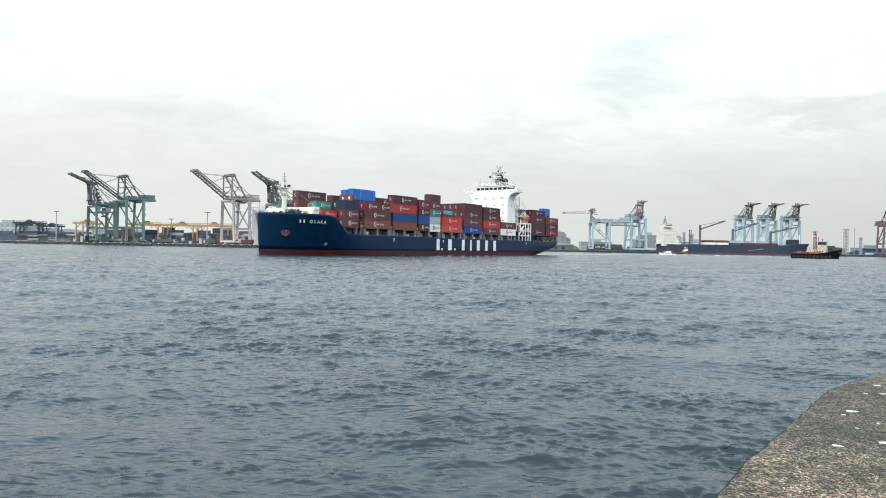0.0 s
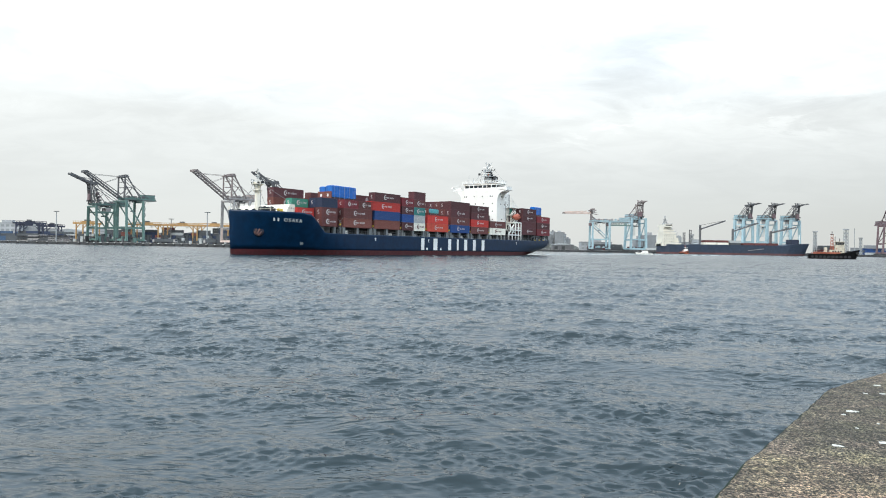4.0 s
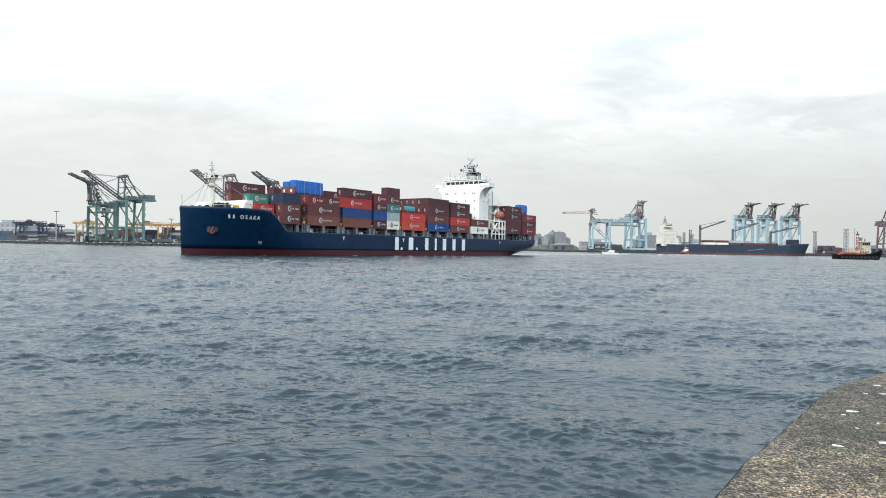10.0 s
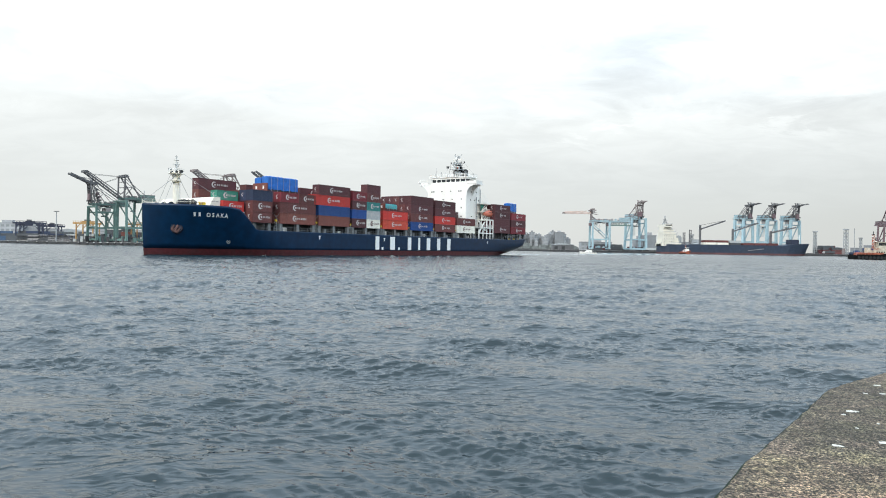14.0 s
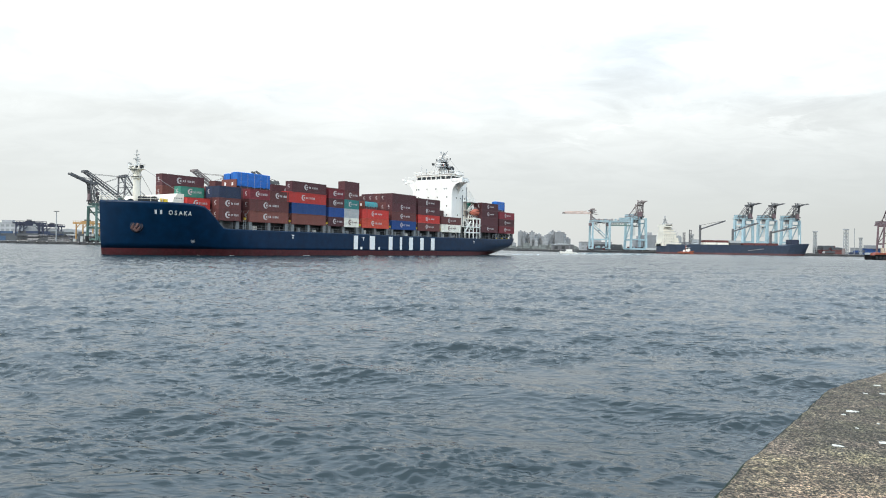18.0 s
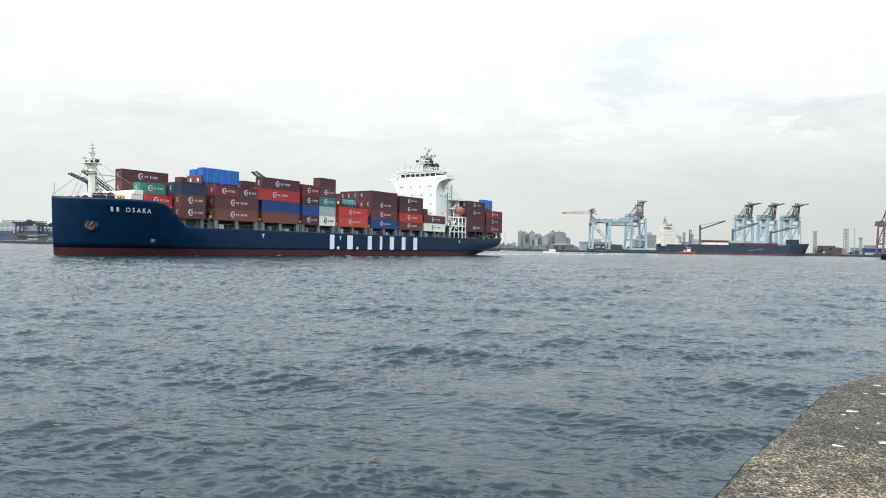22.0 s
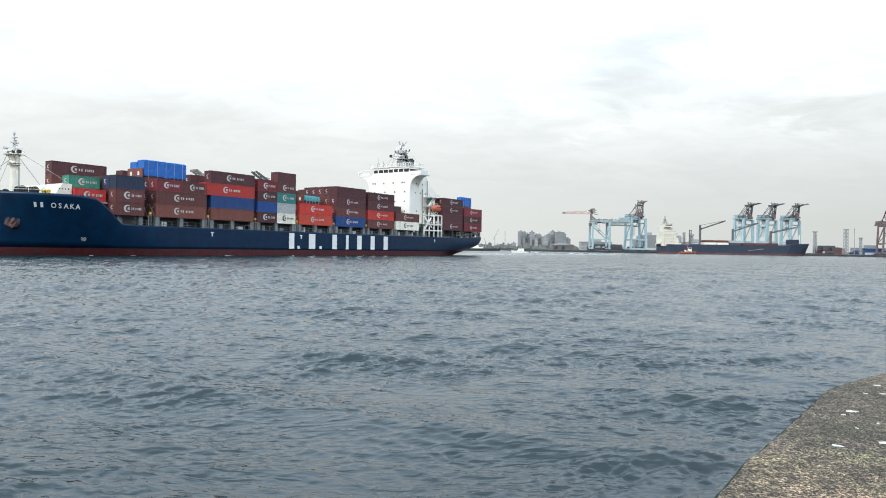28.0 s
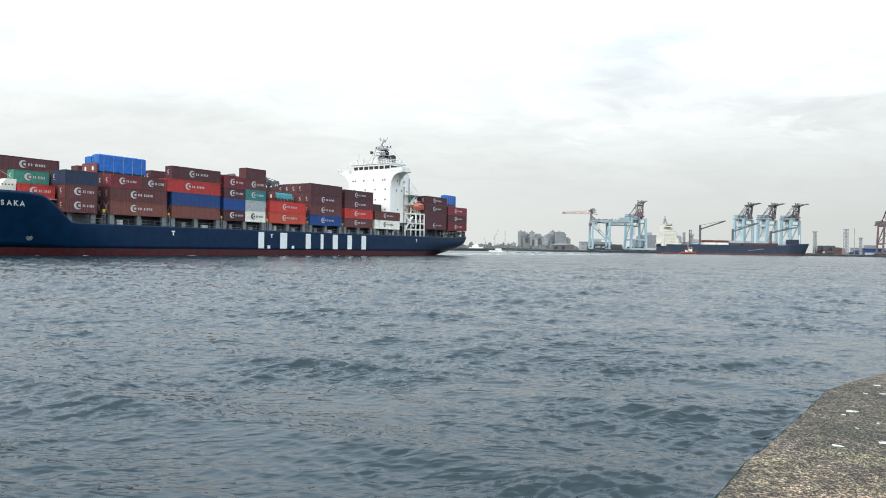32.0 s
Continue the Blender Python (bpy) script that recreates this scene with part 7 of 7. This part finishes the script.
def slick(label, start, length, w0, w1, height):
    """The smooth, faintly foaming water of a wake, as a low crowned strip with ragged sides."""
    rng = random.Random(int(length * 3))
    n, prof = 60, ((-1.0, -0.5), (-0.8, 0.55), (-0.4, 0.9), (0.0, 1.0), (0.4, 0.9), (0.8, 0.55), (1.0, -0.5))
    verts, faces = [], []
    for k in range(n + 1):
        f = k / n
        w = (w0 + (w1 - w0) * f) * (0.9 + 0.2 * rng.random()) * min(1.0, 0.2 + 8 * (1 - f))
        lift = height * min(1.0, 0.3 + 6 * f) * (1 - 0.4 * f)
        for c, hgt in prof:
            verts.append((start + length * f, w * c, lift * hgt + rng.uniform(-0.015, 0.015)))
    m = len(prof)
    for k in range(n):
        for j in range(m - 1):
            faces.append((k * m + j, (k + 1) * m + j, (k + 1) * m + j + 1, k * m + j + 1))
    me = bpy.data.meshes.new("wake")
    me.from_pydata(verts, [], faces)
    me.shade_smooth()
    me.materials.append(M_WAKE)
    return tagged(new("wake", me), label, "wake", kind="stuff")


def wake_material():
    m = bpy.data.materials.new("churned_wake_water")
    m.use_nodes = True
    N, L = m.node_tree.nodes.new, m.node_tree.links.new
    b = m.node_tree.nodes["Principled BSDF"]
    b.inputs["Roughness"].default_value, b.inputs["IOR"].default_value = 0.16, 1.333
    tc, n, mix, r = N("ShaderNodeTexCoord"), N("ShaderNodeTexNoise"), N("ShaderNodeMix"), N("ShaderNodeMapRange")
    n.inputs["Scale"].default_value, n.inputs["Detail"].default_value = 0.7, 6
    mp = N("ShaderNodeMapping")
    mp.inputs["Scale"].default_value = (0.35, 1.0, 1.0)
    L(tc.outputs["Object"], mp.inputs[0])
    L(mp.outputs[0], n.inputs["Vector"])
    for k, v in zip(("From Min", "From Max", "To Min", "To Max"), (0.46, 0.66, 0.0, 0.9)):
        r.inputs[k].default_value = v
    L(n.outputs[0], r.inputs["Value"])
    mix.data_type = "RGBA"
    L(r.outputs[0], mix.inputs[0])
    mix.inputs[6].default_value, mix.inputs[7].default_value = (0.02, 0.05, 0.058, 1), (0.5, 0.55, 0.56, 1)
    L(mix.outputs[2], b.inputs["Base Color"])
    bp = N("ShaderNodeBump")
    bp.inputs["Strength"].default_value, bp.inputs["Distance"].default_value = 0.4, 0.08
    L(n.outputs[0], bp.inputs["Height"])
    L(bp.outputs[0], b.inputs["Normal"])
    return m


M_WAKE = wake_material()


def build_foam():
    rng = random.Random(21)
    ride(slick("smooth churned wake astern of the container ship", 112, 190, 6.5, 13, 0.60), pose(0, MID, 0))
    w = slick("foaming wake behind the motor launch", 5, 70, 1.4, 3.4, 0.55)
    MOVING.append((w, [(t, pose(x, y, 0, 0, 0, -2)) for t, x, y in LAUNCH]))
    spots = []
    for k in range(2):
        s = -24.5 + k * 7.1 + rng.uniform(-0.4, 0.4)
        spots.append((s, MID - half_breadth(s, 0.1) - rng.uniform(0.1, 0.5), rng.uniform(0.5, 1.3), rng.uniform(0.15, 0.35)))
    for k in range(4):
        spots.append((rng.uniform(-12, 60), -0.35 - rng.uniform(0, 0.5), rng.uniform(0.8, 2.4), rng.uniform(0.2, 0.4)))
    for k in range(30):
        u = rng.random()
        spots.append((112 + 34 * u, 13 + rng.uniform(-1, 1) * (5 + 5 * u), rng.uniform(1.0, 3.0), rng.uniform(0.4, 1.0)))
    ride(foam("thin white foam along the ship's waterline and wake", spots, 3), Matrix.Identity(4))
    spots = []
    for k in range(90):
        u = rng.random()
        sd = rng.choice((-1, 1))
        spots.append((5.5 - 24 * u, sd * (0.9 + 2.4 * u) + rng.uniform(-0.4, 0.4), rng.uniform(0.6, 1.8), rng.uniform(0.3, 0.7)))
    f = foam("white wash behind the motor launch", spots, 4)
    MOVING.append((f, [(t, pose(x, y, 0, 0, 0, 178)) for t, x, y in LAUNCH]))
    spots = [(-13 - 8 * rng.random(), rng.uniform(-2.5, 2.5), rng.uniform(0.6, 1.6), rng.uniform(0.3, 0.7)) for k in range(22)] + [(13.5 - 3.5 * rng.random(), rng.choice((-1, 1)) * rng.uniform(1.5, 4.5), rng.uniform(0.5, 1.4), rng.uniform(0.2, 0.5)) for k in range(16)]
    f = foam("white wash round the tugboat", spots, 5)
    MOVING.append((f, [(t, pose(x, y, 0, 0, 0, a)) for t, x, y, a in TUG]))


build_foam()


# ---- small quay clutter ----
def bollards():
    bm = bmesh.new()
    tube(bm, (0, 0, 0), (0, 0, 0.7), 0.35, 0.28, 8)
    tube(bm, (0, 0, 0.7), (0, 0, 0.95), 0.5, 0.4, 8)
    me = finish("bollard", bm, M_DARK)
    for k in range(20):
        f = (k + 0.5) / 20
        ob = tagged(new("bollard", me), "dark cast-iron mooring bollard on the quay edge", "bollard", "quay bollards")
        ob.matrix_world = pose(-330 + 218 * f + 0.8, 612 - 115 * f + 1.4, 2.6)


bollards()


def yard_truck(x, y, yaw, colour):
    ob = thing("yard_truck", f"{colour} container truck parked on the quay", "truck", "yard trucks", m=pose(x, y, 2.6, 0, 0, yaw))
    boxes("cab", M_CRANEPALE, ob, [(0, 2.2, -1.2, 1.2, 0.9, 3.4)])
    boxes("windscreen", M_GLASS, ob, [(-0.06, 0.06, -1.0, 1.0, 2.1, 3.1)])
    boxes("chassis", M_DARK, ob, [(0.4, 14.4, -0.9, 0.9, 0.7, 1.2)])
    boxes("load", M_BOX[colour], ob, [(2.5, 14.6, -1.22, 1.22, 1.3, 3.9)])
    for x2 in (1.0, 4.0, 12.2, 13.4):
        for y2 in (-1.1, 1.1):
            bm = bmesh.new()
            tube(bm, (x2, y2 - 0.15, 0.5), (x2, y2 + 0.15, 0.5), 0.5, n=10)
            part("wheel", bm, M_BLACK, ob)


for x, y, a, c in ((-305, 622, -28, "slate"), (-262, 602, -28, "slate"), (-236, 588, 152, "slate"), (-206, 574, -28, "slate"), (-170, 556, -28, "maroon"), (205, 822, 0, "slate"), (460, 806, 0, "slate"), (262, 812, 180, "grey")):
    yard_truck(x, y, a, c)


def shed(x, y, w, d, h, paint, label):
    ob = thing("quay_shed", label, "shed", "quay sheds", m=pose(x, y, 2.6))
    boxes("wall", paint, ob, [(-w / 2, w / 2, 0, d, 0, h)])
    bm = bmesh.new()
    prism(bm, [(-w / 2 - 0.6, h), (w / 2 + 0.6, h), (w / 2 + 0.6, h + 0.4), (0, h + w * 0.07 + 0.5), (-w / 2 - 0.6, h + 0.4)], -0.5, d + 0.5)
    part("roof", bm, M_GREYSTEEL, ob)
    for k in range(max(1, int(w / 9))):
        x0 = -w / 2 + 2 + k * 9
        boxes("door", M_DARK, ob, [(x0, x0 + 4, -0.1, 0.1, 0, min(4.5, h * 0.7))])


for x, y, w, d, h, m_ in ((-420, 745, 70, 20, 9, M_CRANEGREY), (-350, 700, 36, 16, 8, M_QUAY), (-255, 690, 60, 20, 8, M_CRANEGREY), (-190, 640, 24, 14, 7, M_QUAY), (150, 830, 26, 12, 6, M_CRANEGREY), (335, 850, 40, 16, 9, M_QUAY), (486, 822, 22, 12, 7, M_CRANEBROWN), (585, 824, 46, 14, 8, M_CRANEGREY)):
    shed(x, y, w, d, h, m_, "low grey quay shed with dark doors")


# ---- far details beyond the ship's stern ----
def far_details():
    ob = thing("far_white_ship", "small white ship lying under the far shore", "ship", m=pose(74, 1500, 0))
    loft_hull(30, 7, ((0, 4.5), (0.6, 4.5), (1, 7)), -1, None, "hull", M_WHITE, ob)
    boxes("deckhouse", M_WHITE, ob, [(-8, 6, -2.5, 2.5, 4.5, 9), (-4, 4, -2, 2, 9, 13)])
    bars("mast", M_GREYSTEEL, ob, [((0, 0, 13), (0, 0, 20))], 0.5)
    for x, tilt, h in ((122, 9, 44), (146, 0, 40), (100, -4, 24)):
        c = thing("far_crane", "thin grey construction crane on the far shore", "crane", "far cranes", m=pose(x, 1570, 4))
        bars("mast", M_GREYSTEEL, c, [((0, 0, 0), (0, 0, h * 0.6))], 1.3)
        bars("jib", M_GREYSTEEL, c, [((-tilt * 0.4, 0, h * 0.45), (tilt, 0, h))], 1.1)


far_details()


def motions():
    for ob, rows in MOVING:
        walk(ob, rows)


motions()
